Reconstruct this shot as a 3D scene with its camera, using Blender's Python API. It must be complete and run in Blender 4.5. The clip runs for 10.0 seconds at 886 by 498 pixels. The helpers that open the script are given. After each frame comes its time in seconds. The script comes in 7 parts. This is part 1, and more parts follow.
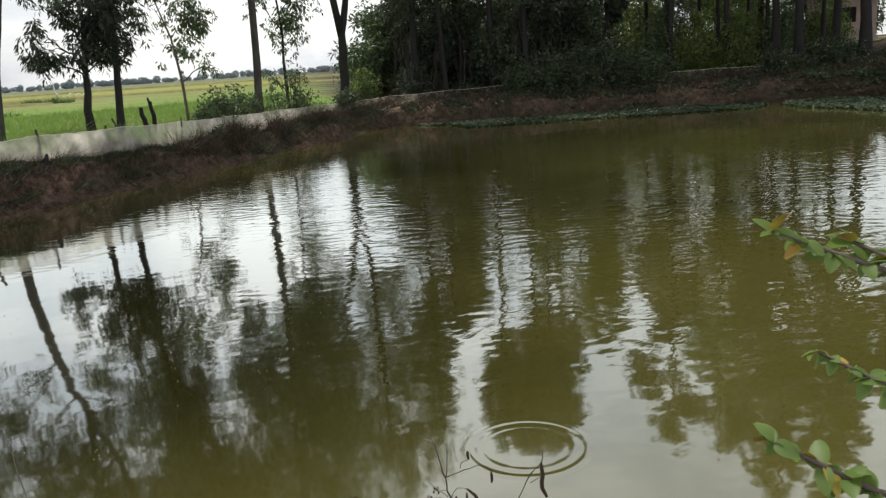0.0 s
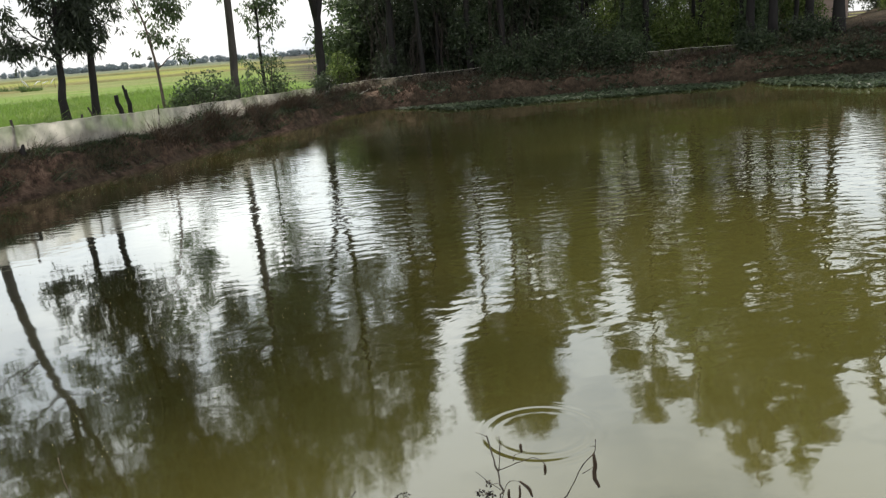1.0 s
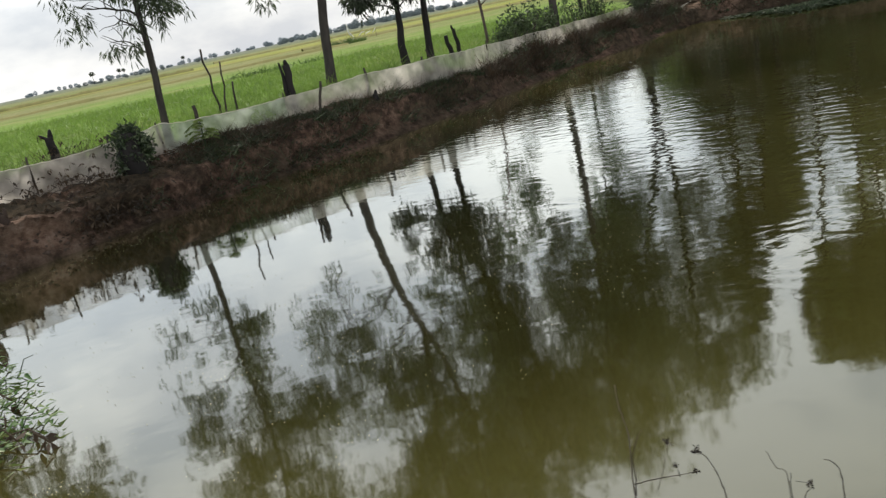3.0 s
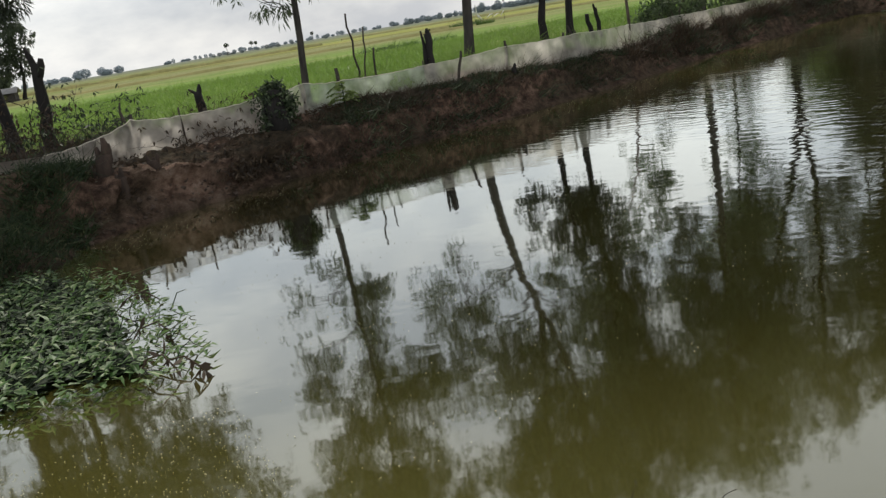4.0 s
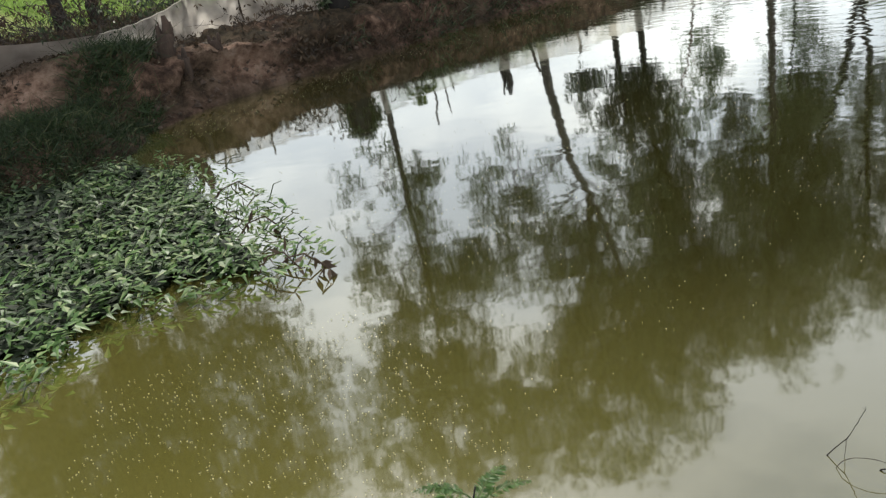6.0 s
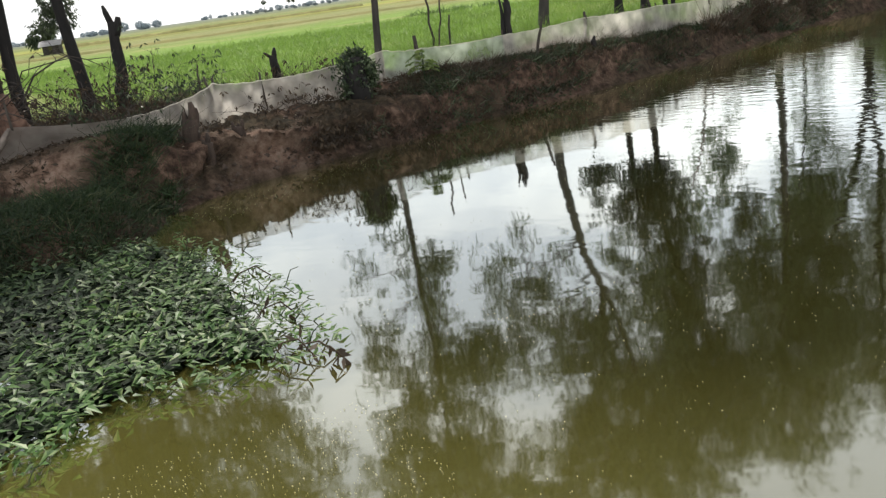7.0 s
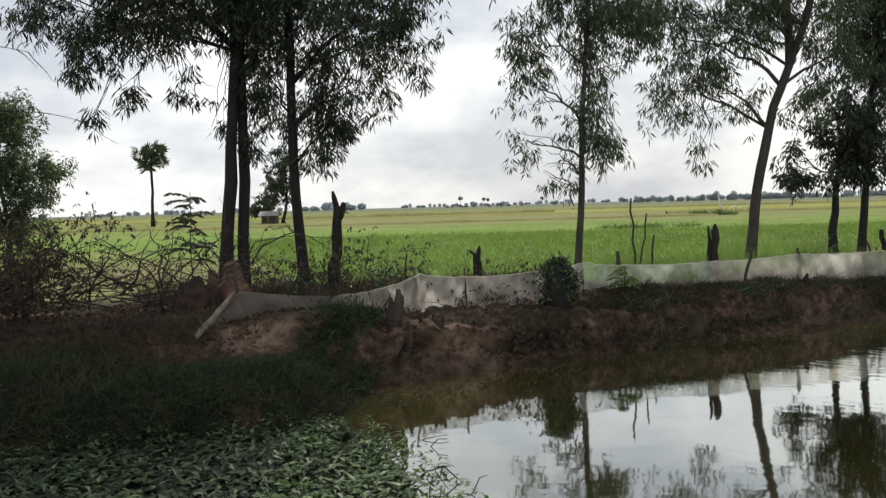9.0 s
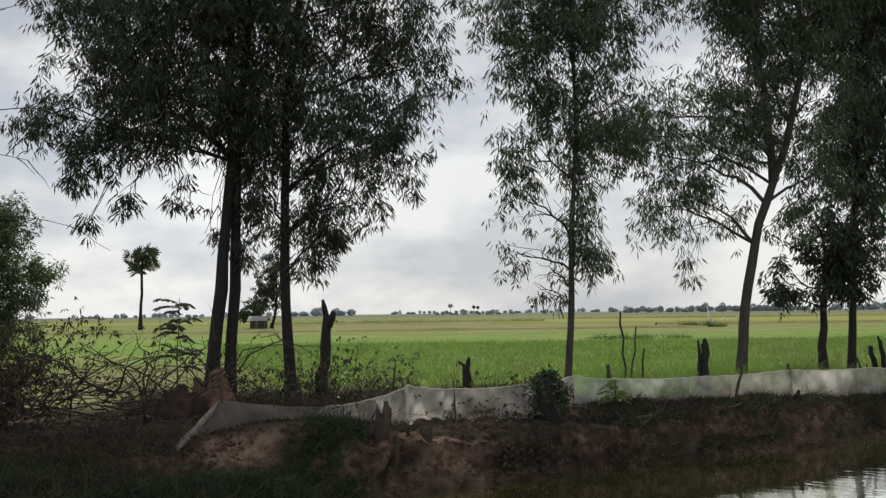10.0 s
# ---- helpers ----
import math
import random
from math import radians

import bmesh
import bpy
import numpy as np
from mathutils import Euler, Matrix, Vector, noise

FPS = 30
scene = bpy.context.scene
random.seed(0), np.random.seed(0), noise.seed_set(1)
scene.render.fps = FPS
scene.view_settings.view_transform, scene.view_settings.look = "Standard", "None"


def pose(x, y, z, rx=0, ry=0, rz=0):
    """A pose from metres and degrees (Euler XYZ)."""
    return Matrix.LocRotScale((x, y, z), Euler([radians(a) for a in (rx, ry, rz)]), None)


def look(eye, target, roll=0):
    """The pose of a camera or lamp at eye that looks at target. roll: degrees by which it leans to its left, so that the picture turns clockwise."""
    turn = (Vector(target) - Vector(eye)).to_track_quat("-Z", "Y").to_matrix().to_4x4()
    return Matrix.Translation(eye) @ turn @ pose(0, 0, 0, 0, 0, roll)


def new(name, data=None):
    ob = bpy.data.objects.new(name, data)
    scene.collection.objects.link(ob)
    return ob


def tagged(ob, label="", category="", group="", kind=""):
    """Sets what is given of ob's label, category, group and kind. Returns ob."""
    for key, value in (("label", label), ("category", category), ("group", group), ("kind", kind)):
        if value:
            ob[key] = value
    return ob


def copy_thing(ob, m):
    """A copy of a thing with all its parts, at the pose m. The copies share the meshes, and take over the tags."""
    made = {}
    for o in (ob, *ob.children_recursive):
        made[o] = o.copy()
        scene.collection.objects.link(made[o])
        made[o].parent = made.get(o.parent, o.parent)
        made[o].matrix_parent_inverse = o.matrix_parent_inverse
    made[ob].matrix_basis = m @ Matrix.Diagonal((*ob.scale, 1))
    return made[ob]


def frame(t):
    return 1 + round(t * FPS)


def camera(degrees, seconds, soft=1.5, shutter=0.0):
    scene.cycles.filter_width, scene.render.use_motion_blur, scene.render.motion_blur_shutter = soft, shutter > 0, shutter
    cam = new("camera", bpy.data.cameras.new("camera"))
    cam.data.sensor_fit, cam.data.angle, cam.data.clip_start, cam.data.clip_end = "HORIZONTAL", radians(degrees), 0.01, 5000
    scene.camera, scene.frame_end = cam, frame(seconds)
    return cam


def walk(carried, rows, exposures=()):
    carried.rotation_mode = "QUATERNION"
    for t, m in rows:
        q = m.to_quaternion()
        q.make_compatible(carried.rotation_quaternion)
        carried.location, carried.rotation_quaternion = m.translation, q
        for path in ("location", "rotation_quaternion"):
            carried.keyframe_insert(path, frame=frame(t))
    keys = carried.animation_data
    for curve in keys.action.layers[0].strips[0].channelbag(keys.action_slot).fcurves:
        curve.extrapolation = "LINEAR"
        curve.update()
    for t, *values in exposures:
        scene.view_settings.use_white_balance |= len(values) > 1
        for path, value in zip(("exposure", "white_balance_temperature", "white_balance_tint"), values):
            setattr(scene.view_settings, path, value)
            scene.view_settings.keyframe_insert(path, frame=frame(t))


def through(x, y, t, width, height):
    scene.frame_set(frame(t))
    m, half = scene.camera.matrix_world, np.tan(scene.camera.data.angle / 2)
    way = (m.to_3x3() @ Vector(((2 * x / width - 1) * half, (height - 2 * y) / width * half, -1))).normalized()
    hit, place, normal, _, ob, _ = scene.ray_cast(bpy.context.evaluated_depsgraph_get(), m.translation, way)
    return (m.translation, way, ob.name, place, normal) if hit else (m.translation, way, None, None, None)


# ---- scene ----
cam = camera(56.65, 10.0, 1.3, 0.15)
ROWS = [
    (0, pose(1.710, -1.350, 1.986, 77.23, 3.65, -42.22)),
    (0.5, pose(1.708, -1.220, 1.986, 77.39, 3.33, -44.20)),
    (1, pose(1.604, -1.212, 2.015, 75.92, 4.37, -44.13)),
    (1.5, pose(1.512, -1.196, 2.048, 73.97, 4.66, -41.45)),
    (2, pose(1.561, -1.038, 1.997, 74.16, 6.23, -36.95)),
    (2.5, pose(1.464, -0.921, 1.961, 74.18, 8.51, -29.12)),
    (3, pose(1.203, -0.807, 2.058, 73.66, 11.58, -24.20)),
    (3.2, pose(1.138, -0.746, 2.037, 73.98, 11.71, -22.68)),
    (4.3, pose(0.765, -0.506, 1.874, 73.57, 8.65, -14.61)),
    (4.5, pose(0.663, -0.475, 1.895, 71.77, 8.24, -15.73)),
    (5, pose(0.491, -0.345, 1.850, 67.26, 9.55, -17.67)),
    (5.5, pose(0.342, -0.162, 1.915, 65.48, 8.86, -15.85)),
    (5.7, pose(0.319, -0.143, 1.978, 65.38, 9.22, -14.93)),
    (6.8, pose(0.294, -0.201, 2.084, 70.86, 8.40, -13.27)),
    (7, pose(0.279, -0.148, 2.084, 72.21, 7.70, -13.06)),
    (7.5, pose(0.206, -0.005, 2.088, 76.25, 4.19, -7.33)),
    (8, pose(0.123, 0.004, 2.123, 77.73, 2.68, -1.32)),
    (8.5, pose(0.031, 0.032, 2.150, 81.49, 2.09, -0.01)),
    (9, pose(0.000, 0.001, 2.194, 87.01, 1.59, 0.00)),
    (9.5, pose(-0.011, -0.010, 2.235, 91.74, 0.57, -0.04)),
    (10, pose(0.000, -0.012, 2.245, 94.46, 0.71, -0.70)),
]
EXPOSURES = [(0.0, 0.3), (1.0, 0.5), (2.5, 0.42), (3.2, 0.18), (4.5, -0.05), (5.0, 0.42), (5.5, 0.64), (7.0, 0.66), (7.5, 0.48), (8.0, 0.34), (9.0, 0.10), (10.0, -0.14)]
walk(cam, ROWS, EXPOSURES)

# ---- world and sun ----
SUN_AZ, SUN_EL = radians(10), radians(52)      # clockwise from +y; a hazy sun ahead of the camera
world = bpy.data.worlds.new("sky")
scene.world = world
world.use_nodes = True
wn, wl = world.node_tree.nodes, world.node_tree.links
sky = wn.new("ShaderNodeTexSky")
sky.sky_type, sky.sun_disc = "NISHITA", False
sky.sun_elevation, sky.sun_rotation = SUN_EL, SUN_AZ
sky.air_density, sky.dust_density = 1.0, 2.0
wtc = wn.new("ShaderNodeTexCoord")
wmap = wn.new("ShaderNodeMapping")
wmap.inputs["Scale"].default_value = (1.0, 1.0, 2.2)
wnoise = wn.new("ShaderNodeTexNoise")
wnoise.inputs["Scale"].default_value = 3.8
wnoise.inputs["Detail"].default_value = 7.0
wnoise.inputs["Roughness"].default_value = 0.55
wramp = wn.new("ShaderNodeValToRGB")
wramp.color_ramp.elements[0].position = 0.40
wramp.color_ramp.elements[0].color = (0.60, 0.635, 0.685, 1)
wramp.color_ramp.elements[1].position = 0.58
wramp.color_ramp.elements[1].color = (0.95, 0.955, 0.94, 1)
cloud = wn.new("ShaderNodeBackground")
cloud.inputs["Strength"].default_value = 1.0
clear = wn.new("ShaderNodeBackground")
clear.inputs["Strength"].default_value = 0.10
wmix = wn.new("ShaderNodeMixShader")
wmix.inputs["Fac"].default_value = 0.86
# ahead, the veil of cloud is brightest low down towards the hidden sun, greyer overhead and to the sides
wdot = wn.new("ShaderNodeVectorMath")
wdot.operation = "DOT_PRODUCT"
wdot.inputs[1].default_value = (math.sin(SUN_AZ), math.cos(SUN_AZ), 0.0)
wside = wn.new("ShaderNodeMath")
wside.operation = "MULTIPLY_ADD"
wside.inputs[1].default_value, wside.inputs[2].default_value = 0.5, 0.5
# first stop: unseen sky behind the camera is raised as a fill
wglow = wn.new("ShaderNodeValToRGB")
for el, (place, k) in zip([wglow.color_ramp.elements[0], wglow.color_ramp.elements[1]] + [wglow.color_ramp.elements.new(p) for p in (0.5, 0.78, 0.95)], ((0.0, 1.38), (1.0, 1.26), (0.5, 1.08), (0.78, 0.85), (0.95, 1.17))):
    el.position, el.color = place, (k, k, k, 1)
wsep = wn.new("ShaderNodeSeparateXYZ")
whigh = wn.new("ShaderNodeMapRange")
whigh.inputs["From Min"].default_value, whigh.inputs["From Max"].default_value = 0.24, 0.62
whigh.inputs["To Min"].default_value, whigh.inputs["To Max"].default_value = 1.0, 0.53
wmul = wn.new("ShaderNodeMath")
wmul.operation = "MULTIPLY"
wl.new(wtc.outputs["Generated"], wdot.inputs[0])
wl.new(wtc.outputs["Generated"], wsep.inputs["Vector"])
wl.new(wsep.outputs["Z"], whigh.inputs["Value"])
wl.new(wdot.outputs["Value"], wside.inputs[0])
wl.new(wside.outputs["Value"], wglow.inputs["Fac"])
wl.new(wglow.outputs["Color"], wmul.inputs[0])
wl.new(whigh.outputs["Result"], wmul.inputs[1])
wl.new(wmul.outputs["Value"], cloud.inputs["Strength"])
wl.new(wtc.outputs["Generated"], wmap.inputs["Vector"])
wl.new(wmap.outputs["Vector"], wnoise.inputs["Vector"])
wl.new(wnoise.outputs["Fac"], wramp.inputs["Fac"])
wl.new(wramp.outputs["Color"], cloud.inputs["Color"])
wl.new(sky.outputs["Color"], clear.inputs["Color"])
wl.new(clear.outputs["Background"], wmix.inputs[1])
wl.new(cloud.outputs["Background"], wmix.inputs[2])
wl.new(wmix.outputs["Shader"], wn["World Output"].inputs["Surface"])

sun = new("sun", bpy.data.lights.new("sun", "SUN"))
sun.data.energy, sun.data.angle, sun.data.color = 2.6, radians(12), (1.0, 0.95, 0.86)
sun.matrix_world = look((0, 0, 0), (-math.sin(SUN_AZ) * math.cos(SUN_EL), -math.cos(SUN_AZ) * math.cos(SUN_EL), -math.sin(SUN_EL)))


# ---- materials ----
def material(name):
    m = bpy.data.materials.new(name)
    m.use_nodes = True
    return m, m.node_tree.nodes, m.node_tree.links, m.node_tree.nodes["Principled BSDF"]


def ramp_node(nodes, stops):
    r = nodes.new("ShaderNodeValToRGB")
    e = r.color_ramp.elements
    while len(e) < len(stops):
        e.new(0.5)
    for el, (p, c) in zip(e, stops):
        el.position, el.color = p, (*c, 1)
    return r


def noise_node(nodes, links, scale, detail=4.0, rough=0.6, coord="Object", stretch=None):
    n = nodes.new("ShaderNodeTexNoise")
    n.inputs["Scale"].default_value, n.inputs["Detail"].default_value, n.inputs["Roughness"].default_value = scale, detail, rough
    if coord == "Position":
        src = nodes.new("ShaderNodeNewGeometry").outputs["Position"]
    else:
        src = nodes.new("ShaderNodeTexCoord").outputs[coord]
    if stretch:
        mp = nodes.new("ShaderNodeMapping")
        mp.inputs["Scale"].default_value = stretch
        links.new(src, mp.inputs["Vector"])
        src = mp.outputs["Vector"]
    links.new(src, n.inputs["Vector"])
    return n


def mix_color(nodes, links, fac, a, b, mode="MIX"):
    m = nodes.new("ShaderNodeMix")
    m.data_type, m.blend_type = "RGBA", mode
    for sock, v in ((m.inputs["Factor"], fac), (m.inputs["A"], a), (m.inputs["B"], b)):
        if isinstance(v, (int, float)):
            sock.default_value = v
        elif isinstance(v, tuple):
            sock.default_value = (*v, 1)
        else:
            links.new(v, sock)
    return m.outputs["Result"]


def bump_from(nodes, links, height, strength, distance, bsdf):
    b = nodes.new("ShaderNodeBump")
    b.inputs["Strength"].default_value, b.inputs["Distance"].default_value = strength, distance
    links.new(height, b.inputs["Height"])
    links.new(b.outputs["Normal"], bsdf.inputs["Normal"])


def leaf_material(name, dark, light, odd=None, through=0.35, rough=0.45):
    """Leaves: each one varies between two greens; some light passes through."""
    m, n, l, b = material(name)
    geo = n.new("ShaderNodeNewGeometry")
    stops = [(0.0, dark), (0.85, light)] + ([(0.95, odd)] if odd else [])
    r = ramp_node(n, stops)
    l.new(geo.outputs["Random Per Island"], r.inputs["Fac"])
    big = noise_node(n, l, 0.7, 2.0, coord="Position")
    br = ramp_node(n, [(0.3, (0.65, 0.65, 0.65)), (0.7, (1.2, 1.2, 1.15))])
    l.new(big.outputs["Fac"], br.inputs["Fac"])
    col = mix_color(n, l, 1.0, r.outputs["Color"], br.outputs["Color"], "MULTIPLY")
    l.new(col, b.inputs["Base Color"])
    b.inputs["Roughness"].default_value = rough
    tr = n.new("ShaderNodeBsdfTranslucent")
    l.new(col, tr.inputs["Color"])
    mx = n.new("ShaderNodeMixShader")
    mx.inputs["Fac"].default_value = through
    l.new(b.outputs["BSDF"], mx.inputs[1])
    l.new(tr.outputs["BSDF"], mx.inputs[2])
    l.new(mx.outputs["Shader"], n["Material Output"].inputs["Surface"])
    return m


def bark_material(name, dark, light, scale=9.0):
    m, n, l, b = material(name)
    fine = noise_node(n, l, scale, 6.0, 0.7, "Position", (1.0, 1.0, 0.25))
    r = ramp_node(n, [(0.3, dark), (0.7, light)])
    l.new(fine.outputs["Fac"], r.inputs["Fac"])
    big = noise_node(n, l, 1.3, 2.0, coord="Position")
    col = mix_color(n, l, big.outputs["Fac"], r.outputs["Color"], dark)
    l.new(col, b.inputs["Base Color"])
    b.inputs["Roughness"].default_value = 0.85
    bump_from(n, l, fine.outputs["Fac"], 0.7, 0.02, b)
    return m


M_LEAF = leaf_material("willow_leaf", (0.042, 0.064, 0.034), (0.125, 0.160, 0.085), through=0.38)
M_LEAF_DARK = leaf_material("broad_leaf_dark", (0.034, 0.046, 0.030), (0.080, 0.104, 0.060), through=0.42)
M_LEAF_MID = leaf_material("broad_leaf", (0.055, 0.085, 0.040), (0.15, 0.21, 0.095), through=0.5)
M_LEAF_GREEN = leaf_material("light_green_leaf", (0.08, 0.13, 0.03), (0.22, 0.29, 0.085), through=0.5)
M_LEAF_MAT = leaf_material("water_plant_leaf", (0.014, 0.040, 0.011), (0.070, 0.130, 0.042), (0.18, 0.24, 0.09), through=0.3, rough=0.58)
M_LEAF_POND = leaf_material("pond_weed_leaf", (0.040, 0.070, 0.035), (0.11, 0.155, 0.085), (0.24, 0.26, 0.18), through=0.3, rough=0.4)
# brighter mat leaf: sun on the rim put into its colour
M_LEAF_SUNLIT = leaf_material("sunlit_water_leaf", (0.045, 0.12, 0.025), (0.16, 0.275, 0.085), (0.33, 0.40, 0.19), through=0.35, rough=0.45)
# near-black leaf: colours in the shaded gaps of the water-plant mat
M_LEAF_GAP = leaf_material("mat_gap_shade", (0.008, 0.018, 0.006), (0.022, 0.040, 0.014), through=0.1, rough=0.7)
M_LEAF_DRY = leaf_material("dry_leaf", (0.028, 0.020, 0.013), (0.095, 0.062, 0.036), through=0.2, rough=0.7)
M_GRASS = leaf_material("bank_grass", (0.011, 0.026, 0.009), (0.038, 0.068, 0.022), (0.10, 0.11, 0.05), through=0.3, rough=0.6)
M_WEED = leaf_material("field_weed", (0.07, 0.13, 0.03), (0.14, 0.22, 0.06), through=0.4)
M_RICE = leaf_material("rice_blade", (0.165, 0.28, 0.055), (0.22, 0.335, 0.07), through=0.5)
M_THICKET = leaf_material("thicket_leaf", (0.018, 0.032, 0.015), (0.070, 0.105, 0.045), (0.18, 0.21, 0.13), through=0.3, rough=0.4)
M_SHRUB = leaf_material("shrub_leaf", (0.05, 0.11, 0.035), (0.11, 0.20, 0.06), through=0.4, rough=0.45)
M_BARK = bark_material("grey_bark", (0.032, 0.028, 0.024), (0.12, 0.105, 0.088))
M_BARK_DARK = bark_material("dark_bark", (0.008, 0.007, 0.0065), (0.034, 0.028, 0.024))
M_BARK_PINK = bark_material("pale_bark", (0.10, 0.075, 0.06), (0.25, 0.19, 0.15))
M_TWIG = bark_material("dead_twig", (0.028, 0.022, 0.018), (0.12, 0.095, 0.075), 14.0)
M_STUMP = bark_material("rotten_stump", (0.022, 0.014, 0.010), (0.125, 0.083, 0.060), 12.0)
M_WOOD = bark_material("weathered_wood", (0.035, 0.028, 0.022), (0.13, 0.105, 0.08), 12.0)


def soil_material():
    """Bank earth near the pond, rice and stubble strips away from it; 'bank' is the distance from the shore."""
    m, n, l, b = material("bank_and_field")
    att = n.new("ShaderNodeAttribute")
    att.attribute_name = "shore"
    fine = noise_node(n, l, 6.0, 10.0, 0.72, "Position")
    big = noise_node(n, l, 0.9, 6.0, 0.6, "Position")
    earth = ramp_node(n, [(0.38, (0.028, 0.018, 0.013)), (0.5, (0.100, 0.061, 0.043)), (0.66, (0.29, 0.188, 0.135))])
    l.new(fine.outputs["Fac"], earth.inputs["Fac"])
    litter = ramp_node(n, [(0.40, (0.034, 0.028, 0.018)), (0.7, (0.115, 0.084, 0.052))])
    l.new(fine.outputs["Fac"], litter.inputs["Fac"])
    cover = ramp_node(n, [(0.42, (0, 0, 0)), (0.54, (1, 1, 1))])
    shade_x = n.new("ShaderNodeNewGeometry")
    sepx = n.new("ShaderNodeSeparateXYZ")
    l.new(shade_x.outputs["Position"], sepx.inputs["Vector"])
    wood = n.new("ShaderNodeMapRange")          # more leaf litter to the east, its dark colour standing in for the wood's shade
    wood.inputs["From Min"].default_value, wood.inputs["From Max"].default_value = 17.0, 22.0
    wood.inputs["To Min"].default_value, wood.inputs["To Max"].default_value = 0.0, 0.12
    l.new(sepx.outputs["X"], wood.inputs["Value"])
    plus = n.new("ShaderNodeMath")
    l.new(big.outputs["Fac"], plus.inputs[0])
    l.new(wood.outputs["Result"], plus.inputs[1])
    l.new(plus.outputs["Value"], cover.inputs["Fac"])
    bank = mix_color(n, l, cover.outputs["Color"], earth.outputs["Color"], litter.outputs["Color"])
    bat = n.new("ShaderNodeAttribute")
    bat.attribute_name = "bare"
    clay = ramp_node(n, [(0.36, (0.14, 0.082, 0.057)), (0.5, (0.34, 0.220, 0.160)), (0.66, (0.52, 0.38, 0.300))])
    l.new(fine.outputs["Fac"], clay.inputs["Fac"])
    patchy = noise_node(n, l, 2.2, 7.0, 0.65, "Position")
    pb = ramp_node(n, [(0.36, (0.2, 0.2, 0.2)), (0.50, (1, 1, 1))])
    l.new(patchy.outputs["Fac"], pb.inputs["Fac"])
    worn = n.new("ShaderNodeMath")
    worn.operation = "MULTIPLY"
    l.new(bat.outputs["Fac"], worn.inputs[0])
    l.new(pb.outputs["Color"], worn.inputs[1])
    bank = mix_color(n, l, worn.outputs["Value"], bank, clay.outputs["Color"])
    # strips of rice at several stages, along the plain; haze coloured in at the far end
    geo = n.new("ShaderNodeNewGeometry")
    sep = n.new("ShaderNodeSeparateXYZ")
    l.new(geo.outputs["Position"], sep.inputs["Vector"])
    logy = n.new("ShaderNodeMath")
    logy.operation = "LOGARITHM"
    mx = n.new("ShaderNodeMath")
    mx.operation = "MAXIMUM"
    mx.inputs[1].default_value = 4.0
    away = n.new("ShaderNodeMath")
    away.operation = "MULTIPLY_ADD"
    away.inputs[1].default_value = 0.35
    l.new(sep.outputs["X"], away.inputs[0])
    l.new(sep.outputs["Y"], away.inputs[2])
    l.new(away.outputs["Value"], mx.inputs[0])
    l.new(mx.outputs["Value"], logy.inputs[0])
    logy.inputs[1].default_value = 10.0
    wob = noise_node(n, l, 0.03, 3.0, 0.5, "Position")
    add = n.new("ShaderNodeMath")
    add.operation = "MULTIPLY_ADD"
    add.inputs[1].default_value = 0.06
    l.new(wob.outputs["Fac"], add.inputs[0])
    l.new(logy.outputs["Value"], add.inputs[2])
    scaled = n.new("ShaderNodeMath")
    scaled.operation = "MULTIPLY"
    scaled.inputs[1].default_value = 0.3
    l.new(add.outputs["Value"], scaled.inputs[0])
    # the last two stops grey the far field with painted haze
    strips = ramp_node(n, [(0.30, (0.18, 0.30, 0.055)), (0.50, (0.20, 0.32, 0.06)), (0.565, (0.19, 0.29, 0.055)), (0.575, (0.20, 0.27, 0.065)), (0.63, (0.21, 0.26, 0.07)),
                           (0.645, (0.20, 0.19, 0.05)), (0.66, (0.29, 0.31, 0.06)), (0.69, (0.27, 0.30, 0.07)), (0.71, (0.17, 0.21, 0.06)), (0.745, (0.22, 0.24, 0.09)),
                           (0.80, (0.15, 0.18, 0.10)), (0.92, (0.17, 0.20, 0.17))])
    l.new(scaled.outputs["Value"], strips.inputs["Fac"])
    tuft = noise_node(n, l, 0.5, 6.0, 0.7, "Position", (0.5, 1.6, 1.0))
    tr = ramp_node(n, [(0.3, (0.72, 0.74, 0.7)), (0.7, (1.18, 1.15, 1.1))])
    l.new(tuft.outputs["Fac"], tr.inputs["Fac"])
    field = mix_color(n, l, 1.0, strips.outputs["Color"], tr.outputs["Color"], "MULTIPLY")
    tan = noise_node(n, l, 0.11, 4.0, 0.6, "Position")
    tanr = ramp_node(n, [(0.52, (0, 0, 0)), (0.66, (0.42, 0.42, 0.42))])
    l.new(tan.outputs["Fac"], tanr.inputs["Fac"])
    field = mix_color(n, l, tanr.outputs["Color"], field, (0.40, 0.33, 0.16))
    dat = n.new("ShaderNodeAttribute")
    dat.attribute_name = "dry"
    straw = ramp_node(n, [(0.35, (0.16, 0.17, 0.06)), (0.65, (0.34, 0.29, 0.15))])
    l.new(tuft.outputs["Fac"], straw.inputs["Fac"])
    field = mix_color(n, l, dat.outputs["Fac"], field, straw.outputs["Color"])
    fat = n.new("ShaderNodeAttribute")
    fat.attribute_name = "field"
    edge = n.new("ShaderNodeMapRange")
    edge.inputs["From Min"].default_value, edge.inputs["From Max"].default_value = 0.0, 1.0
    l.new(fat.outputs["Fac"], edge.inputs["Value"])
    wet = n.new("ShaderNodeMapRange")
    wet.inputs["From Min"].default_value, wet.inputs["From Max"].default_value = -0.05, 0.5
    wet.inputs["To Min"].default_value, wet.inputs["To Max"].default_value = 0.52, 1.0
    l.new(att.outputs["Fac"], wet.inputs["Value"])
    soaked = mix_color(n, l, 1.0, bank, wet.outputs["Result"], "MULTIPLY")
    l.new(mix_color(n, l, edge.outputs["Result"], soaked, field), b.inputs["Base Color"])
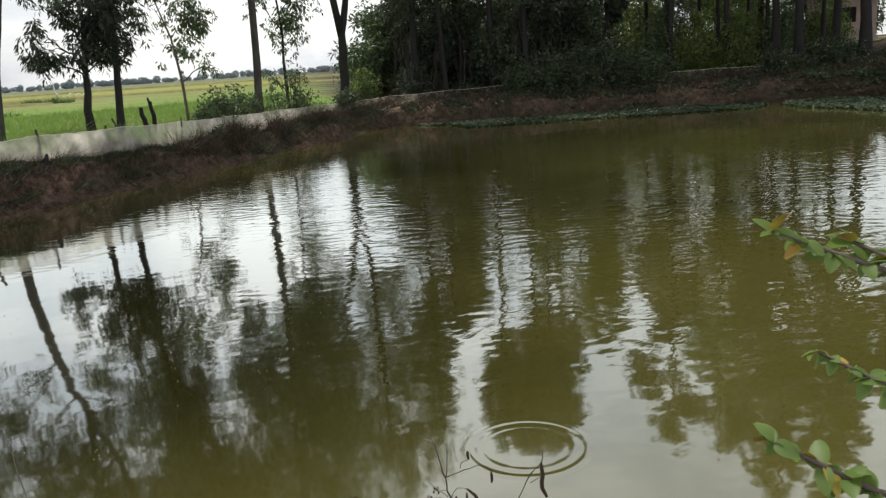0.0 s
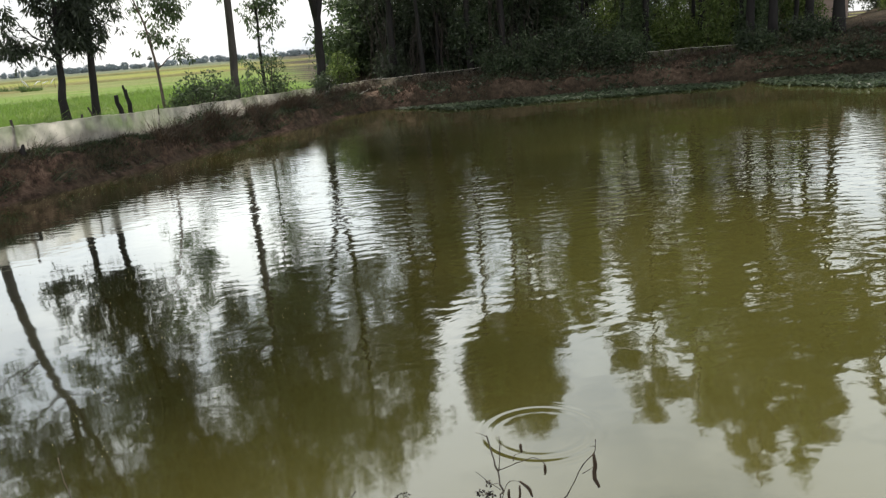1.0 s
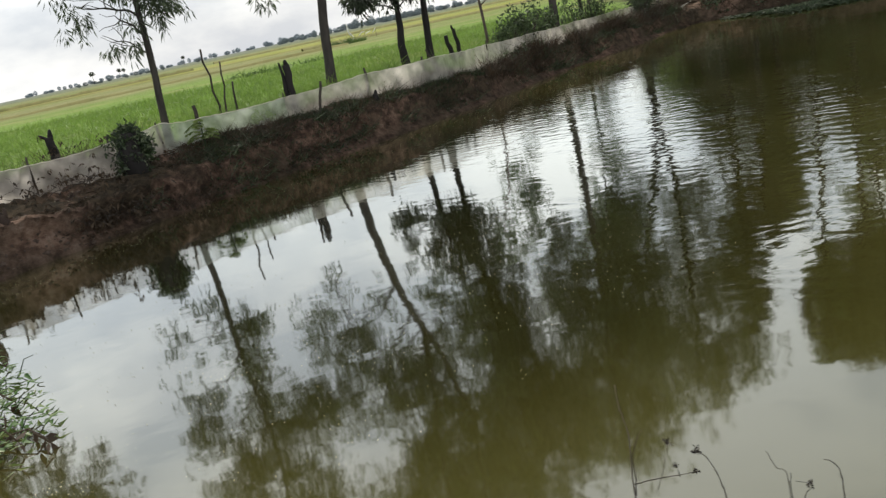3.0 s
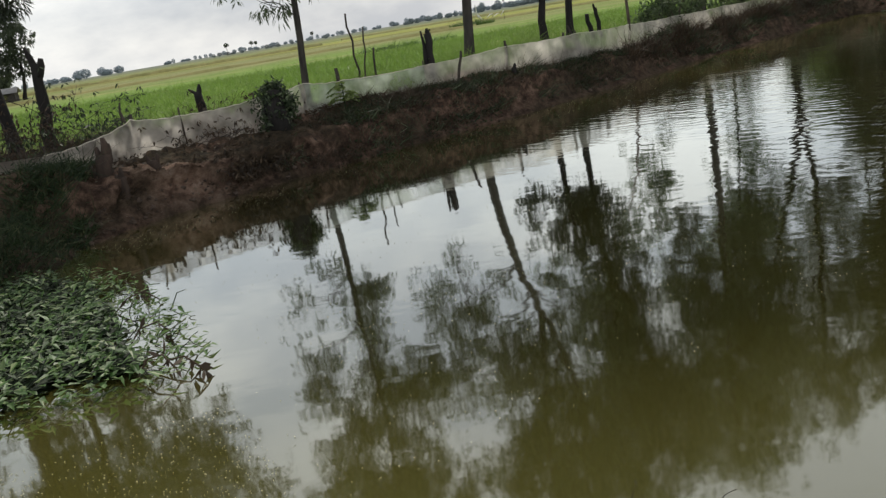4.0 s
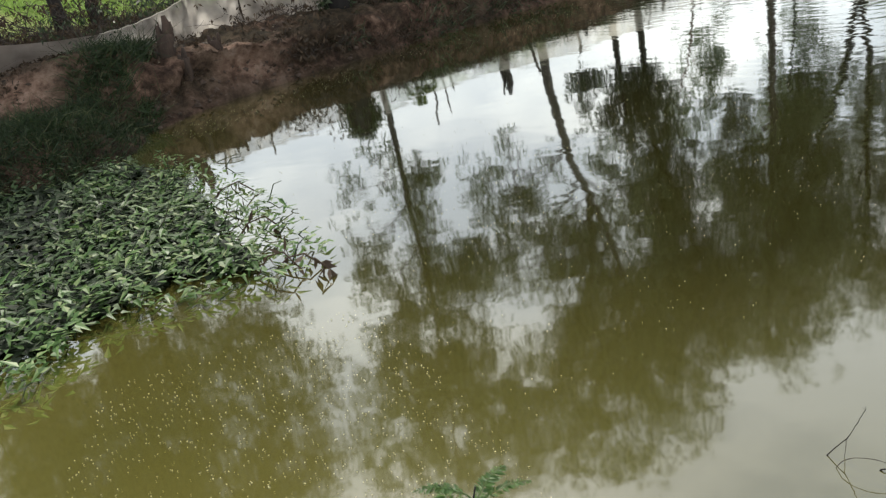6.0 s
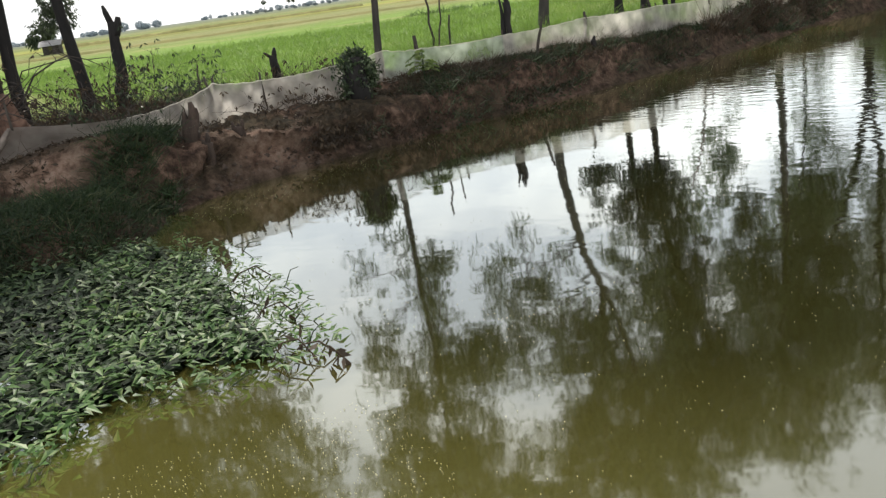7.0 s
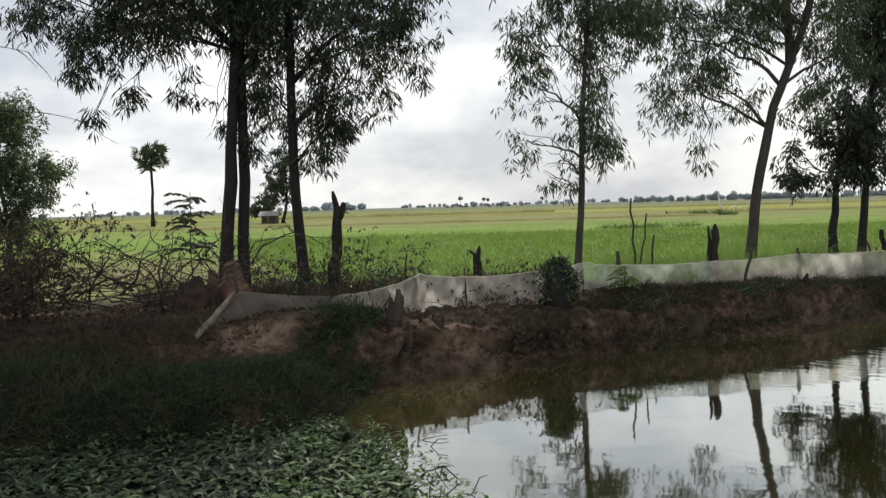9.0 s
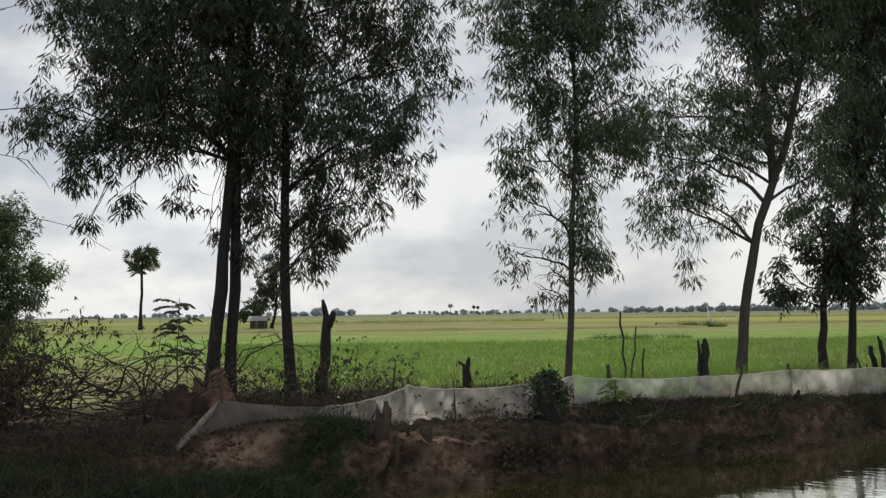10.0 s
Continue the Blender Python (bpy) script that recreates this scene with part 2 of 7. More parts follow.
    b.inputs["Roughness"].default_value = 0.95
    b.inputs["Specular IOR Level"].default_value = 0.2
    bump_from(n, l, fine.outputs["Fac"], 1.0, 0.10, b)
    return m


RINGS = [(4.56, 1.33, 0.34, 0.0005)]     # x, y, radius and height of the rings on the water


def water_material():
    """Still, murky pond water: an olive body under a rippled, glossy skin."""
    m, n, l, b = material("pond_water")
    body = n.new("ShaderNodeBsdfDiffuse")
    murk = noise_node(n, l, 0.35, 3.0, 0.5, "Position")
    r = ramp_node(n, [(0.35, (0.112, 0.104, 0.025)), (0.7, (0.160, 0.143, 0.036))])
    l.new(murk.outputs["Fac"], r.inputs["Fac"])
    # body colour darkened in a round patch about (3.2, 5.9)
    dim_spot = n.new("ShaderNodeVectorMath")
    dim_spot.operation = "DISTANCE"
    dim_spot.inputs[1].default_value = (3.2, 5.9, 0.0)
    l.new(n.new("ShaderNodeNewGeometry").outputs["Position"], dim_spot.inputs[0])
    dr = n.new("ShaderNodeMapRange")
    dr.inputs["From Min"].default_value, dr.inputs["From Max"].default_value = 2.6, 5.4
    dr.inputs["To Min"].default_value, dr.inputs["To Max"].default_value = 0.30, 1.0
    l.new(dim_spot.outputs["Value"], dr.inputs["Value"])
    silt_x = n.new("ShaderNodeSeparateXYZ")
    l.new(n.new("ShaderNodeNewGeometry").outputs["Position"], silt_x.inputs["Vector"])
    silt = n.new("ShaderNodeMapRange")      # siltier towards the east end
    silt.inputs["From Min"].default_value, silt.inputs["From Max"].default_value = 5.2, 12.0
    silt.inputs["To Min"].default_value, silt.inputs["To Max"].default_value = 1.0, 2.0
    l.new(silt_x.outputs["X"], silt.inputs["Value"])
    stirred = n.new("ShaderNodeMapRange")   # stirred mud in the shallows beside the water plants
    stirred.inputs["From Min"].default_value, stirred.inputs["From Max"].default_value = 0.6, 2.4
    stirred.inputs["To Min"].default_value, stirred.inputs["To Max"].default_value = 1.25, 1.0
    l.new(silt_x.outputs["X"], stirred.inputs["Value"])
    muddy = mix_color(n, l, 1.0, r.outputs["Color"], stirred.outputs["Result"], "MULTIPLY")
    spotted_body = mix_color(n, l, 1.0, muddy, dr.outputs["Result"], "MULTIPLY")
    l.new(mix_color(n, l, 1.0, spotted_body, silt.outputs["Result"], "MULTIPLY"), body.inputs["Color"])
    gloss = n.new("ShaderNodeBsdfGlossy")
    gloss.inputs["Roughness"].default_value = 0.040
    gloss.inputs["Color"].default_value = (0.86, 0.885, 0.85, 1)
    # a slow swell everywhere; fine wind ripples out on the pond, in patches
    def times(x, y):
        k = n.new("ShaderNodeMath")
        k.operation = "MULTIPLY"
        for sock, v in zip(k.inputs, (x, y)):
            if isinstance(v, float):
                sock.default_value = v
            else:
                l.new(v, sock)
        return k.outputs["Value"]

    rip = noise_node(n, l, 8.0, 2.0, 0.5, "Position", (0.7, 1.1, 1.0))
    swell = noise_node(n, l, 1.3, 1.5, 0.4, "Position", (0.8, 1.2, 1.0))
    src = n.new("ShaderNodeNewGeometry").outputs["Position"]
    turn = n.new("ShaderNodeMapping")
    turn.inputs["Rotation"].default_value = (0, 0, radians(-48))
    l.new(src, turn.inputs["Vector"])
    wave = n.new("ShaderNodeTexWave")
    wave.inputs["Scale"].default_value, wave.inputs["Distortion"].default_value = 1.3, 9.0
    wave.inputs["Detail"].default_value, wave.inputs["Detail Scale"].default_value = 2.0, 1.3
    l.new(turn.outputs["Vector"], wave.inputs["Vector"])
    sx = n.new("ShaderNodeSeparateXYZ")
    l.new(src, sx.inputs["Vector"])
    open_water = n.new("ShaderNodeMapRange")
    open_water.inputs["From Min"].default_value, open_water.inputs["From Max"].default_value = 3.5, 9.0
    open_water.inputs["To Min"].default_value, open_water.inputs["To Max"].default_value = 0.22, 1.0
    l.new(sx.outputs["X"], open_water.inputs["Value"])
    patch = noise_node(n, l, 0.22, 2.0, 0.5, "Position")
    pr = ramp_node(n, [(0.38, (0.45, 0.45, 0.45)), (0.58, (1, 1, 1))])
    l.new(patch.outputs["Fac"], pr.inputs["Fac"])
    # a breeze roughens the middle of the pond; the sheltered ends stay smoother
    reach = n.new("ShaderNodeVectorMath")
    reach.operation = "DISTANCE"
    reach.inputs[1].default_value = (11.5, 7.0, 0.0)
    l.new(src, reach.inputs[0])
    breeze = n.new("ShaderNodeMapRange")
    breeze.interpolation_type = "SMOOTHSTEP"
    breeze.inputs["From Min"].default_value, breeze.inputs["From Max"].default_value = 3.5, 9.0
    breeze.inputs["To Min"].default_value, breeze.inputs["To Max"].default_value = 1.0, 0.30
    l.new(reach.outputs["Value"], breeze.inputs["Value"])
    wind = times(times(open_water.outputs["Result"], pr.outputs["Color"]), breeze.outputs["Result"])
    calm = n.new("ShaderNodeMapRange")       # the sheltered west end lies almost still
    calm.inputs["From Min"].default_value, calm.inputs["From Max"].default_value = 1.0, 7.0
    calm.inputs["To Min"].default_value, calm.inputs["To Max"].default_value = 0.0030, 0.0058
    l.new(sx.outputs["X"], calm.inputs["Value"])
    total = times(swell.outputs["Fac"], calm.outputs["Result"])
    # rings left by rising fish: a few circular waves round each place
    rings = []
    for cx, cy, radius, high in RINGS:
        far = n.new("ShaderNodeVectorMath")
        far.operation = "DISTANCE"
        far.inputs[1].default_value = (cx, cy, 0.0)
        l.new(src, far.inputs[0])
        band = n.new("ShaderNodeMapRange")      # fades in from the middle and out past the rim
        band.interpolation_type = "SMOOTHSTEP"
        band.inputs["From Min"].default_value, band.inputs["From Max"].default_value = radius * 1.15, radius * 0.85
        l.new(far.outputs["Value"], band.inputs["Value"])
        inner = n.new("ShaderNodeMapRange")
        inner.interpolation_type = "SMOOTHSTEP"
        inner.inputs["From Min"].default_value, inner.inputs["From Max"].default_value = radius * 0.5, radius * 0.95
        l.new(far.outputs["Value"], inner.inputs["Value"])
        crest = n.new("ShaderNodeMath")
        crest.operation = "SINE"
        l.new(times(far.outputs["Value"], 2 * math.pi / 0.075), crest.inputs[0])
        rings.append(times(times(times(crest.outputs["Value"], band.outputs["Result"]), inner.outputs["Result"]), high))
    for h in (times(times(rip.outputs["Fac"], wind), 0.0058), times(times(wave.outputs["Fac"], wind), 0.0020), *rings):
        k = n.new("ShaderNodeMath")
        l.new(total, k.inputs[0])
        l.new(h, k.inputs[1])
        total = k.outputs["Value"]
    bm_ = n.new("ShaderNodeBump")
    bm_.inputs["Strength"].default_value, bm_.inputs["Distance"].default_value = 1.0, 1.0
    l.new(total, bm_.inputs["Height"])
    l.new(bm_.outputs["Normal"], gloss.inputs["Normal"])
    lw = n.new("ShaderNodeFresnel")
    lw.inputs["IOR"].default_value = 1.9
    boost = n.new("ShaderNodeMapRange")
    boost.inputs["From Min"].default_value, boost.inputs["From Max"].default_value = 0.12, 0.42
    boost.inputs["To Min"].default_value, boost.inputs["To Max"].default_value = 0.40, 0.91
    l.new(lw.outputs["Fac"], boost.inputs["Value"])
    mx = n.new("ShaderNodeMixShader")
    l.new(boost.outputs["Result"], mx.inputs["Fac"])
    l.new(body.outputs["BSDF"], mx.inputs[1])
    l.new(gloss.outputs["BSDF"], mx.inputs[2])
    l.new(mx.outputs["Shader"], n["Material Output"].inputs["Surface"])
    return m


def net_material(name, tint, cover):
    """Fine white fishing net: threads with gaps between them."""
    m, n, l, b = material(name)
    stain = noise_node(n, l, 1.6, 5.0, 0.6, "Position")
    r = ramp_node(n, [(0.3, tuple(c * 0.62 for c in tint)), (0.65, tint)])
    l.new(stain.outputs["Fac"], r.inputs["Fac"])
    l.new(r.outputs["Color"], b.inputs["Base Color"])
    b.inputs["Roughness"].default_value = 0.8
    tr = n.new("ShaderNodeBsdfTranslucent")
    l.new(r.outputs["Color"], tr.inputs["Color"])
    mx = n.new("ShaderNodeMixShader")
    mx.inputs["Fac"].default_value = 0.80
    l.new(b.outputs["BSDF"], mx.inputs[1])
    l.new(tr.outputs["BSDF"], mx.inputs[2])
    gap = n.new("ShaderNodeBsdfTransparent")
    fold = noise_node(n, l, 3.0, 3.0, 0.5, "Position")
    fr = n.new("ShaderNodeMapRange")
    fr.inputs["From Min"].default_value, fr.inputs["From Max"].default_value = 0.3, 0.7
    fr.inputs["To Min"].default_value, fr.inputs["To Max"].default_value = cover - 0.25, cover + 0.25
    l.new(fold.outputs["Fac"], fr.inputs["Value"])
    out = n.new("ShaderNodeMixShader")
    l.new(fr.outputs["Result"], out.inputs["Fac"])
    l.new(gap.outputs["BSDF"], out.inputs[1])
    l.new(mx.outputs["Shader"], out.inputs[2])
    l.new(out.outputs["Shader"], n["Material Output"].inputs["Surface"])
    return m


def plain_material(name, dark, light, scale=3.0, rough=0.8, bump=0.3):
    m, n, l, b = material(name)
    nz = noise_node(n, l, scale, 6.0, 0.65, "Position")
    r = ramp_node(n, [(0.3, dark), (0.7, light)])
    l.new(nz.outputs["Fac"], r.inputs["Fac"])
    l.new(r.outputs["Color"], b.inputs["Base Color"])
    b.inputs["Roughness"].default_value = rough
    bump_from(n, l, nz.outputs["Fac"], bump, 0.02, b)
    return m


M_GROUND = soil_material()
M_WATER = water_material()
M_NET = net_material("white_net", (0.99, 0.93, 0.84), 0.58)
M_NET_GREEN = net_material("green_white_net", (0.88, 0.94, 0.83), 0.50)
# darker copy of the net: the wood's shade put into its tint
M_NET_SHADE = net_material("shade_tinted_net", (0.50, 0.45, 0.36), 0.42)
M_SHEET = net_material("grey_net_sheet", (0.50, 0.44, 0.38), 0.90)
M_ROLL = plain_material("rolled_net", (0.13, 0.105, 0.085), (0.29, 0.24, 0.20), 12.0, 0.9, 0.6)
M_CLOD = plain_material("dark_clod", (0.035, 0.024, 0.018), (0.13, 0.092, 0.07), 9.0, 0.95, 0.8)
M_HEAP = plain_material("dark_heap_earth", (0.018, 0.011, 0.008), (0.075, 0.045, 0.032), 7.0, 0.95, 1.0)
M_CORD = plain_material("pale_cord", (0.5, 0.46, 0.38), (0.72, 0.67, 0.58), 9.0, 0.8)
M_MOUND = plain_material("red_earth", (0.06, 0.033, 0.024), (0.25, 0.145, 0.10), 7.0, 0.95, 1.0)
M_PLASTER = plain_material("pink_plaster", (0.42, 0.30, 0.25), (0.58, 0.45, 0.38), 2.0)
M_ROOF = plain_material("metal_roof", (0.25, 0.24, 0.24), (0.42, 0.41, 0.40), 2.0, 0.5)
M_DARK = plain_material("dark_opening", (0.02, 0.018, 0.016), (0.05, 0.045, 0.04), 2.0)
M_PLANK = plain_material("grey_planks", (0.03, 0.027, 0.025), (0.085, 0.075, 0.065), 3.0)
# haze is put into these leaf colours: paler and bluer with distance
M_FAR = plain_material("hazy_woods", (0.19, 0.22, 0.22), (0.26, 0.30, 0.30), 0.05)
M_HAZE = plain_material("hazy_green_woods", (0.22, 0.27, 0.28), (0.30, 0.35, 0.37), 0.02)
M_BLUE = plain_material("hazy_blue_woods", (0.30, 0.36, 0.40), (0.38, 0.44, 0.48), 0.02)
M_DRYBIT = plain_material("dry_bits", (0.10, 0.08, 0.05), (0.26, 0.22, 0.15), 8.0)
M_SPECK = plain_material("pale_petal", (0.35, 0.33, 0.18), (0.6, 0.58, 0.38), 8.0)


# ---- mesh helpers ----
def mesh_from(name, verts, faces, mat, smooth=False):
    me = bpy.data.meshes.new(name)
    me.from_pydata([tuple(v) for v in verts], [], faces)
    me.materials.append(mat)
    if smooth:
        me.polygons.foreach_set("use_smooth", [True] * len(me.polygons))
    me.update()
    return me


def quads_mesh(name, verts, mat, per=4):
    """A mesh of loose polygons with `per` corners each, from an array of n x per x 3."""
    v = np.asarray(verts, dtype=np.float32).reshape(-1, 3)
    count = len(v) // per
    me = bpy.data.meshes.new(name)
    me.vertices.add(len(v))
    me.vertices.foreach_set("co", v.ravel())
    me.loops.add(len(v))
    me.loops.foreach_set("vertex_index", np.arange(len(v), dtype=np.int32))
    me.polygons.add(count)
    me.polygons.foreach_set("loop_start", np.arange(0, len(v), per, dtype=np.int32))
    me.polygons.foreach_set("loop_total", np.full(count, per, dtype=np.int32))
    me.materials.append(mat)
    me.update(calc_edges=True)
    return me


def attach(name, me, parent=None, label="", kind=""):
    """Links a mesh as one object; under a thing when one is given."""
    ob = new(name, me)
    if parent is not None:
        ob.parent = parent
    return tagged(ob, label, kind=kind)


def thing(name, place, label, category, group="", kind=""):
    ob = new(name)
    ob.location = place
    return tagged(ob, label, category, group, kind)


def tube_data(points, radii, sides=8, wobble=0.0, rng=None, caps=True):
    """Verts and faces of a tapered tube along points."""
    pts = [Vector(p) for p in points]
    verts, faces = [], []
    for i, p in enumerate(pts):
        d = (pts[min(i + 1, len(pts) - 1)] - pts[max(i - 1, 0)]).normalized()
        u = d.cross(Vector((0.31, 0.95, 0.05)) if abs(d.y) < 0.9 else Vector((1, 0, 0))).normalized()
        w = d.cross(u)
        for k in range(sides):
            a = 2 * math.pi * k / sides
            r = radii[i] * (1 + (rng.uniform(-wobble, wobble) if rng else 0))
            verts.append(p + u * (math.cos(a) * r) + w * (math.sin(a) * r))
    for i in range(len(pts) - 1):
        for k in range(sides):
            a, b2 = i * sides + k, i * sides + (k + 1) % sides
            faces.append((a, b2, b2 + sides, a + sides))
    if caps:
        faces.append(tuple(range(sides))[::-1])
        faces.append(tuple(range(len(verts) - sides, len(verts))))
    return verts, faces


def merged(parts):
    verts, faces = [], []
    for v, f in parts:
        o = len(verts)
        verts += v
        faces += [tuple(i + o for i in face) for face in f]
    return verts, faces


def bent(a, b, rng, n=5, sag=0.0, jitter=0.05):
    """Points from a to b with a little wander and sag."""
    a, b = Vector(a), Vector(b)
    size = (b - a).length
    out = []
    for i in range(n + 1):
        t = i / n
        p = a.lerp(b, t)
        if 0 < i < n:
            p += Vector((rng.uniform(-1, 1), rng.uniform(-1, 1), rng.uniform(-1, 1))) * jitter * size
        p.z += sag * size * 4 * t * (1 - t)
        out.append(p)
    return out


def along(pts, step=4):
    """A smooth line through a few points."""
    p = [Vector(q) for q in pts]
    p = [p[0] * 2 - p[1]] + p + [p[-1] * 2 - p[-2]]
    path = []
    for i in range(1, len(p) - 2):
        for k in range(step):
            t = k / step
            path.append(0.5 * (2 * p[i] + (p[i + 1] - p[i - 1]) * t + (2 * p[i - 1] - 5 * p[i] + 4 * p[i + 1] - p[i + 2]) * t * t + (3 * p[i] - p[i - 1] - 3 * p[i + 1] + p[i + 2]) * t ** 3))
    return path + [p[-2]]


def leaves(pos, axis, length, width, rng, fold=0.25):
    """Pointed leaves: four corners each, from pos along axis (arrays of n x 3)."""
    n = len(pos)
    axis = axis / np.maximum(np.linalg.norm(axis, axis=1, keepdims=True), 1e-6)
    side = np.cross(axis, rng.normal(size=(n, 3)))
    side /= np.maximum(np.linalg.norm(side, axis=1, keepdims=True), 1e-6)
    up = np.cross(side, axis)
    L = (length * rng.uniform(0.65, 1.25, n))[:, None]
    W = (width * rng.uniform(0.7, 1.2, n))[:, None]
    mid = pos + axis * L * 0.45 + up * W * fold
    return np.stack([pos, mid + side * W * 0.5, pos + axis * L, mid - side * W * 0.5], 1)


def sprigs(centers, rng, per, length, width, spread, droop):
    """Leaves in small hanging rosettes round the centres."""
    c = np.repeat(centers, per, 0)
    ax = rng.normal(size=c.shape)
    ax /= np.linalg.norm(ax, axis=1, keepdims=True)
    c = c + ax * rng.uniform(0.1, 1.0, (len(c), 1)) * spread
    ax[:, 2] -= droop * 0.9
    return leaves(c, ax, length, width, rng)


def in_blobs(blobs, count, rng, shell=0.35, holes=-0.16):
    """Bunch centres inside ellipsoids (x, y, z, r), more of them near the skin, thinned in patches."""
    vol = np.array([b[3] ** 2.1 for b in blobs])
    share = (count * vol / vol.sum()).astype(int) + 3
    out = []
    for (x, y, z, r), k in zip(blobs, share):
        d = rng.normal(size=(k, 3))
        d /= np.linalg.norm(d, axis=1, keepdims=True)
        lobes = np.array([noise.noise(Vector(v) * 1.9 + Vector((x * 3.1, y * 2.3, z * 1.7))) for v in d])
        q = d * (rng.uniform(shell ** 3, 1.0, k) ** (1 / 3))[:, None] * r * (1.0 + 0.75 * lobes)[:, None]
        q[:, 2] -= 0.12 * r * rng.uniform(0, 1, k) ** 3 * 3
        out.append(q + (x, y, z))
    out = np.concatenate(out)
    keep = np.array([noise.noise(Vector(p) * 1.5 + Vector((7.0, 3.0, 1.0))) + 0.5 * noise.noise(Vector(p) * 4.1) + 0.6 * noise.noise(Vector(p) * 0.75 + Vector((2.0, 9.0, 5.0))) for p in out]) > holes
    return out[keep]


def tree(name, label, base, trunk, radius, blobs, count, seed, leaf=(0.172, 0.028), per=5, spread=0.12, droop=1.35, leaf_mat=None, bark=None, twigs=5, group="", category="tree", top=0.35, dense=1.9, holes=-0.10, fork=None):
    """A tree: tapered trunk along `trunk` (offsets from base), limbs to each clump of the crown, twigs and leaves."""
    rng, nrng = random.Random(seed), np.random.default_rng(seed)
    ob = thing(name, base, label, category, group)
    tp = [Vector(p) for p in trunk]
    fine = []
    for a, b in zip(tp[:-1], tp[1:]):
        for i in range(4):
            fine.append(a.lerp(b, i / 4))
    fine.append(tp[-1])
    fine = [p + Vector((rng.uniform(-1, 1), rng.uniform(-1, 1), 0)) * radius * 0.12 for p in fine]
    n = len(fine)
    rad = [radius * (1 - (1 - top) * i / (n - 1)) * (1.45 - 0.45 * min(1, i / 1.2)) for i in range(n)]
    fine[0].z -= 0.25
    attach("trunk", mesh_from("trunk", *tube_data(fine, rad, 10, 0.10, rng), bark or M_BARK, True), ob)
    if fork:
        stem = bent(fork[0], fork[1], rng, 6, 0.03, 0.02)
        attach("trunk", mesh_from("trunk", *tube_data(stem, [radius * k for k in (0.75, 0.7, 0.62, 0.55, 0.45, 0.35, 0.25)], 9, 0.1, rng), bark or M_BARK, True), ob)
    for x, y, z, r in blobs:
        c = Vector((x, y, z))
        low = [i for i in range(n) if fine[i].z < z - 0.4 * r] or [n - 2]
        i = min(low, key=lambda k: (fine[k] - c).length + abs(fine[k].z - (z - 1.2 * r)) * 0.8)
        path = bent(fine[i], c, rng, 5, 0.07, 0.05)
        r0 = min(rad[i] * 0.6, 0.008 + 0.04 * r)
        above = [Vector(b[:3]) for b in blobs if b[3] >= 0.8 and b[2] > z + 0.3 and (Vector(b[:3]) - c).length < 3.2]
        if r < 0.42 and above:      # a spray hanging from the crown
            path = bent(min(above, key=lambda b: (b - c).length), c, rng, 5, 0.03, 0.04)
            r0 = 0.010
        limb = [tube_data(path, [r0 * (1 - 0.13 * k) for k in range(6)], 5)]
        for _ in range(twigs):
            d = Vector((rng.gauss(0, 1), rng.gauss(0, 1), rng.gauss(0.1, 0.8))).normalized() * r * rng.uniform(0.6, 1.1)
            s = path[rng.randint(2, 5)]
            limb.append(tube_data(bent(s, c + d, rng, 3, 0.05, 0.09), [0.011 + 0.004 * r, 0.009, 0.006, 0.004], 3, caps=False))
        attach("limb", mesh_from("limb", *merged(limb), bark or M_BARK, True), ob)
    pts = in_blobs(blobs, int(count * dense * 0.62), nrng, holes=holes)
    attach("crown", quads_mesh("crown", sprigs(pts, nrng, per + 4, leaf[0], leaf[1], spread, droop), leaf_mat or M_LEAF), ob)
    return ob


# ---- the ground, one sheet with the pond sunk into it ----
SHORE = [(-0.95, 9.3), (-0.6, 9.8), (0.05, 10.4), (0.8, 10.75), (1.7, 11.2), (2.6, 11.65), (4.3, 12.5), (6.0, 13.15), (7.9, 14.2), (9.6, 15.1),
         (12.8, 17.1), (15.2, 18.1), (17.5, 19.6), (18.8, 20.0), (20.2, 18.6), (21.8, 17.1), (23.6, 16.0), (25.2, 14.8), (27.0, 13.4),
         (28.2, 11.0), (29.4, 7.5), (28.0, 2.0), (22.0, -0.2), (14.0, -1.6), (8.0, -1.8), (4.6, -1.0), (2.7, 0.0), (1.2, 0.9), (-1.2, 1.4),
         (-4.0, 2.1), (-6.2, 3.2), (-6.6, 5.4), (-5.2, 6.9), (-3.1, 7.4), (-1.5, 7.75), (-1.05, 8.6)]


def shore_distance(x, y):
    """Metres from the shoreline, positive on land (arrays)."""
    best = np.full(x.shape, 1e9)
    inside = np.zeros(x.shape, bool)
    for (ax, ay), (bx, by) in zip(SHORE, SHORE[1:] + SHORE[:1]):
        dx, dy = bx - ax, by - ay
        t = np.clip(((x - ax) * dx + (y - ay) * dy) / (dx * dx + dy * dy), 0, 1)
        best = np.minimum(best, np.hypot(x - ax - t * dx, y - ay - t * dy))
        cross = (ay > y) != (by > y)
        xi = ax + (y - ay) * dx / (dy if abs(dy) > 1e-9 else 1e-9)
        inside ^= cross & (x < xi)
    return np.where(inside, -best, best)


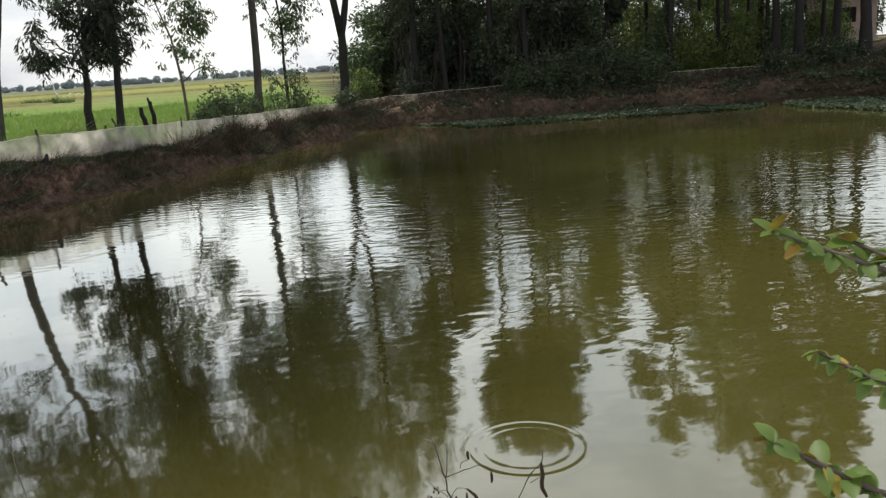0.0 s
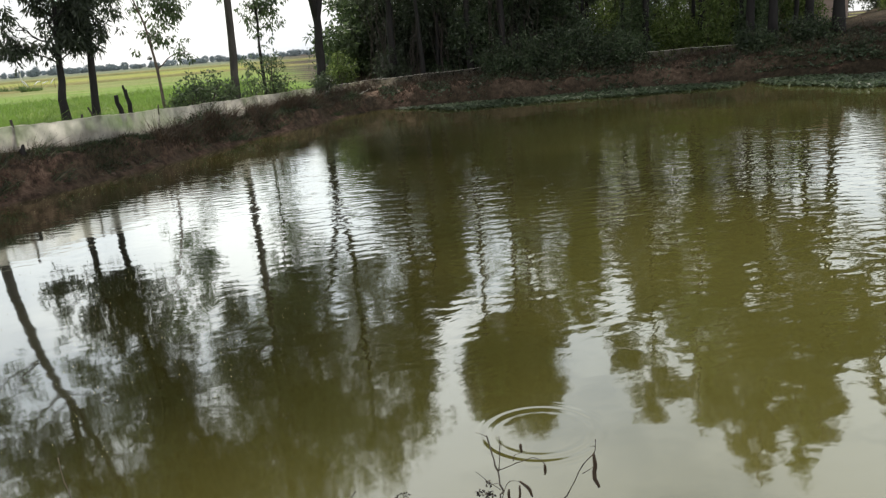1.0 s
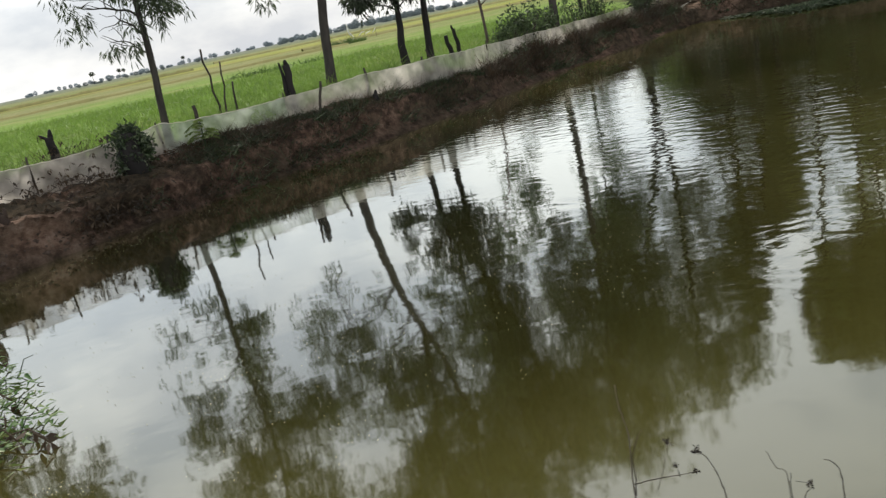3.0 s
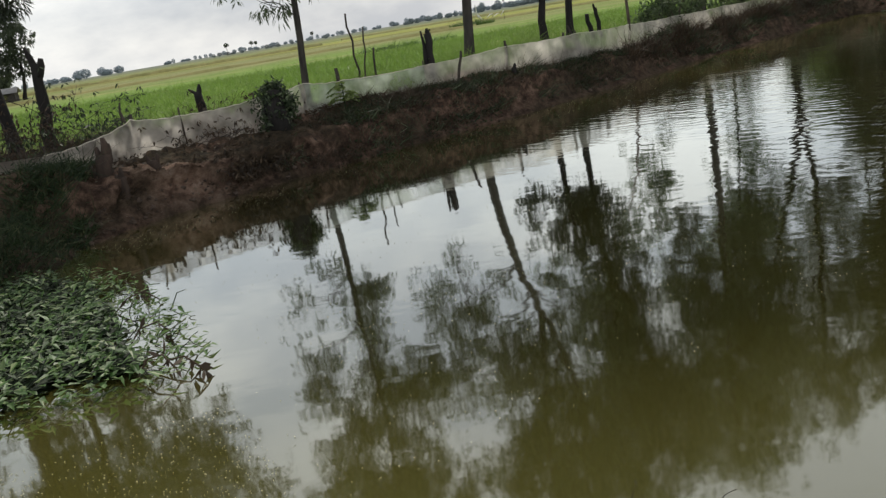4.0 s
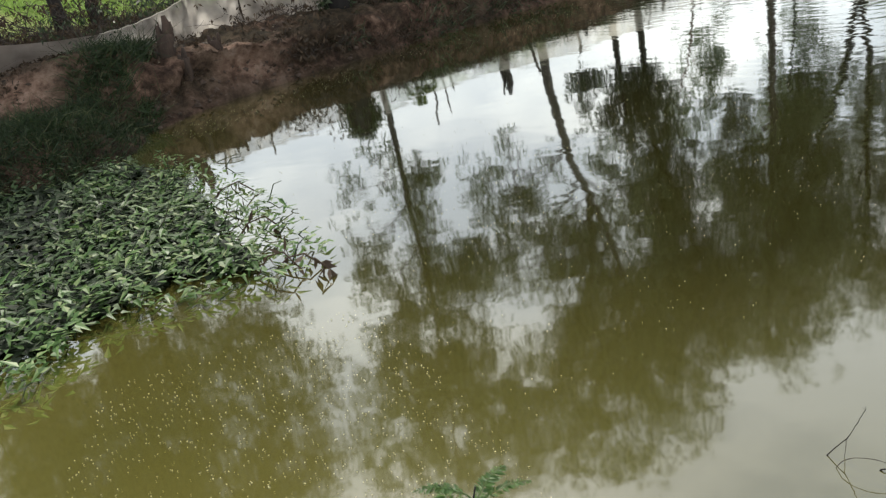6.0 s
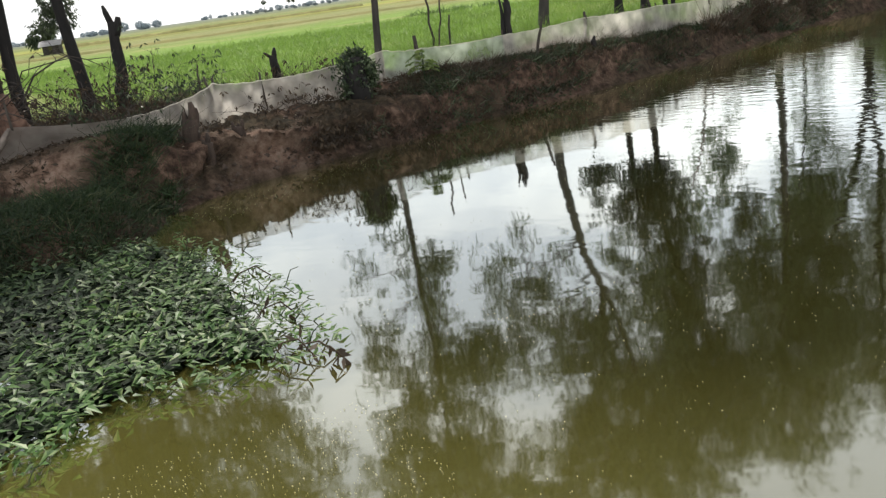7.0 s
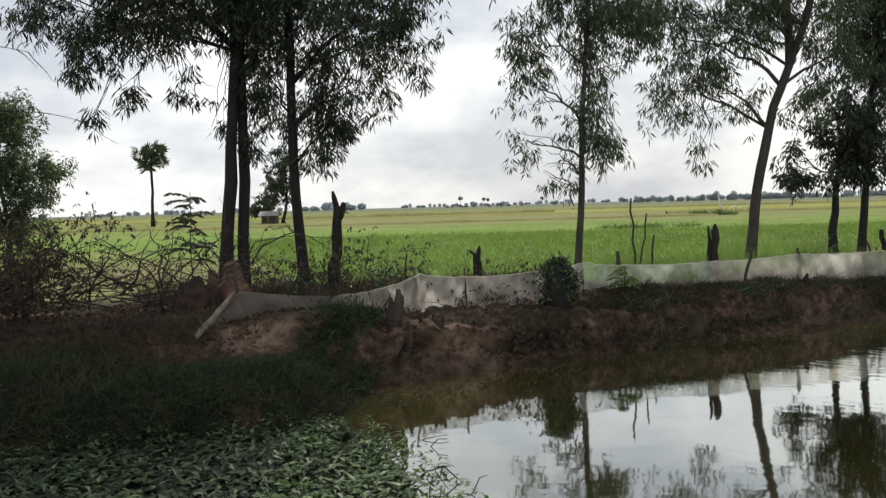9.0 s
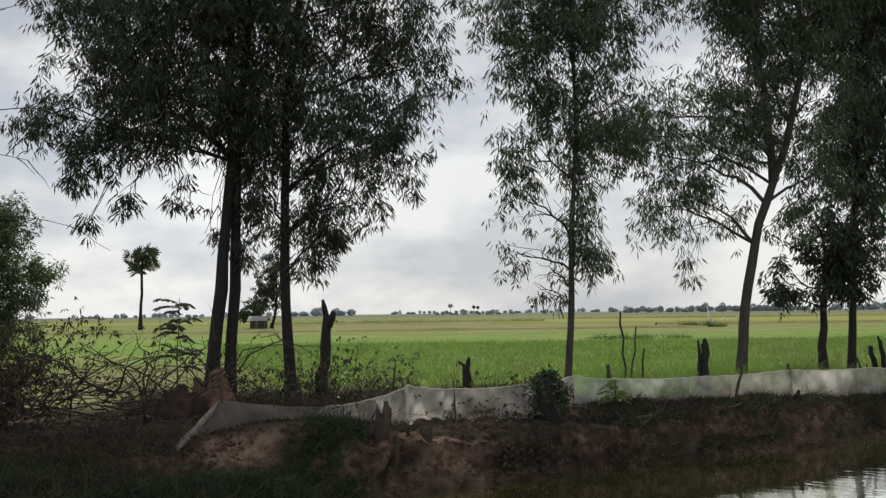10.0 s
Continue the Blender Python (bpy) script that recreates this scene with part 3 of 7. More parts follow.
def ground_height(x, y):
    x, y = np.asarray(x, float), np.asarray(y, float)
    s = shore_distance(x, y)
    lump = np.sin(x * 1.9 + y * 0.7) * np.sin(y * 1.6 - x * 0.5) * 0.05 + np.sin(x * 4.3 + 1) * np.sin(y * 3.9) * 0.03
    rise = np.clip(s / 1.0, 0, 1)
    top = 0.82 - 0.2 * np.clip((x - 7.9) / 1.6, 0, 1) + 0.12 * np.clip((x - 18) / 4, 0, 1) * np.clip((26 - y) / 4, 0, 1) - 0.10 * np.clip((-0.3 - x) / 1.2, 0, 1) * np.clip((11.0 - y) / 1.5, 0, 1)
    top = top - 0.25 * np.clip((10.1 - y) / 0.5, 0, 1) * np.clip((-0.7 - x) / 0.5, 0, 1) * np.clip((y - 3) / 2, 0, 1)     # the low grassy corner
    edge = s + 0.07 * np.sin(x * 2.1 + 0.4) + 0.04 * np.sin(x * 5.3 + y)
    lip = np.clip((edge - 0.24) / 0.13, 0, 1)
    ledge = 0.30 * np.clip(s / 0.26, 0, 1) + 0.42 * lip * lip * (3 - 2 * lip) + 0.28 * np.clip((s - 0.3) / 0.8, 0, 1) ** 0.8
    # by the stumps the bank is broken away: a low clay foot, a steep face, then a flat top
    foot_edge = s - 0.30 + 0.05 * np.sin(x * 2.7 + 1.0) + 0.035 * np.sin(x * 7.1 + y * 2)
    face = np.clip(foot_edge / 0.08, 0, 1)
    broken = 0.46 * np.clip(s / 0.30, 0, 1) ** 0.9 + 0.26 * face * face * (3 - 2 * face) + 0.28 * np.clip((s - 0.4) / 0.8, 0, 1)
    here = np.clip((x + 1.2) / 0.5, 0, 1) * np.clip((3.2 - x) / 1.6, 0, 1)
    ledge = ledge * (1 - here) + broken * here * 0.90
    north = np.clip((y - 9.0) / 0.4, 0, 1)
    shape = ledge * north + (1 - (1 - rise) ** 1.9) * (1 - north)
    bank = top * shape + lump * np.clip(s * 2, 0, 1)
    far = np.clip((s - 3.0) / 4.0, 0, 1)
    house_knoll = 1.35 * np.exp(-((x - 37.5) / 6) ** 2 - ((y - 9.5) / 6) ** 2) + 2.0 * np.exp(-((x - 46.0) / 4.5) ** 2 - ((y - 10.5) / 5) ** 2)
    bank = bank + 0.16 * np.exp(-((x + 0.05) / 0.6) ** 2 - ((y - 10.75) / 0.35) ** 2) + 0.14 * np.exp(-((x + 2.0) / 0.8) ** 2 - ((y - 10.25) / 0.4) ** 2)
    bank = bank + 0.07 * np.exp(-((x + 0.5) / 0.6) ** 2 - ((y - 10.45) / 0.3) ** 2)
    z = bank * (1 - far) + (0.60 + lump * 0.3) * far + house_knoll
    return np.where(s < 0, np.maximum(-0.9, s * 0.55 - 0.02), z)


def axis_points(lo, hi, step, reach):
    fine = list(np.arange(lo, hi + 1e-6, step))
    d, out_lo, out_hi, a, b = step, [], [], lo, hi
    while a > -reach or b < reach:
        d *= 1.22
        a, b = a - d, b + d
        out_lo.append(a)
        out_hi.append(b)
    return np.array(out_lo[::-1] + fine + out_hi)


# where the rice begins behind the bank
FIELD_EDGE = [(-3000, 15.2), (-30, 15.2), (-6, 14.6), (-1.5, 13.9), (1.4, 13.6), (2.9, 13.9), (6, 14.8), (9.6, 16.8), (13.6, 19.4), (17.8, 22.0), (22, 26), (30, 40), (200, 300), (3000, 4500)]


def build_ground():
    xs, ys = axis_points(-9, 33, 0.125, 2600), axis_points(-4, 24, 0.125, 2600)
    xs = np.unique(np.concatenate([xs, np.arange(-4.0, 10.0, 0.0625)]).round(4))      # finer at the bank with the stumps
    ys = np.unique(np.concatenate([ys, np.arange(8.5, 15.5, 0.0625)]).round(4))
    X, Y = np.meshgrid(xs, ys)
    Z = ground_height(X, Y)
    S = shore_distance(X, Y)
    clods = (S > 0.03) & (S < 3.2) & (Y > 3)
    Z[clods] += [0.045 * noise.noise(Vector((x * 2.7, y * 2.7, 1.0))) + 0.035 * noise.noise(Vector((x * 6.5, y * 6.5, 4.0))) - 0.03 * abs(noise.noise(Vector((x * 3.6, y * 3.6, 9.0)))) for x, y in zip(X[clods], Y[clods])]
    rough = clods & (X > -1.4) & (X < 4.0) & (Y > 9)
    Z[rough] += [0.05 * noise.noise(Vector((x * 5.0, y * 8.0, 14.0))) - 0.07 * max(0.0, 0.16 - abs(noise.noise(Vector((x * 3.1 + 5, y * 3.1, 21.0))))) / 0.16 for x, y in zip(X[rough], Y[rough])]
    # the edge of the broken bank by the stumps hangs over its foot
    gy, gx = np.gradient(S, ys, xs)
    here = np.clip((X + 1.2) / 0.5, 0, 1) * np.clip((3.2 - X) / 1.6, 0, 1) * (Y > 9)
    hang = here * np.clip((S - 0.30 + 0.05 * np.sin(X * 2.7 + 1.0) + 0.035 * np.sin(X * 7.1 + Y * 2)) / 0.08, 0, 1) * np.clip((1.0 - S) / 0.6, 0, 1)
    hang *= 0.24 + 0.08 * np.sin(X * 9.3) * np.sin(X * 3.7 + 1)
    X, Y = X - gx * hang, Y - gy * hang
    nx, ny = len(xs), len(ys)
    me = bpy.data.meshes.new("ground")
    co = np.stack([X, Y, Z], -1).reshape(-1, 3)
    i = np.arange(nx * ny).reshape(ny, nx)
    f = np.stack([i[:-1, :-1], i[:-1, 1:], i[1:, 1:], i[1:, :-1]], -1).reshape(-1, 4)
    me.from_pydata(co.tolist(), [], f.tolist())
    at = me.attributes.new("shore", "FLOAT", "POINT")
    at.data.foreach_set("value", shore_distance(X, Y).ravel().astype(np.float32))
    bare = 1.15 * np.exp(-((X - 0.0) / 0.62) ** 2 - ((Y - 10.78) / 0.26) ** 2) + 0.8 * np.exp(-((X + 2.35) / 0.6) ** 2 - ((Y - 9.95) / 0.24) ** 2)
    low = shore_distance(X, Y)
    bare += (0.28 * np.exp(-((X + 0.1) / 1.3) ** 2) + 0.25 * ((X > 2) & (X < 18))) * np.exp(-((low - 0.10) / 0.16) ** 2) * (Y > 9)
    bare += 0.55 * np.exp(-((low - 1.0) / 0.6) ** 2) * (X > 19) * (Y > 11)
    bare += 0.8 * np.exp(-((X - 20.4) / 0.9) ** 2 - ((Y - 19.9) / 0.7) ** 2) + 0.3 * np.exp(-((X - 27.6) / 1.0) ** 2 - ((Y - 14.2) / 1.0) ** 2)
    ab = me.attributes.new("bare", "FLOAT", "POINT")
    ab.data.foreach_set("value", np.clip(bare, 0, 1).ravel().astype(np.float32))
    line = np.interp(X, [p[0] for p in FIELD_EDGE], [p[1] for p in FIELD_EDGE])
    wave = np.sin(X * 2.3) * 0.25 + np.sin(X * 5.1 + 1) * 0.15
    af = me.attributes.new("field", "FLOAT", "POINT")
    af.data.foreach_set("value", np.clip((Y - line + wave) / 1.3, 0, 1).ravel().astype(np.float32))
    dry = 0.7 * np.exp(-((X - 2) / 34) ** 4 - ((Y - 90) / 24) ** 4) + np.exp(-((X + 9) / 5) ** 2 - ((Y - 20) / 9) ** 2) + 0.7 * np.exp(-((X + 1.5) / 2.5) ** 2 - ((Y - 16.2) / 1.6) ** 2)
    ad = me.attributes.new("dry", "FLOAT", "POINT")
    ad.data.foreach_set("value", np.clip(dry, 0, 1).ravel().astype(np.float32))
    me.polygons.foreach_set("use_smooth", [True] * len(me.polygons))
    me.materials.append(M_GROUND)
    return tagged(new("ground", me), "earth banks round a pond, flat green rice fields beyond", "ground", kind="structure")


def gz(x, y):
    return float(ground_height(np.array([x]), np.array([y]))[0])


build_ground()
LEVEL = 0.035      # height of the water
wv = [(-9, -3, LEVEL), (32, -3, LEVEL), (32, 22, LEVEL), (-9, 22, LEVEL)]
tagged(new("water", mesh_from("water", wv, [(0, 1, 2, 3)], M_WATER)), "still murky olive-green pond water mirroring trees", "water", kind="structure")

# ---- the white net fence along the bank ----
NET_LINE = [(-1.5, 11.35), (-0.85, 11.6), (-0.37, 11.8), (0.3, 12.05), (1.4, 12.55), (2.2, 12.9), (2.9, 13.2), (4.4, 13.65), (6.05, 14.15), (7.9, 14.85),
            (9.6, 16.1), (11.5, 17.3), (13.6, 18.5), (15.8, 19.8), (17.8, 20.9), (19.8, 21.4), (21.8, 20.6), (23.3, 19.3), (25.2, 17.6), (27.1, 16.1), (28.9, 14.3), (30.3, 12.0)]
NET_TOP = [1.00, 1.07, 1.23, 1.15, 1.16, 1.25, 1.17, 1.15, 1.20, 1.17, 1.10, 1.05, 1.02, 0.99, 0.96, 0.98, 1.02, 1.08, 1.12, 1.16, 1.18, 1.2]     # height of the top edge above the water


def build_net():
    rng = random.Random(5)
    fence = thing("net_fence", (0, 0, 0), "translucent white netting on thin sticks along the bank", "fence")
    for k in range(len(NET_LINE) - 1):
        (ax, ay), (bx, by) = NET_LINE[k], NET_LINE[k + 1]
        verts, faces, nu, nv = [], [], 28, 8
        for i in range(nu + 1):
            t = i / nu
            x, y = ax + (bx - ax) * t, ay + (by - ay) * t
            foot = gz(x, y) - 0.06
            h = NET_TOP[k] * (1 - t) + NET_TOP[k + 1] * t - 0.025 * 4 * t * (1 - t) + 0.006 * math.sin(31 * x) - foot
            for j in range(nv + 1):
                v = j / nv
                fold = (0.03 * math.sin(14.0 * x + 5 * v) + 0.02 * math.sin(33.0 * x - 7 * v)) * math.sin(math.pi * v * 0.9) + 0.05 * math.sin(math.pi * v) * math.sin(3.1 * x + k)
                if k < 3:
                    fold *= 1.6
                verts.append((x - fold * 0.5, y - fold - 0.10 * (1 - v) * (1.8 if k < 4 else 0.5), foot + h * v))
        for i in range(nu):
            for j in range(nv):
                a = i * (nv + 1) + j
                faces.append((a, a + nv + 1, a + nv + 2, a + 1))
        # eastern spans take the net with shade in its colour
        attach("netting", mesh_from("netting", verts, faces, M_NET_GREEN if k in (5, 6) else M_NET_SHADE if k > 13 else M_NET, True), fence)
        rim = [Vector(verts[i * (nv + 1) + nv]) for i in range(0, nu + 1, 2)]
        attach("top_cord", mesh_from("top_cord", *tube_data(rim, [0.007] * len(rim), 5), M_CORD, True), fence)
        lean = rng.uniform(-0.1, 0.1)
        z = gz(ax, ay)
        pts = bent((ax - lean * 0.3, ay + 0.02, z - 0.15), (ax + lean, ay + 0.03, NET_TOP[k] + rng.uniform(0.02, 0.12)), rng, 4, 0, 0.03)
        attach("post", mesh_from("post", *tube_data(pts, [0.02, 0.02, 0.019, 0.017, 0.014], 6, 0.15, rng), M_WOOD, True), fence)
    return fence


build_net()

# ---- trees on the far bank ----
G1 = "trees along the net fence"
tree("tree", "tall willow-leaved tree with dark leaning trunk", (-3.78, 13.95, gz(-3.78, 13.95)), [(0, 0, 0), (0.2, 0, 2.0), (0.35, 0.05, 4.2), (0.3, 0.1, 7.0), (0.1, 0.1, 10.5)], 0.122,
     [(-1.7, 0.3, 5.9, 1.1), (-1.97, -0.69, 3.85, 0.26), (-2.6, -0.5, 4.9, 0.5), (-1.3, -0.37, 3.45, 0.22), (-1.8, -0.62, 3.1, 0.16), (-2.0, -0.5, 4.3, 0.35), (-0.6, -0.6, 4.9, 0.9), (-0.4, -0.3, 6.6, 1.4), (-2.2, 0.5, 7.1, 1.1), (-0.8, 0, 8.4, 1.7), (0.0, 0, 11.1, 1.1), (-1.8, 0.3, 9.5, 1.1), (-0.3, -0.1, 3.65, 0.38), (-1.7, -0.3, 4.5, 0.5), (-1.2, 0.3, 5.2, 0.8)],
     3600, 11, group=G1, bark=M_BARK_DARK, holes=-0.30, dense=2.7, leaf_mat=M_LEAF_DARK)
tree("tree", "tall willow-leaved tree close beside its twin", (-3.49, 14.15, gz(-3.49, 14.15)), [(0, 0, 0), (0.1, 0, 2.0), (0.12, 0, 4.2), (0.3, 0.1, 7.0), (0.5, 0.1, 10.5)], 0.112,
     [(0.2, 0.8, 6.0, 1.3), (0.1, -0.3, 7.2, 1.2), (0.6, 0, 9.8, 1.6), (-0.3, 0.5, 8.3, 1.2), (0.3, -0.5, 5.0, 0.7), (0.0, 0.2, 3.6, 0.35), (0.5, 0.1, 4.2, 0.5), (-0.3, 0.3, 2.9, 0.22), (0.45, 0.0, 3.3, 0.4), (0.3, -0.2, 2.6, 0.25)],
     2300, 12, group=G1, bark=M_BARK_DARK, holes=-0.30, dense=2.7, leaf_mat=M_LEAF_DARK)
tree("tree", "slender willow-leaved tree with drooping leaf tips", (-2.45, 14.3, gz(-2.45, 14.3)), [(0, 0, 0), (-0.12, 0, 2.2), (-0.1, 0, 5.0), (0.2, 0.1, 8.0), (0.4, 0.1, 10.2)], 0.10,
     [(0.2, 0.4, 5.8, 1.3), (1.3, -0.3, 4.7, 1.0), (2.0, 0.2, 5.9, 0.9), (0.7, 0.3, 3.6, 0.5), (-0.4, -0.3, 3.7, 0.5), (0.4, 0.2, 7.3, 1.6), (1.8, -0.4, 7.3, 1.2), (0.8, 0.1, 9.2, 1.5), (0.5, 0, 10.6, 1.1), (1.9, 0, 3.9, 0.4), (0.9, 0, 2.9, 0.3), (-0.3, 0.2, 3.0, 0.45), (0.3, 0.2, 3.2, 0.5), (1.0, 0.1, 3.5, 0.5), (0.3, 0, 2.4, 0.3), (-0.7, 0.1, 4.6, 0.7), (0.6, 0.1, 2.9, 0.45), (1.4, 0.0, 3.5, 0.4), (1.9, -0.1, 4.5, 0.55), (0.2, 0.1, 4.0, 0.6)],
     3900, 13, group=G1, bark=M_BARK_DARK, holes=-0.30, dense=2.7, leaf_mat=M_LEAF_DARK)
tree("tree", "slim willow-leaved tree with light narrow crown", (2.45, 15.2, gz(2.45, 15.2)), [(0, 0, 0), (0.12, 0, 1.6), (0.14, 0, 2.9), (0.3, 0, 5.0), (0.15, 0, 10.0)], 0.072,
     [(-0.25, 0, 2.3, 0.5), (-0.75, 0.3, 2.6, 0.42), (-0.35, -0.2, 1.9, 0.28), (0.55, -0.3, 2.4, 0.38), (0.35, 0.1, 2.8, 0.4), (0.3, 0.1, 3.3, 0.55), (-0.7, 0.1, 3.6, 0.6), (0.5, 0.2, 4.1, 0.7), (-0.8, -0.2, 4.5, 0.6), (0.9, 0.2, 4.9, 0.6), (0.0, 0, 5.2, 0.9), (-0.5, 0.2, 6.0, 0.9), (0.8, -0.3, 6.2, 0.8)] + [(0.1, 0, 7.3, 1.2), (-1.0, 0.2, 7.7, 0.95), (1.2, 0, 7.5, 1.0), (-1.0, 0, 9.1, 1.1), (1.3, 0.2, 9.0, 1.2), (0.0, 0.2, 8.8, 1.1), (0.2, 0, 10.4, 1.3), (0.6, 0, 6.9, 0.8), (-0.5, 0, 6.8, 0.7), (0.2, 0, 8.1, 0.9), (1.2, 0, 4.8, 0.55), (1.5, 0.1, 5.6, 0.5)],
     5900, 14, group=G1, dense=1.8, holes=-0.12)
tree("tree", "grey leaning tree that forks into two limbs", (5.9, 15.9, gz(5.9, 15.9)), [(0, 0, 0), (0.15, 0, 1.5), (0.45, -0.1, 3.1), (1.0, -0.2, 4.6), (1.45, -0.2, 6.4), (1.3, 0, 10.5)], 0.108,
     [(-0.9, -0.2, 2.75, 0.34), (-1.0, -0.4, 2.15, 0.22), (-1.3, 0.3, 3.5, 0.65), (-0.4, 0.1, 3.5, 0.75), (-0.7, 0.2, 4.4, 0.9), (-1.5, 0.3, 4.6, 0.6), (0.1, -0.2, 4.9, 0.8), (1.5, -0.3, 4.0, 0.8), (1.0, -0.3, 3.2, 0.4), (-0.5, 0, 5.6, 0.8), (0.6, 0, 6.1, 1.0), (1.7, 0.1, 5.6, 1.1)] + [(1.1, 0, 7.5, 1.5), (0.3, 0.2, 7.6, 0.7), (0.5, 0.3, 9.2, 1.2), (-1.2, 0.2, 9.0, 1.0), (-0.6, 0, 10.2, 1.3), (-1.8, 0, 10.2, 1.0), (2.0, -0.2, 8.9, 1.6), (1.1, 0, 10.6, 1.6), (0.9, 0, 6.9, 0.9), (1.7, 0, 7.7, 1.0), (-0.4, 0, 8.0, 0.8), (0.2, 0, 8.6, 0.9), (-1.4, 0.2, 5.4, 0.6), (-1.9, 0.1, 4.9, 0.45)],
     7300, 15, group=G1, dense=2.1, holes=-0.18, fork=((0.74, -0.15, 3.9), (0.45, -0.2, 7.6)))
tree("tree", "short dark broad-leaved tree with spreading head", (8.0, 16.85, gz(8.0, 16.85)), [(0, 0, 0), (-0.02, 0, 0.7), (0.05, 0, 1.45), (0.15, 0, 2.6)], 0.11,
     [(-0.05, 0, 2.25, 0.55), (-0.62, 0.2, 2.15, 0.45), (0.62, -0.3, 2.2, 0.5), (0.2, 0, 2.95, 0.7), (-0.45, 0.3, 2.8, 0.5), (0.85, 0, 2.9, 0.5), (0.1, 0.4, 3.6, 0.5), (-0.85, 0, 1.8, 0.28), (0.5, 0.3, 2.4, 0.45), (-0.25, -0.3, 1.85, 0.3), (0.45, -0.2, 1.8, 0.28)],
     1500, 16, leaf=(0.15, 0.042), per=7, spread=0.12, droop=1.2, leaf_mat=M_LEAF_DARK, bark=M_BARK_DARK, group=G1, dense=1.0, holes=-0.16)
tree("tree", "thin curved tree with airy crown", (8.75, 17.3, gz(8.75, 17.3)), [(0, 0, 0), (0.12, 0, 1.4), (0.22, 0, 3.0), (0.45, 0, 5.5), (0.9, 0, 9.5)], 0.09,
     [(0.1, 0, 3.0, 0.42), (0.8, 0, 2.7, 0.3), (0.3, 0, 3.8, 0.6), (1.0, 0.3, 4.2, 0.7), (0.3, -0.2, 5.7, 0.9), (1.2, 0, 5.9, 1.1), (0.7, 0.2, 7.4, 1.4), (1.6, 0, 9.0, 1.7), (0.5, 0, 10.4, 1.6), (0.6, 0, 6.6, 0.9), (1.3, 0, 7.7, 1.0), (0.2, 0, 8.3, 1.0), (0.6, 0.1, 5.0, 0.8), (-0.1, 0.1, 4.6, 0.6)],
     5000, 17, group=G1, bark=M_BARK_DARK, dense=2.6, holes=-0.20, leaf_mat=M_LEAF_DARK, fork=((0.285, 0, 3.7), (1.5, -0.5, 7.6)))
tree("sapling", "thin pale sapling with sparse leaves", (11.35, 19.3, gz(11.35, 19.3)), [(0, 0, 0), (-0.05, 0, 1.3), (-0.2, 0, 2.4), (-0.6, 0, 3.6)], 0.045,
     [(-0.1, 0, 2.2, 0.5), (0.5, 0, 2.9, 0.5), (-0.6, 0.1, 3.2, 0.6), (-0.5, 0, 4.2, 0.7), (0.2, 0, 3.8, 0.5), (0.8, 0, 1.7, 0.3)],
     620, 18, leaf=(0.13, 0.05), leaf_mat=M_LEAF_MID, bark=M_BARK_PINK, group=G1)
tree("tree", "straight grey tree with a tall bare trunk", (13.52, 19.45, gz(13.52, 19.45)), [(0, 0, 0), (0.08, -0.05, 2.0), (0.14, -0.06, 4.5), (0.1, 0, 8.5), (0.1, 0, 12.0)], 0.125,
     [(-1.0, 0, 4.4, 0.6), (0.9, 0.1, 4.9, 0.8), (-0.9, 0, 5.5, 0.9), (1.6, 0.2, 6.2, 1.0), (0.3, 0, 6.8, 1.2), (-0.9, 0.3, 6.6, 0.9), (0.0, 0, 8.4, 1.6), (1.2, 0.2, 9.4, 1.6), (-1.2, 0, 9.9, 1.6), (0.2, 0, 11.6, 1.7), (1.6, 0, 7.6, 1.1)],
     6600, 19, group=G1, dense=3.2, holes=-0.12)
tree("sapling", "young leafy tree beside the fence", (15.6, 21.2, gz(15.6, 21.2)), [(0, 0, 0), (-0.05, 0, 1.5), (0.0, 0, 2.6), (-0.2, 0, 4.6)], 0.06,
     [(0.0, 0, 2.7, 0.7), (-0.6, 0, 3.3, 0.6), (0.5, 0, 3.6, 0.7), (-0.1, 0, 4.5, 0.8), (-0.4, 0, 1.2, 0.45), (0.7, 0.2, 5.2, 0.8), (-0.7, 0, 5.5, 0.8), (0.0, 0, 6.3, 0.8)],
     1300, 20, leaf=(0.14, 0.05), leaf_mat=M_LEAF_MID, bark=M_BARK_DARK, group=G1)
tree("tree", "dark forked tree at the pond corner", (18.36, 22.05, gz(18.36, 22.05)), [(0, 0, 0), (0.02, 0, 1.2), (0.06, 0, 2.5), (0.4, -0.1, 4.0), (0.7, 0, 9.0), (0.6, 0, 12.5)], 0.17,
     [(-0.8, 0, 4.6, 0.7), (-1.7, 0, 5.6, 0.9), (1.6, 0, 5.4, 0.9), (0.7, 0, 6.0, 1.2), (-1.1, 0, 7.2, 1.3), (1.0, 0, 8.4, 1.5), (-0.2, 0, 9.6, 1.6), (0.9, 0, 11.2, 1.8), (0.3, 0, 12.8, 1.6), (-1.6, 0, 10.4, 1.5), (2.2, 0, 9.6, 1.6), (-2.6, 0, 8.6, 1.4), (2.3, 0, 12.0, 1.5), (-1.6, 0, 12.6, 1.4), (1.9, 0, 7.4, 1.3)],
     7600, 21, group=G1, bark=M_BARK_DARK, dense=3.0, holes=-0.12, fork=((0.05, 0, 2.4), (-1.5, 0, 8.8)))

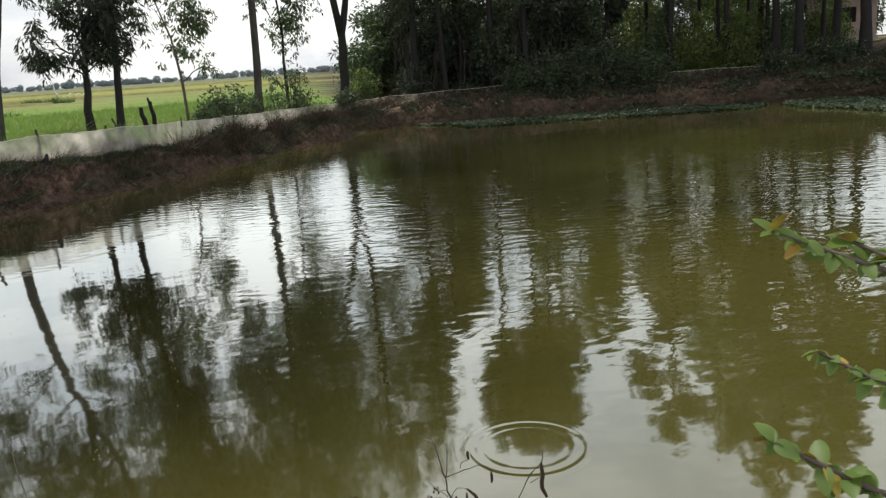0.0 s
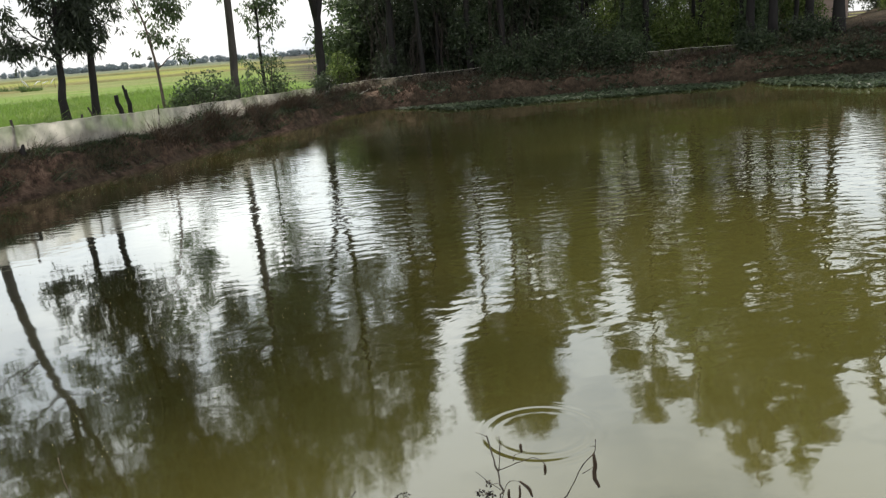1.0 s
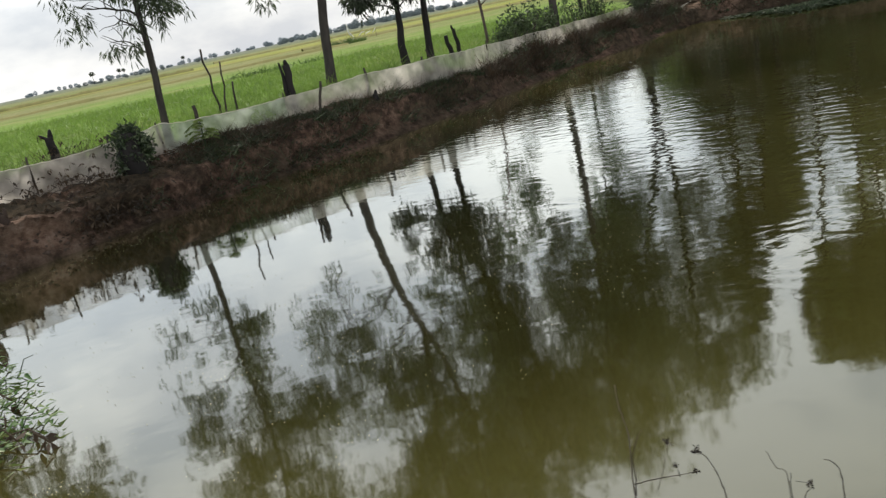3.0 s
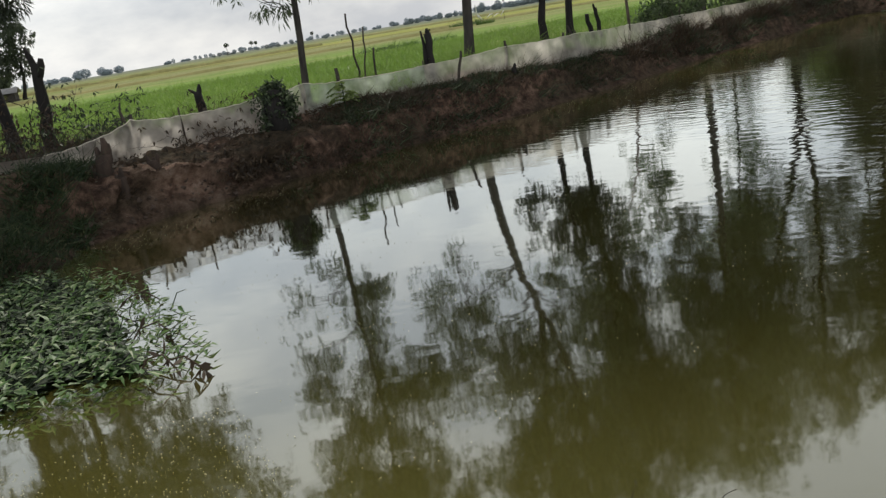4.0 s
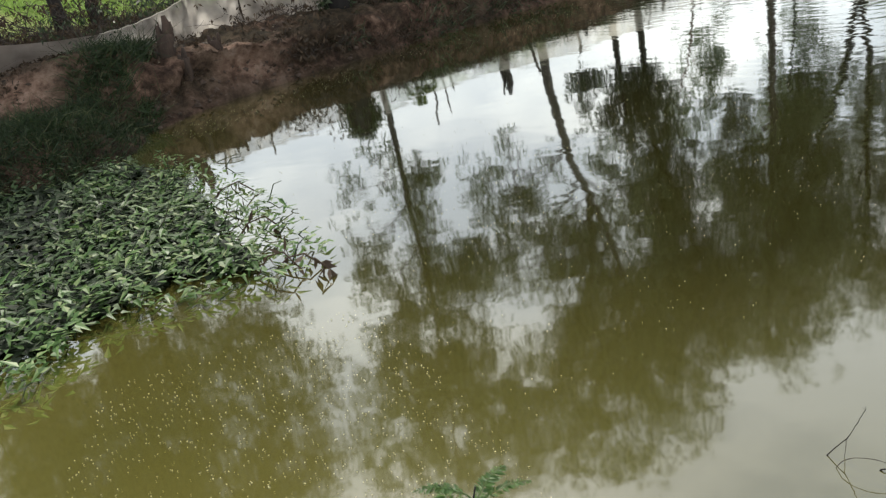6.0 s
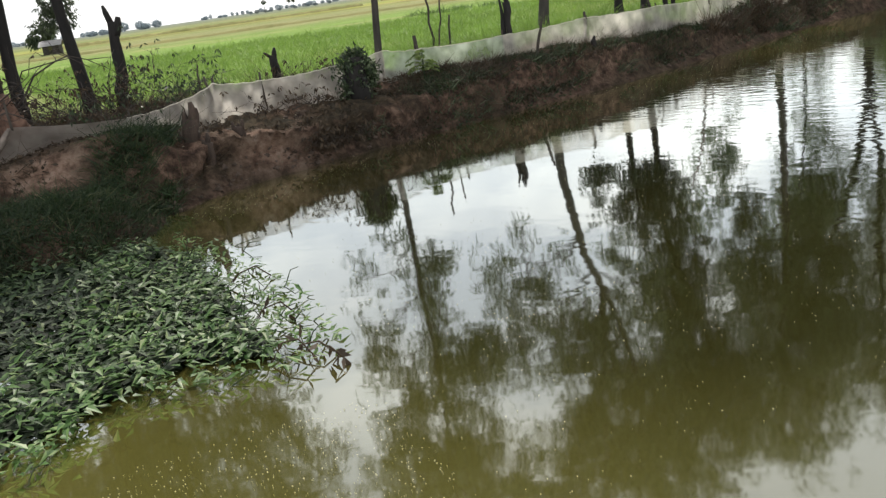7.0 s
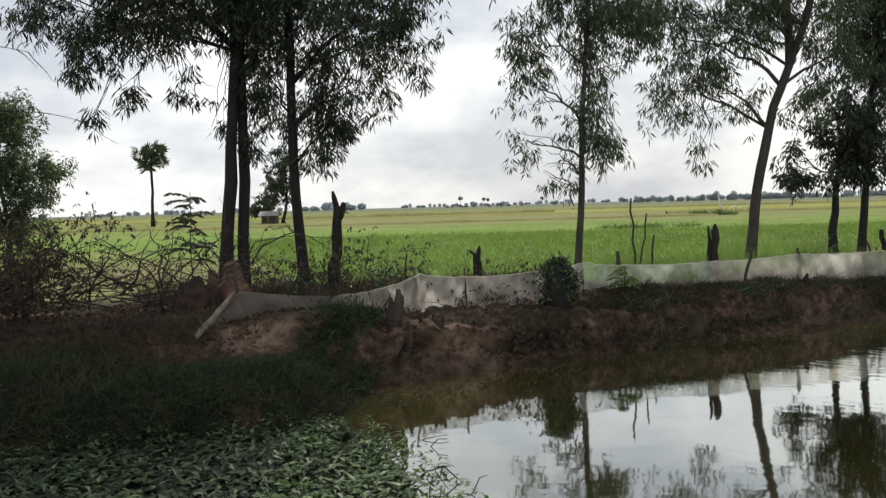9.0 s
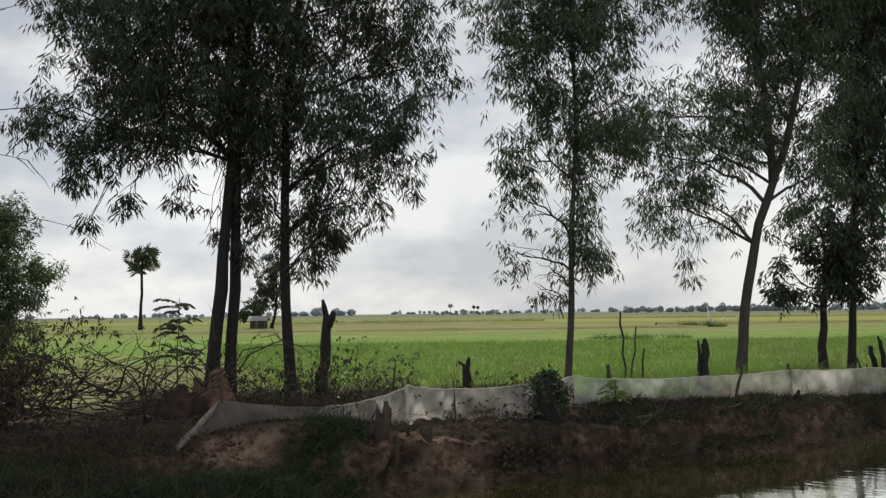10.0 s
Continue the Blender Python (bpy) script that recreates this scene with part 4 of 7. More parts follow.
# ---- the wood on the east bank ----
G2 = "trees of the wood east of the pond"
WOOD = [(21.5, 22.0, 12.2, 0.15, 0.9), (22.0, 20.9, 8.0, 0.09, 0.9), (23.1, 21.3, 7.6, 0.09, 1.0), (24.15, 19.0, 13.4, 0.13, 1.8), (25.3, 19.3, 12.8, 0.13, 1.8), (27.2, 18.0, 9.4, 0.09, 0.85), (28.3, 18.6, 8.8, 0.09, 0.9), (29.0, 16.2, 13.8, 0.14, 1.6), (30.6, 14.8, 14.4, 0.14, 1.4), (30.9, 13.1, 15.6, 0.16, 1.6), (30.8, 12.2, 16.0, 0.16, 1.6), (32.2, 11.5, 16.0, 0.16, 1.4), (31.1, 10.1, 13.2, 0.2, 1.3), (32.3, 8.4, 11.5, 0.16, 1.4), (28.9, 21.7, 14, 0.14, 1.3), (33.9, 17.1, 15.5, 0.14, 1.5), (35.1, 15.8, 15.5, 0.14, 1.6), (23.4, 19.9, 13.3, 0.13, 1.2)]
for k, (x, y, h, r, half) in enumerate(WOOD):
    q = random.Random(100 + k)
    blobs, low = [], 0.60 if k in (3, 4, 17) else 0.46 if x < 28 else 0.24
    for i in range(15):
        t = (i + 0.5) / 15
        a = q.uniform(0, 6.28)
        w = half * q.uniform(0.3, 0.85) * (0.4 + 0.8 * math.sin(math.pi * min(1, t * 1.05)))
        blobs.append((math.cos(a) * w, math.sin(a) * w, h * (low + (0.95 - low) * t), half * q.uniform(0.26, 0.5) * (0.7 + 0.5 * math.sin(math.pi * t))))
    lean = q.uniform(-0.5, 0.5)
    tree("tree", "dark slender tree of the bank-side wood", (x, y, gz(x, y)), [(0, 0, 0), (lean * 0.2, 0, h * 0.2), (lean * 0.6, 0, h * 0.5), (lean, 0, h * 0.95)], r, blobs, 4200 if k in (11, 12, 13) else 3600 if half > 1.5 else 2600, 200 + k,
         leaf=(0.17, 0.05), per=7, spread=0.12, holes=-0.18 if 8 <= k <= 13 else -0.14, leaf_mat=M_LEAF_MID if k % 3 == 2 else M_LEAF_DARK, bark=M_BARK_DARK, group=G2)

# lower trees that close the wood between the tall ones
for k, (x, y, h) in enumerate([(23.2, 24.6, 8.0), (24.6, 23.4, 8.6), (26.0, 22.4, 8.4), (27.4, 21.4, 8.2), (28.4, 20.2, 8.4), (29.4, 19.2, 8.0), (30.4, 18.2, 8.2), (31.6, 16.6, 8.6), (32.8, 15.2, 8.2), (29.9, 16.9, 6.4), (31.3, 15.6, 6.6), (31.6, 13.8, 6.4), (33.1, 12.4, 6.6)]):
    q = random.Random(600 + k)
    blobs = [(q.uniform(-1, 1) * 1.2, q.uniform(-1, 1) * 0.8, h * (0.55 + 0.04 * i), q.uniform(0.45, 0.75)) for i in range(11)]
    tree("tree", "lower leafy tree filling the bank-side wood", (x, y, gz(x, y)), [(0, 0, 0), (0.1, 0, h * 0.3), (-0.1, 0, h * 0.6), (0.1, 0, h * 0.92)], 0.09, blobs, 130 if k < 6 else 420, 620 + k,
         leaf=(0.22, 0.065), per=5, spread=0.16, holes=-0.05, leaf_mat=M_LEAF_MID if k % 3 == 1 else M_LEAF_DARK, bark=M_BARK_DARK, group=G2, twigs=3)

# ---- dense undergrowth of the wood ----
def shrub(name, label, place, blobs, count, seed, leaf=(0.16, 0.07), mat=None, per=7, spread=0.12, droop=0.3, group="", stems=6):
    rng, nrng = random.Random(seed), np.random.default_rng(seed)
    ob = thing(name, place, label, "shrub", group)
    tubes = []
    for x, y, z, r in blobs:
        for _ in range(stems):
            e = (x + rng.gauss(0, r * 0.5), y + rng.gauss(0, r * 0.5), z + rng.uniform(-0.2, 0.8) * r)
            tubes.append(tube_data(bent((x * 0.6 + rng.gauss(0, 0.1), y * 0.6 + rng.gauss(0, 0.1), -0.1), e, rng, 4, 0.04, 0.06), [0.018, 0.015, 0.012, 0.009, 0.005], 4, caps=False))
    attach("stem_tangle", mesh_from("stem_tangle", *merged(tubes), M_TWIG, True), ob, kind="stuff")
    pts = in_blobs(blobs, count, nrng, 0.2, -0.4)
    pts = pts[pts[:, 2] > 0.02]
    attach("foliage", quads_mesh("foliage", sprigs(pts, nrng, per, leaf[0], leaf[1], spread, droop), mat or M_LEAF_DARK), ob)
    return ob


G3 = "undergrowth of the east bank"
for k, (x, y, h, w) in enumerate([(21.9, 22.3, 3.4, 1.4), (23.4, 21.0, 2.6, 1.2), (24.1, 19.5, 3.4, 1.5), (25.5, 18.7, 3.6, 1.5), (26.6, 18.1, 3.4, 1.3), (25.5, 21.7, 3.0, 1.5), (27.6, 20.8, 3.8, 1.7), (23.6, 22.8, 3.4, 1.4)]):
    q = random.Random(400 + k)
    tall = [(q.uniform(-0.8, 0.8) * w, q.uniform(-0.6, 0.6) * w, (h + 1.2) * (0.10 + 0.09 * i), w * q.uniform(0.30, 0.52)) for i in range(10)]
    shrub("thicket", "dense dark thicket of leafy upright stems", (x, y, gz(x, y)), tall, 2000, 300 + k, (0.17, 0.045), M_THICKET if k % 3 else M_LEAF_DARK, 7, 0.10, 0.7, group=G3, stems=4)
for k, (x, y, h, w) in enumerate([(24.5, 25.2, 4.4, 2.2), (28.0, 24.2, 4.6, 2.2), (31.5, 22.6, 5.4, 2.2), (35.0, 20.6, 6.0, 2.2), (38.5, 18.6, 5.0, 2.2), (42.5, 16.0, 4.2, 2.3), (48.6, 13.4, 4.2, 2.3), (46.2, 8.8, 3.8, 2.4), (46.4, 5.0, 3.8, 2.4), (22.6, 25.8, 4.0, 1.8)]):
    q = random.Random(450 + k)
    wide = [(q.uniform(-1, 1) * w, q.uniform(-0.6, 0.6) * w, h * (0.10 + 0.09 * (i % 10)), w * q.uniform(0.35, 0.55)) for i in range(16)]
    shrub("thicket", "tall leafy thicket at the back of the wood", (x, y, gz(x, y)), wide, 2400, 460 + k, (0.24, 0.08), M_LEAF_MID if k % 2 else M_LEAF_DARK, 7, 0.16, 0.6, group=G3, stems=2)
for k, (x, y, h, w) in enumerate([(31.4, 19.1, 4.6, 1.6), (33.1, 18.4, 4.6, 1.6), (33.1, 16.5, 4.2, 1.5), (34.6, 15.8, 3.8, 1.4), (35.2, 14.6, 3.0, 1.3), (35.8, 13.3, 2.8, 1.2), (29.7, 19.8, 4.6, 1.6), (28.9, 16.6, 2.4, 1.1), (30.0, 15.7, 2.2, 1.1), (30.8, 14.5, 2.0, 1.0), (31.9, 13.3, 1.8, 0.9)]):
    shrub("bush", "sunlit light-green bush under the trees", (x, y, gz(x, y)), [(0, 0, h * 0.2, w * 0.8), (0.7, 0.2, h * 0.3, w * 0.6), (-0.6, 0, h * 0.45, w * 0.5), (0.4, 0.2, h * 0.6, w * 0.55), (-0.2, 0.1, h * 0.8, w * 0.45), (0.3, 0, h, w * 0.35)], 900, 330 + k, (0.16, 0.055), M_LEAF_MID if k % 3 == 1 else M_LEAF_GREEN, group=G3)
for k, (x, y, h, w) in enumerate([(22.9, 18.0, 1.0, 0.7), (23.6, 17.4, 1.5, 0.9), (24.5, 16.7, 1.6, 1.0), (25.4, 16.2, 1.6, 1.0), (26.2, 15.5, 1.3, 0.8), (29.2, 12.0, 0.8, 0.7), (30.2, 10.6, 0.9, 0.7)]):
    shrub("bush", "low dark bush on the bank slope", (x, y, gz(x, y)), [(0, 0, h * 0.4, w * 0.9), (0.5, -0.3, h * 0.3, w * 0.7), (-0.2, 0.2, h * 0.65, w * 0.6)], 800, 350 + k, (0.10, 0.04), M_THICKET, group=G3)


# ---- grass, weeds and water plants ----
def in_polygon(poly, count, rng):
    """Random places inside a polygon."""
    p = np.array(poly)
    lo, hi, out, got = p.min(0), p.max(0), [], 0
    while got < count:
        q = rng.uniform(lo, hi, (count * 2, 2))
        inside = np.zeros(len(q), bool)
        for (ax, ay), (bx, by) in zip(poly, poly[1:] + poly[:1]):
            cross = (ay > q[:, 1]) != (by > q[:, 1])
            inside ^= cross & (q[:, 0] < ax + (q[:, 1] - ay) * (bx - ax) / ((by - ay) or 1e-9))
        out.append(q[inside])
        got += inside.sum()
    return np.concatenate(out)[:count]


def blades(name, label, category, poly, count, seed, height, width, mat, lean=0.35, clump=0.0, land=True):
    """Grass: bent blades of two pieces each, as one mass."""
    rng = np.random.default_rng(seed)
    q = in_polygon(poly, count, rng)
    if clump:
        keep = np.array([noise.noise(Vector((x * 1.1, y * 1.1, seed))) for x, y in q]) > -0.05 + clump * 0.1
        q = q[keep]
    z = ground_height(q[:, 0], q[:, 1])
    if land:
        ok = z > 0.0
        q, z = q[ok], z[ok]
    base = np.column_stack([q, z - 0.02])
    n = len(base)
    ax = rng.normal(size=(n, 3)) * lean
    ax[:, 2] = 1
    patchy = np.array([1.0 + 0.75 * noise.noise(Vector((x * 1.3, y * 1.3, seed + 0.5))) for x, y in q])
    h = (height * rng.uniform(0.5, 1.25, n) * patchy)[:, None]
    mid = base + ax * h * 0.55
    tip = mid + (ax + rng.normal(size=(n, 3)) * lean * 1.5 - (0, 0, 0.35)) * h * 0.5
    side = np.cross(ax, rng.normal(size=(n, 3)))
    side = side / np.linalg.norm(side, axis=1, keepdims=True) * width
    lower = np.stack([base - side * 0.5, base + side * 0.5, mid + side * 0.45, mid - side * 0.45], 1)
    upper = np.stack([mid - side * 0.45, mid + side * 0.45, tip + side * 0.05, tip - side * 0.05], 1)
    both = np.concatenate([lower, upper], 1).reshape(-1, 3)
    return tagged(new(name, quads_mesh(name, both, mat)), label, category, kind="stuff")


blades("bank_grass", "thick dark green grass on the low bank", "grass", [(-7.0, 6.6), (-5.2, 6.6), (-3.1, 7.2), (-1.35, 7.6), (-0.95, 8.4), (-0.85, 9.0), (-1.4, 9.2), (-2.0, 9.1), (-2.9, 9.15), (-4.0, 9.7), (-7.5, 9.6)], 34000, 41, 0.12, 0.010, M_GRASS, 0.8)
blades("bank_weeds", "withered brown weeds among the bank grass", "weeds", [(-7.4, 6.6), (-5.2, 6.8), (-3.6, 7.6), (-3.0, 9.0), (-2.2, 10.2), (-4.0, 10.6), (-7.5, 10.4)], 6000, 49, 0.16, 0.010, M_LEAF_DRY, 0.8)
blades("bank_weeds", "dry brown-green weeds on the bank slope", "weeds", [(1.9, 11.3), (4.3, 12.6), (7.9, 14.4), (12.8, 17.3), (17.5, 19.8), (19.0, 20.5), (17.5, 20.9), (13.4, 18.5), (9.4, 16.1), (6.0, 14.2), (2.4, 12.9)], 15000, 42, 0.10, 0.010, M_LEAF_DRY, 0.8)
blades("bank_weeds", "dark green weeds hanging over the bank edge", "weeds", [(1.3, 11.15), (4.3, 12.6), (7.9, 14.3), (12.8, 17.2), (17.5, 19.7), (19.0, 20.3), (17.5, 20.7), (13.2, 18.1), (9.4, 15.9), (6.0, 14.0), (2.4, 12.5)], 9000, 50, 0.13, 0.010, M_THICKET, 1.0, 0.6)
blades("bank_weeds", "tall withered weeds standing before the net", "weeds", [(9.0, 15.0), (11.5, 16.6), (15.0, 18.7), (18.6, 20.6), (20.0, 20.9), (19.6, 21.3), (17.6, 20.8), (13.4, 18.4), (9.4, 15.9)], 9000, 59, 0.34, 0.011, M_LEAF_DRY, 0.55, 0.2)
blades("bank_grass", "short green grass along the bank top", "grass", [(2.6, 12.5), (4.4, 13.2), (6.1, 13.7), (7.9, 14.5), (9.6, 15.6), (13.5, 18.0), (13.3, 18.4), (9.5, 16.05), (7.8, 14.8), (6.0, 14.1), (4.3, 13.6), (2.6, 13.0)], 11000, 43, 0.075, 0.009, M_GRASS, 0.7)
blades("bank_weeds", "dark green weeds between the sheet and the stumps", "weeds", [(-1.75, 10.0), (-1.0, 10.05), (-0.85, 10.4), (-0.95, 10.9), (-1.3, 11.1), (-1.55, 10.7)], 900, 58, 0.24, 0.013, M_GRASS, 0.9)
blades("bank_grass", "dark tufts beside the bare clay", "grass", [(-1.85, 9.25), (-0.95, 9.3), (-0.85, 9.75), (-1.1, 10.1), (-1.7, 10.1)], 1500, 67, 0.10, 0.010, M_GRASS, 0.9)
blades("near_grass", "grass on the near bank", "grass", [(-6.5, 2.9), (-4.0, 1.9), (-1.2, 1.2), (1.2, 0.7), (2.7, -0.2), (4.6, -1.3), (3.0, -3.0), (-6.5, -2.0)], 7000, 44, 0.18, 0.010, M_GRASS, 0.5)
blades("rice_plants", "bright green young rice plants", "rice", [(-4.5, 21.0), (-2, 16.8), (2.0, 16.2), (7.5, 18.6), (14, 22.8), (17, 25.5), (30, 45), (-12, 45)], 40000, 45, 0.22, 0.018, M_RICE, 0.5)
blades("field_edge_weeds", "tangled weeds behind the net", "weeds", [(-4.6, 13.0), (-1.4, 12.4), (0.6, 12.9), (2.2, 13.6), (2.0, 15.6), (-1, 15.6), (-6, 15.5)], 5000, 46, 0.30, 0.012, M_LEAF_DRY, 0.55)
blades("field_edge_weeds", "green weeds behind the net", "weeds", [(2.6, 13.6), (6.0, 14.6), (9.4, 16.6), (13.4, 19.0), (17.6, 21.6), (17.4, 23.2), (11.0, 19.9), (6.0, 16.8), (2.8, 15.4)], 12000, 47, 0.30, 0.013, M_RICE, 0.45)
blades("east_bank_grass", "dark grass on the shaded east bank", "grass", [(19.0, 20.2), (20.4, 18.7), (22.0, 17.3), (24.0, 16.1), (27.2, 13.7), (28.6, 11.0), (29.8, 7.5), (32.5, 8.0), (31.0, 12.5), (28.6, 15.0), (25.0, 18.2), (21.8, 21.0)], 9000, 48, 0.20, 0.016, M_LEAF_DRY, 0.6)


def floating_plants(name, label, poly, count, seed, length, width, mat, rise, stems):
    """A mat of pointed leaves on short stalks over the water, thinning out at its rim."""
    rng, pr = np.random.default_rng(seed), random.Random(seed)
    ob = thing(name, (0, 0, 0), label, "water plants", kind="stuff")
    q = in_polygon(poly, count, rng)
    open_ = np.array([noise.noise(Vector((x * 2.6, y * 2.6, 8.0))) for x, y in q]) + rng.uniform(-0.35, 0.35, len(q))
    q = q[open_ > -0.28]
    hz = np.array([0.5 + 0.5 * noise.noise(Vector((x * 0.9, y * 0.9, 3.0))) for x, y in q])
    pos = np.column_stack([q, LEVEL + 0.015 + rise * hz * rng.uniform(0.2, 1.0, len(q))])
    ang = rng.uniform(0, 2 * math.pi, len(q))
    ax = np.column_stack([np.cos(ang), np.sin(ang), rng.normal(0.05, 0.28, len(q))])
    ax /= np.linalg.norm(ax, axis=1, keepdims=True)
    side = np.cross(ax, (0, 0, 1.0)) + rng.normal(size=ax.shape) * 0.16
    side /= np.linalg.norm(side, axis=1, keepdims=True)
    up = np.cross(side, ax)
    L = (length * rng.uniform(0.55, 1.25, len(q)))[:, None]
    W = (width * rng.uniform(0.7, 1.25, len(q)))[:, None]
    low = pos + ax * L * 0.22 + up * W * 0.16
    mid = pos + ax * L * 0.55
    tip = pos + ax * L - (0, 0, 0.012)
    left = np.stack([pos, low - side * W * 0.5, tip, mid], 1)
    right = np.stack([pos, mid, tip, low + side * W * 0.5], 1)
    both = np.concatenate([left, right], 1).reshape(-1, 3)
    me = quads_mesh("leaf_mass", both, mat)
    attach("leaf_mass", me, ob, kind="stuff")
    tubes = []
    for x, y in in_polygon(poly, stems, rng):
        a = pr.uniform(0, 6.28)
        r = pr.uniform(0.1, 0.35)
        tubes.append(tube_data(bent((x, y, -0.02), (x + math.cos(a) * r, y + math.sin(a) * r, rise * pr.uniform(0.3, 0.9)), pr, 3, 0.1, 0.08), [0.005, 0.005, 0.004, 0.003], 4, caps=False))
    attach("stalks", mesh_from("stalks", *merged(tubes), M_GRASS, True), ob, kind="stuff")
    return ob


MAT = [(-1.15, 8.1), (-0.6, 7.2), (-0.25, 6.0), (-0.05, 5.1), (0.0, 4.75), (-0.4, 4.78), (-0.95, 4.62), (-1.2, 4.25), (-1.9, 3.65), (-4.0, 2.8), (-6.0, 3.5), (-6.3, 5.5), (-5.0, 6.9), (-3.1, 7.5), (-1.5, 7.9)]
RIM = [(-0.95, 8.35), (-0.30, 7.5), (0.16, 6.2), (0.42, 5.2), (0.50, 4.75), (0.20, 4.35), (-0.4, 4.4), (-0.95, 4.42), (-1.1, 4.05), (-1.6, 3.65), (-1.3, 4.5), (-0.5, 5.0), (-0.6, 7.0)]
floating_plants("water_plant_mat", "dense mat of pointed green water-spinach leaves", MAT, 7200, 51, 0.108, 0.042, M_LEAF_MAT, 0.30, 260)
# dark layer added so that gaps in the mat look shaded
floating_plants("water_plant_shade", "near-black leaf layer for the shade under the water-plant mat", MAT, 15000, 55, 0.14, 0.085, M_LEAF_GAP, 0.05, 20)
# leaves coloured lighter where the mat's edge lies in the sun
floating_plants("sunlit_rim_plants", "outer water-spinach leaves in paler green for the sunlit rim", [(-1.2, 7.9), (-0.6, 7.2), (-0.25, 6.0), (-0.05, 5.1), (0.05, 4.7), (-0.4, 4.65), (-0.95, 4.35), (-1.1, 3.85), (-1.7, 3.6), (-1.9, 4.6), (-1.4, 5.6), (-1.5, 6.6)], 1600, 56, 0.105, 0.040, M_LEAF_SUNLIT, 0.36, 60)
floating_plants("water_plant_rim", "straggling outer leaves and stalks of the water plants", RIM, 1000, 52, 0.090, 0.032, M_LEAF_SUNLIT, 0.15, 80)
floating_plants("water_plant_strip", "low grey-green water plants along the east shore", [(19.2, 19.4), (19.3, 17.6), (18.9, 16.6), (20.6, 15.3), (21.9, 14.3), (22.7, 13.2), (24.2, 12.2), (25.4, 11.0), (27.2, 11.4), (26.6, 13.2), (25.0, 14.9), (23.4, 16.1), (21.6, 17.3), (20.2, 18.7)], 15000, 53, 0.13, 0.08, M_LEAF_POND, 0.07, 60)
floating_plants("water_plant_strip", "green creeping plants at the foot of the knoll", [(27.2, 11.0), (25.6, 9.6), (25.4, 8.4), (24.4, 6.9), (27.6, 4.5), (29.2, 6.6), (28.6, 10.6)], 8000, 54, 0.15, 0.09, M_LEAF_POND, 0.14, 60)


def runner(place, pts, seed):
    """One stray runner of the water plants with a few hanging leaves."""
    rng, nrng = random.Random(seed), np.random.default_rng(seed)
    ob = thing("plant_runner", (place[0], place[1], place[2] + LEVEL), "bent brown-green runner reaching over the water", "water plant", "runners of the water plants")
    path = [Vector(p) for p in pts]
    attach("stalk", mesh_from("stalk", *tube_data(path, [0.006] * len(path), 5), M_LEAF_DRY, True), ob)
    for p in path[1:]:
        a = np.array([p]) + nrng.normal(size=(2, 3)) * 0.004
        d = nrng.normal(size=(2, 3)) * 0.5 - (0, 0, 0.6)
        attach("leaf", quads_mesh("leaf", leaves(a, d, 0.10, 0.032, nrng), M_LEAF_DRY), ob)
    return ob


runner((0.02, 4.6, 0.02), [(0, 0, 0), (0.08, 0.02, 0.10), (0.18, -0.02, 0.12), (0.24, -0.08, 0.04)], 1)
runner((0.12, 4.65, 0.0), [(0, 0, 0), (0.10, 0.0, 0.07), (0.20, -0.05, 0.09), (0.28, -0.1, 0.02)], 2)
runner((0.40, 4.40, 0.0), [(0, 0, 0), (0.02, 0.03, 0.06), (-0.03, 0.02, 0.12), (0.04, -0.03, 0.05)], 3)
runner((-0.1, 5.3, 0.0), [(0, 0, 0), (0.10, 0.0, 0.12), (0.22, 0.02, 0.14), (0.30, 0.0, 0.05)], 4)
runner((-0.3, 6.3, 0.0), [(0, 0, 0), (0.12, 0.0, 0.10), (0.25, 0.05, 0.12), (0.36, 0.04, 0.02)], 5)

rngp = np.random.default_rng(60)
spots = np.concatenate([in_polygon([(-0.8, 3.7), (0.6, 3.9), (1.0, 1.9), (-1.0, 1.9)], 1500, rngp), in_polygon([(0.0, 7.2), (5.0, 9.5), (5.5, 3.5), (1.0, 2.5)], 1100, rngp),
                        in_polygon([(-0.9, 9.2), (1.5, 10.8), (1.6, 10.2), (-0.4, 8.6)], 300, rngp), in_polygon([(2.0, 11.0), (12, 16.2), (12, 14.8), (3.0, 10.2)], 500, rngp)])
pp = np.column_stack([spots, np.full(len(spots), LEVEL + 0.004)])
aa = rngp.normal(size=pp.shape)
aa[:, 2] *= 0.08
tagged(new("floating_specks", quads_mesh("floating_specks", leaves(pp, aa, 0.008, 0.0065, rngp, 0.1), M_SPECK)), "pale petals and bits afloat on the pond", "debris", kind="stuff")


def litter(label, poly, count, seed, size, mat):
    """Fallen leaves and bits lying about on the earth."""
    rng = np.random.default_rng(seed)
    q = in_polygon(poly, count, rng)
    q = q[np.array([noise.noise(Vector((x * 0.9, y * 0.9, seed))) for x, y in q]) + rng.uniform(-0.2, 0.2, len(q)) > 0.0]
    z = ground_height(q[:, 0], q[:, 1])
    q, z = q[z > 0.02], z[z > 0.02]
    pos = np.column_stack([q, z + 0.012])
    ax = rng.normal(size=pos.shape)
    ax[:, 2] = np.abs(ax[:, 2]) * 0.35
    return tagged(new("leaf_litter", quads_mesh("leaf_litter", leaves(pos, ax, size, size * 0.5, rng, 0.3), mat)), label, "litter", kind="stuff")


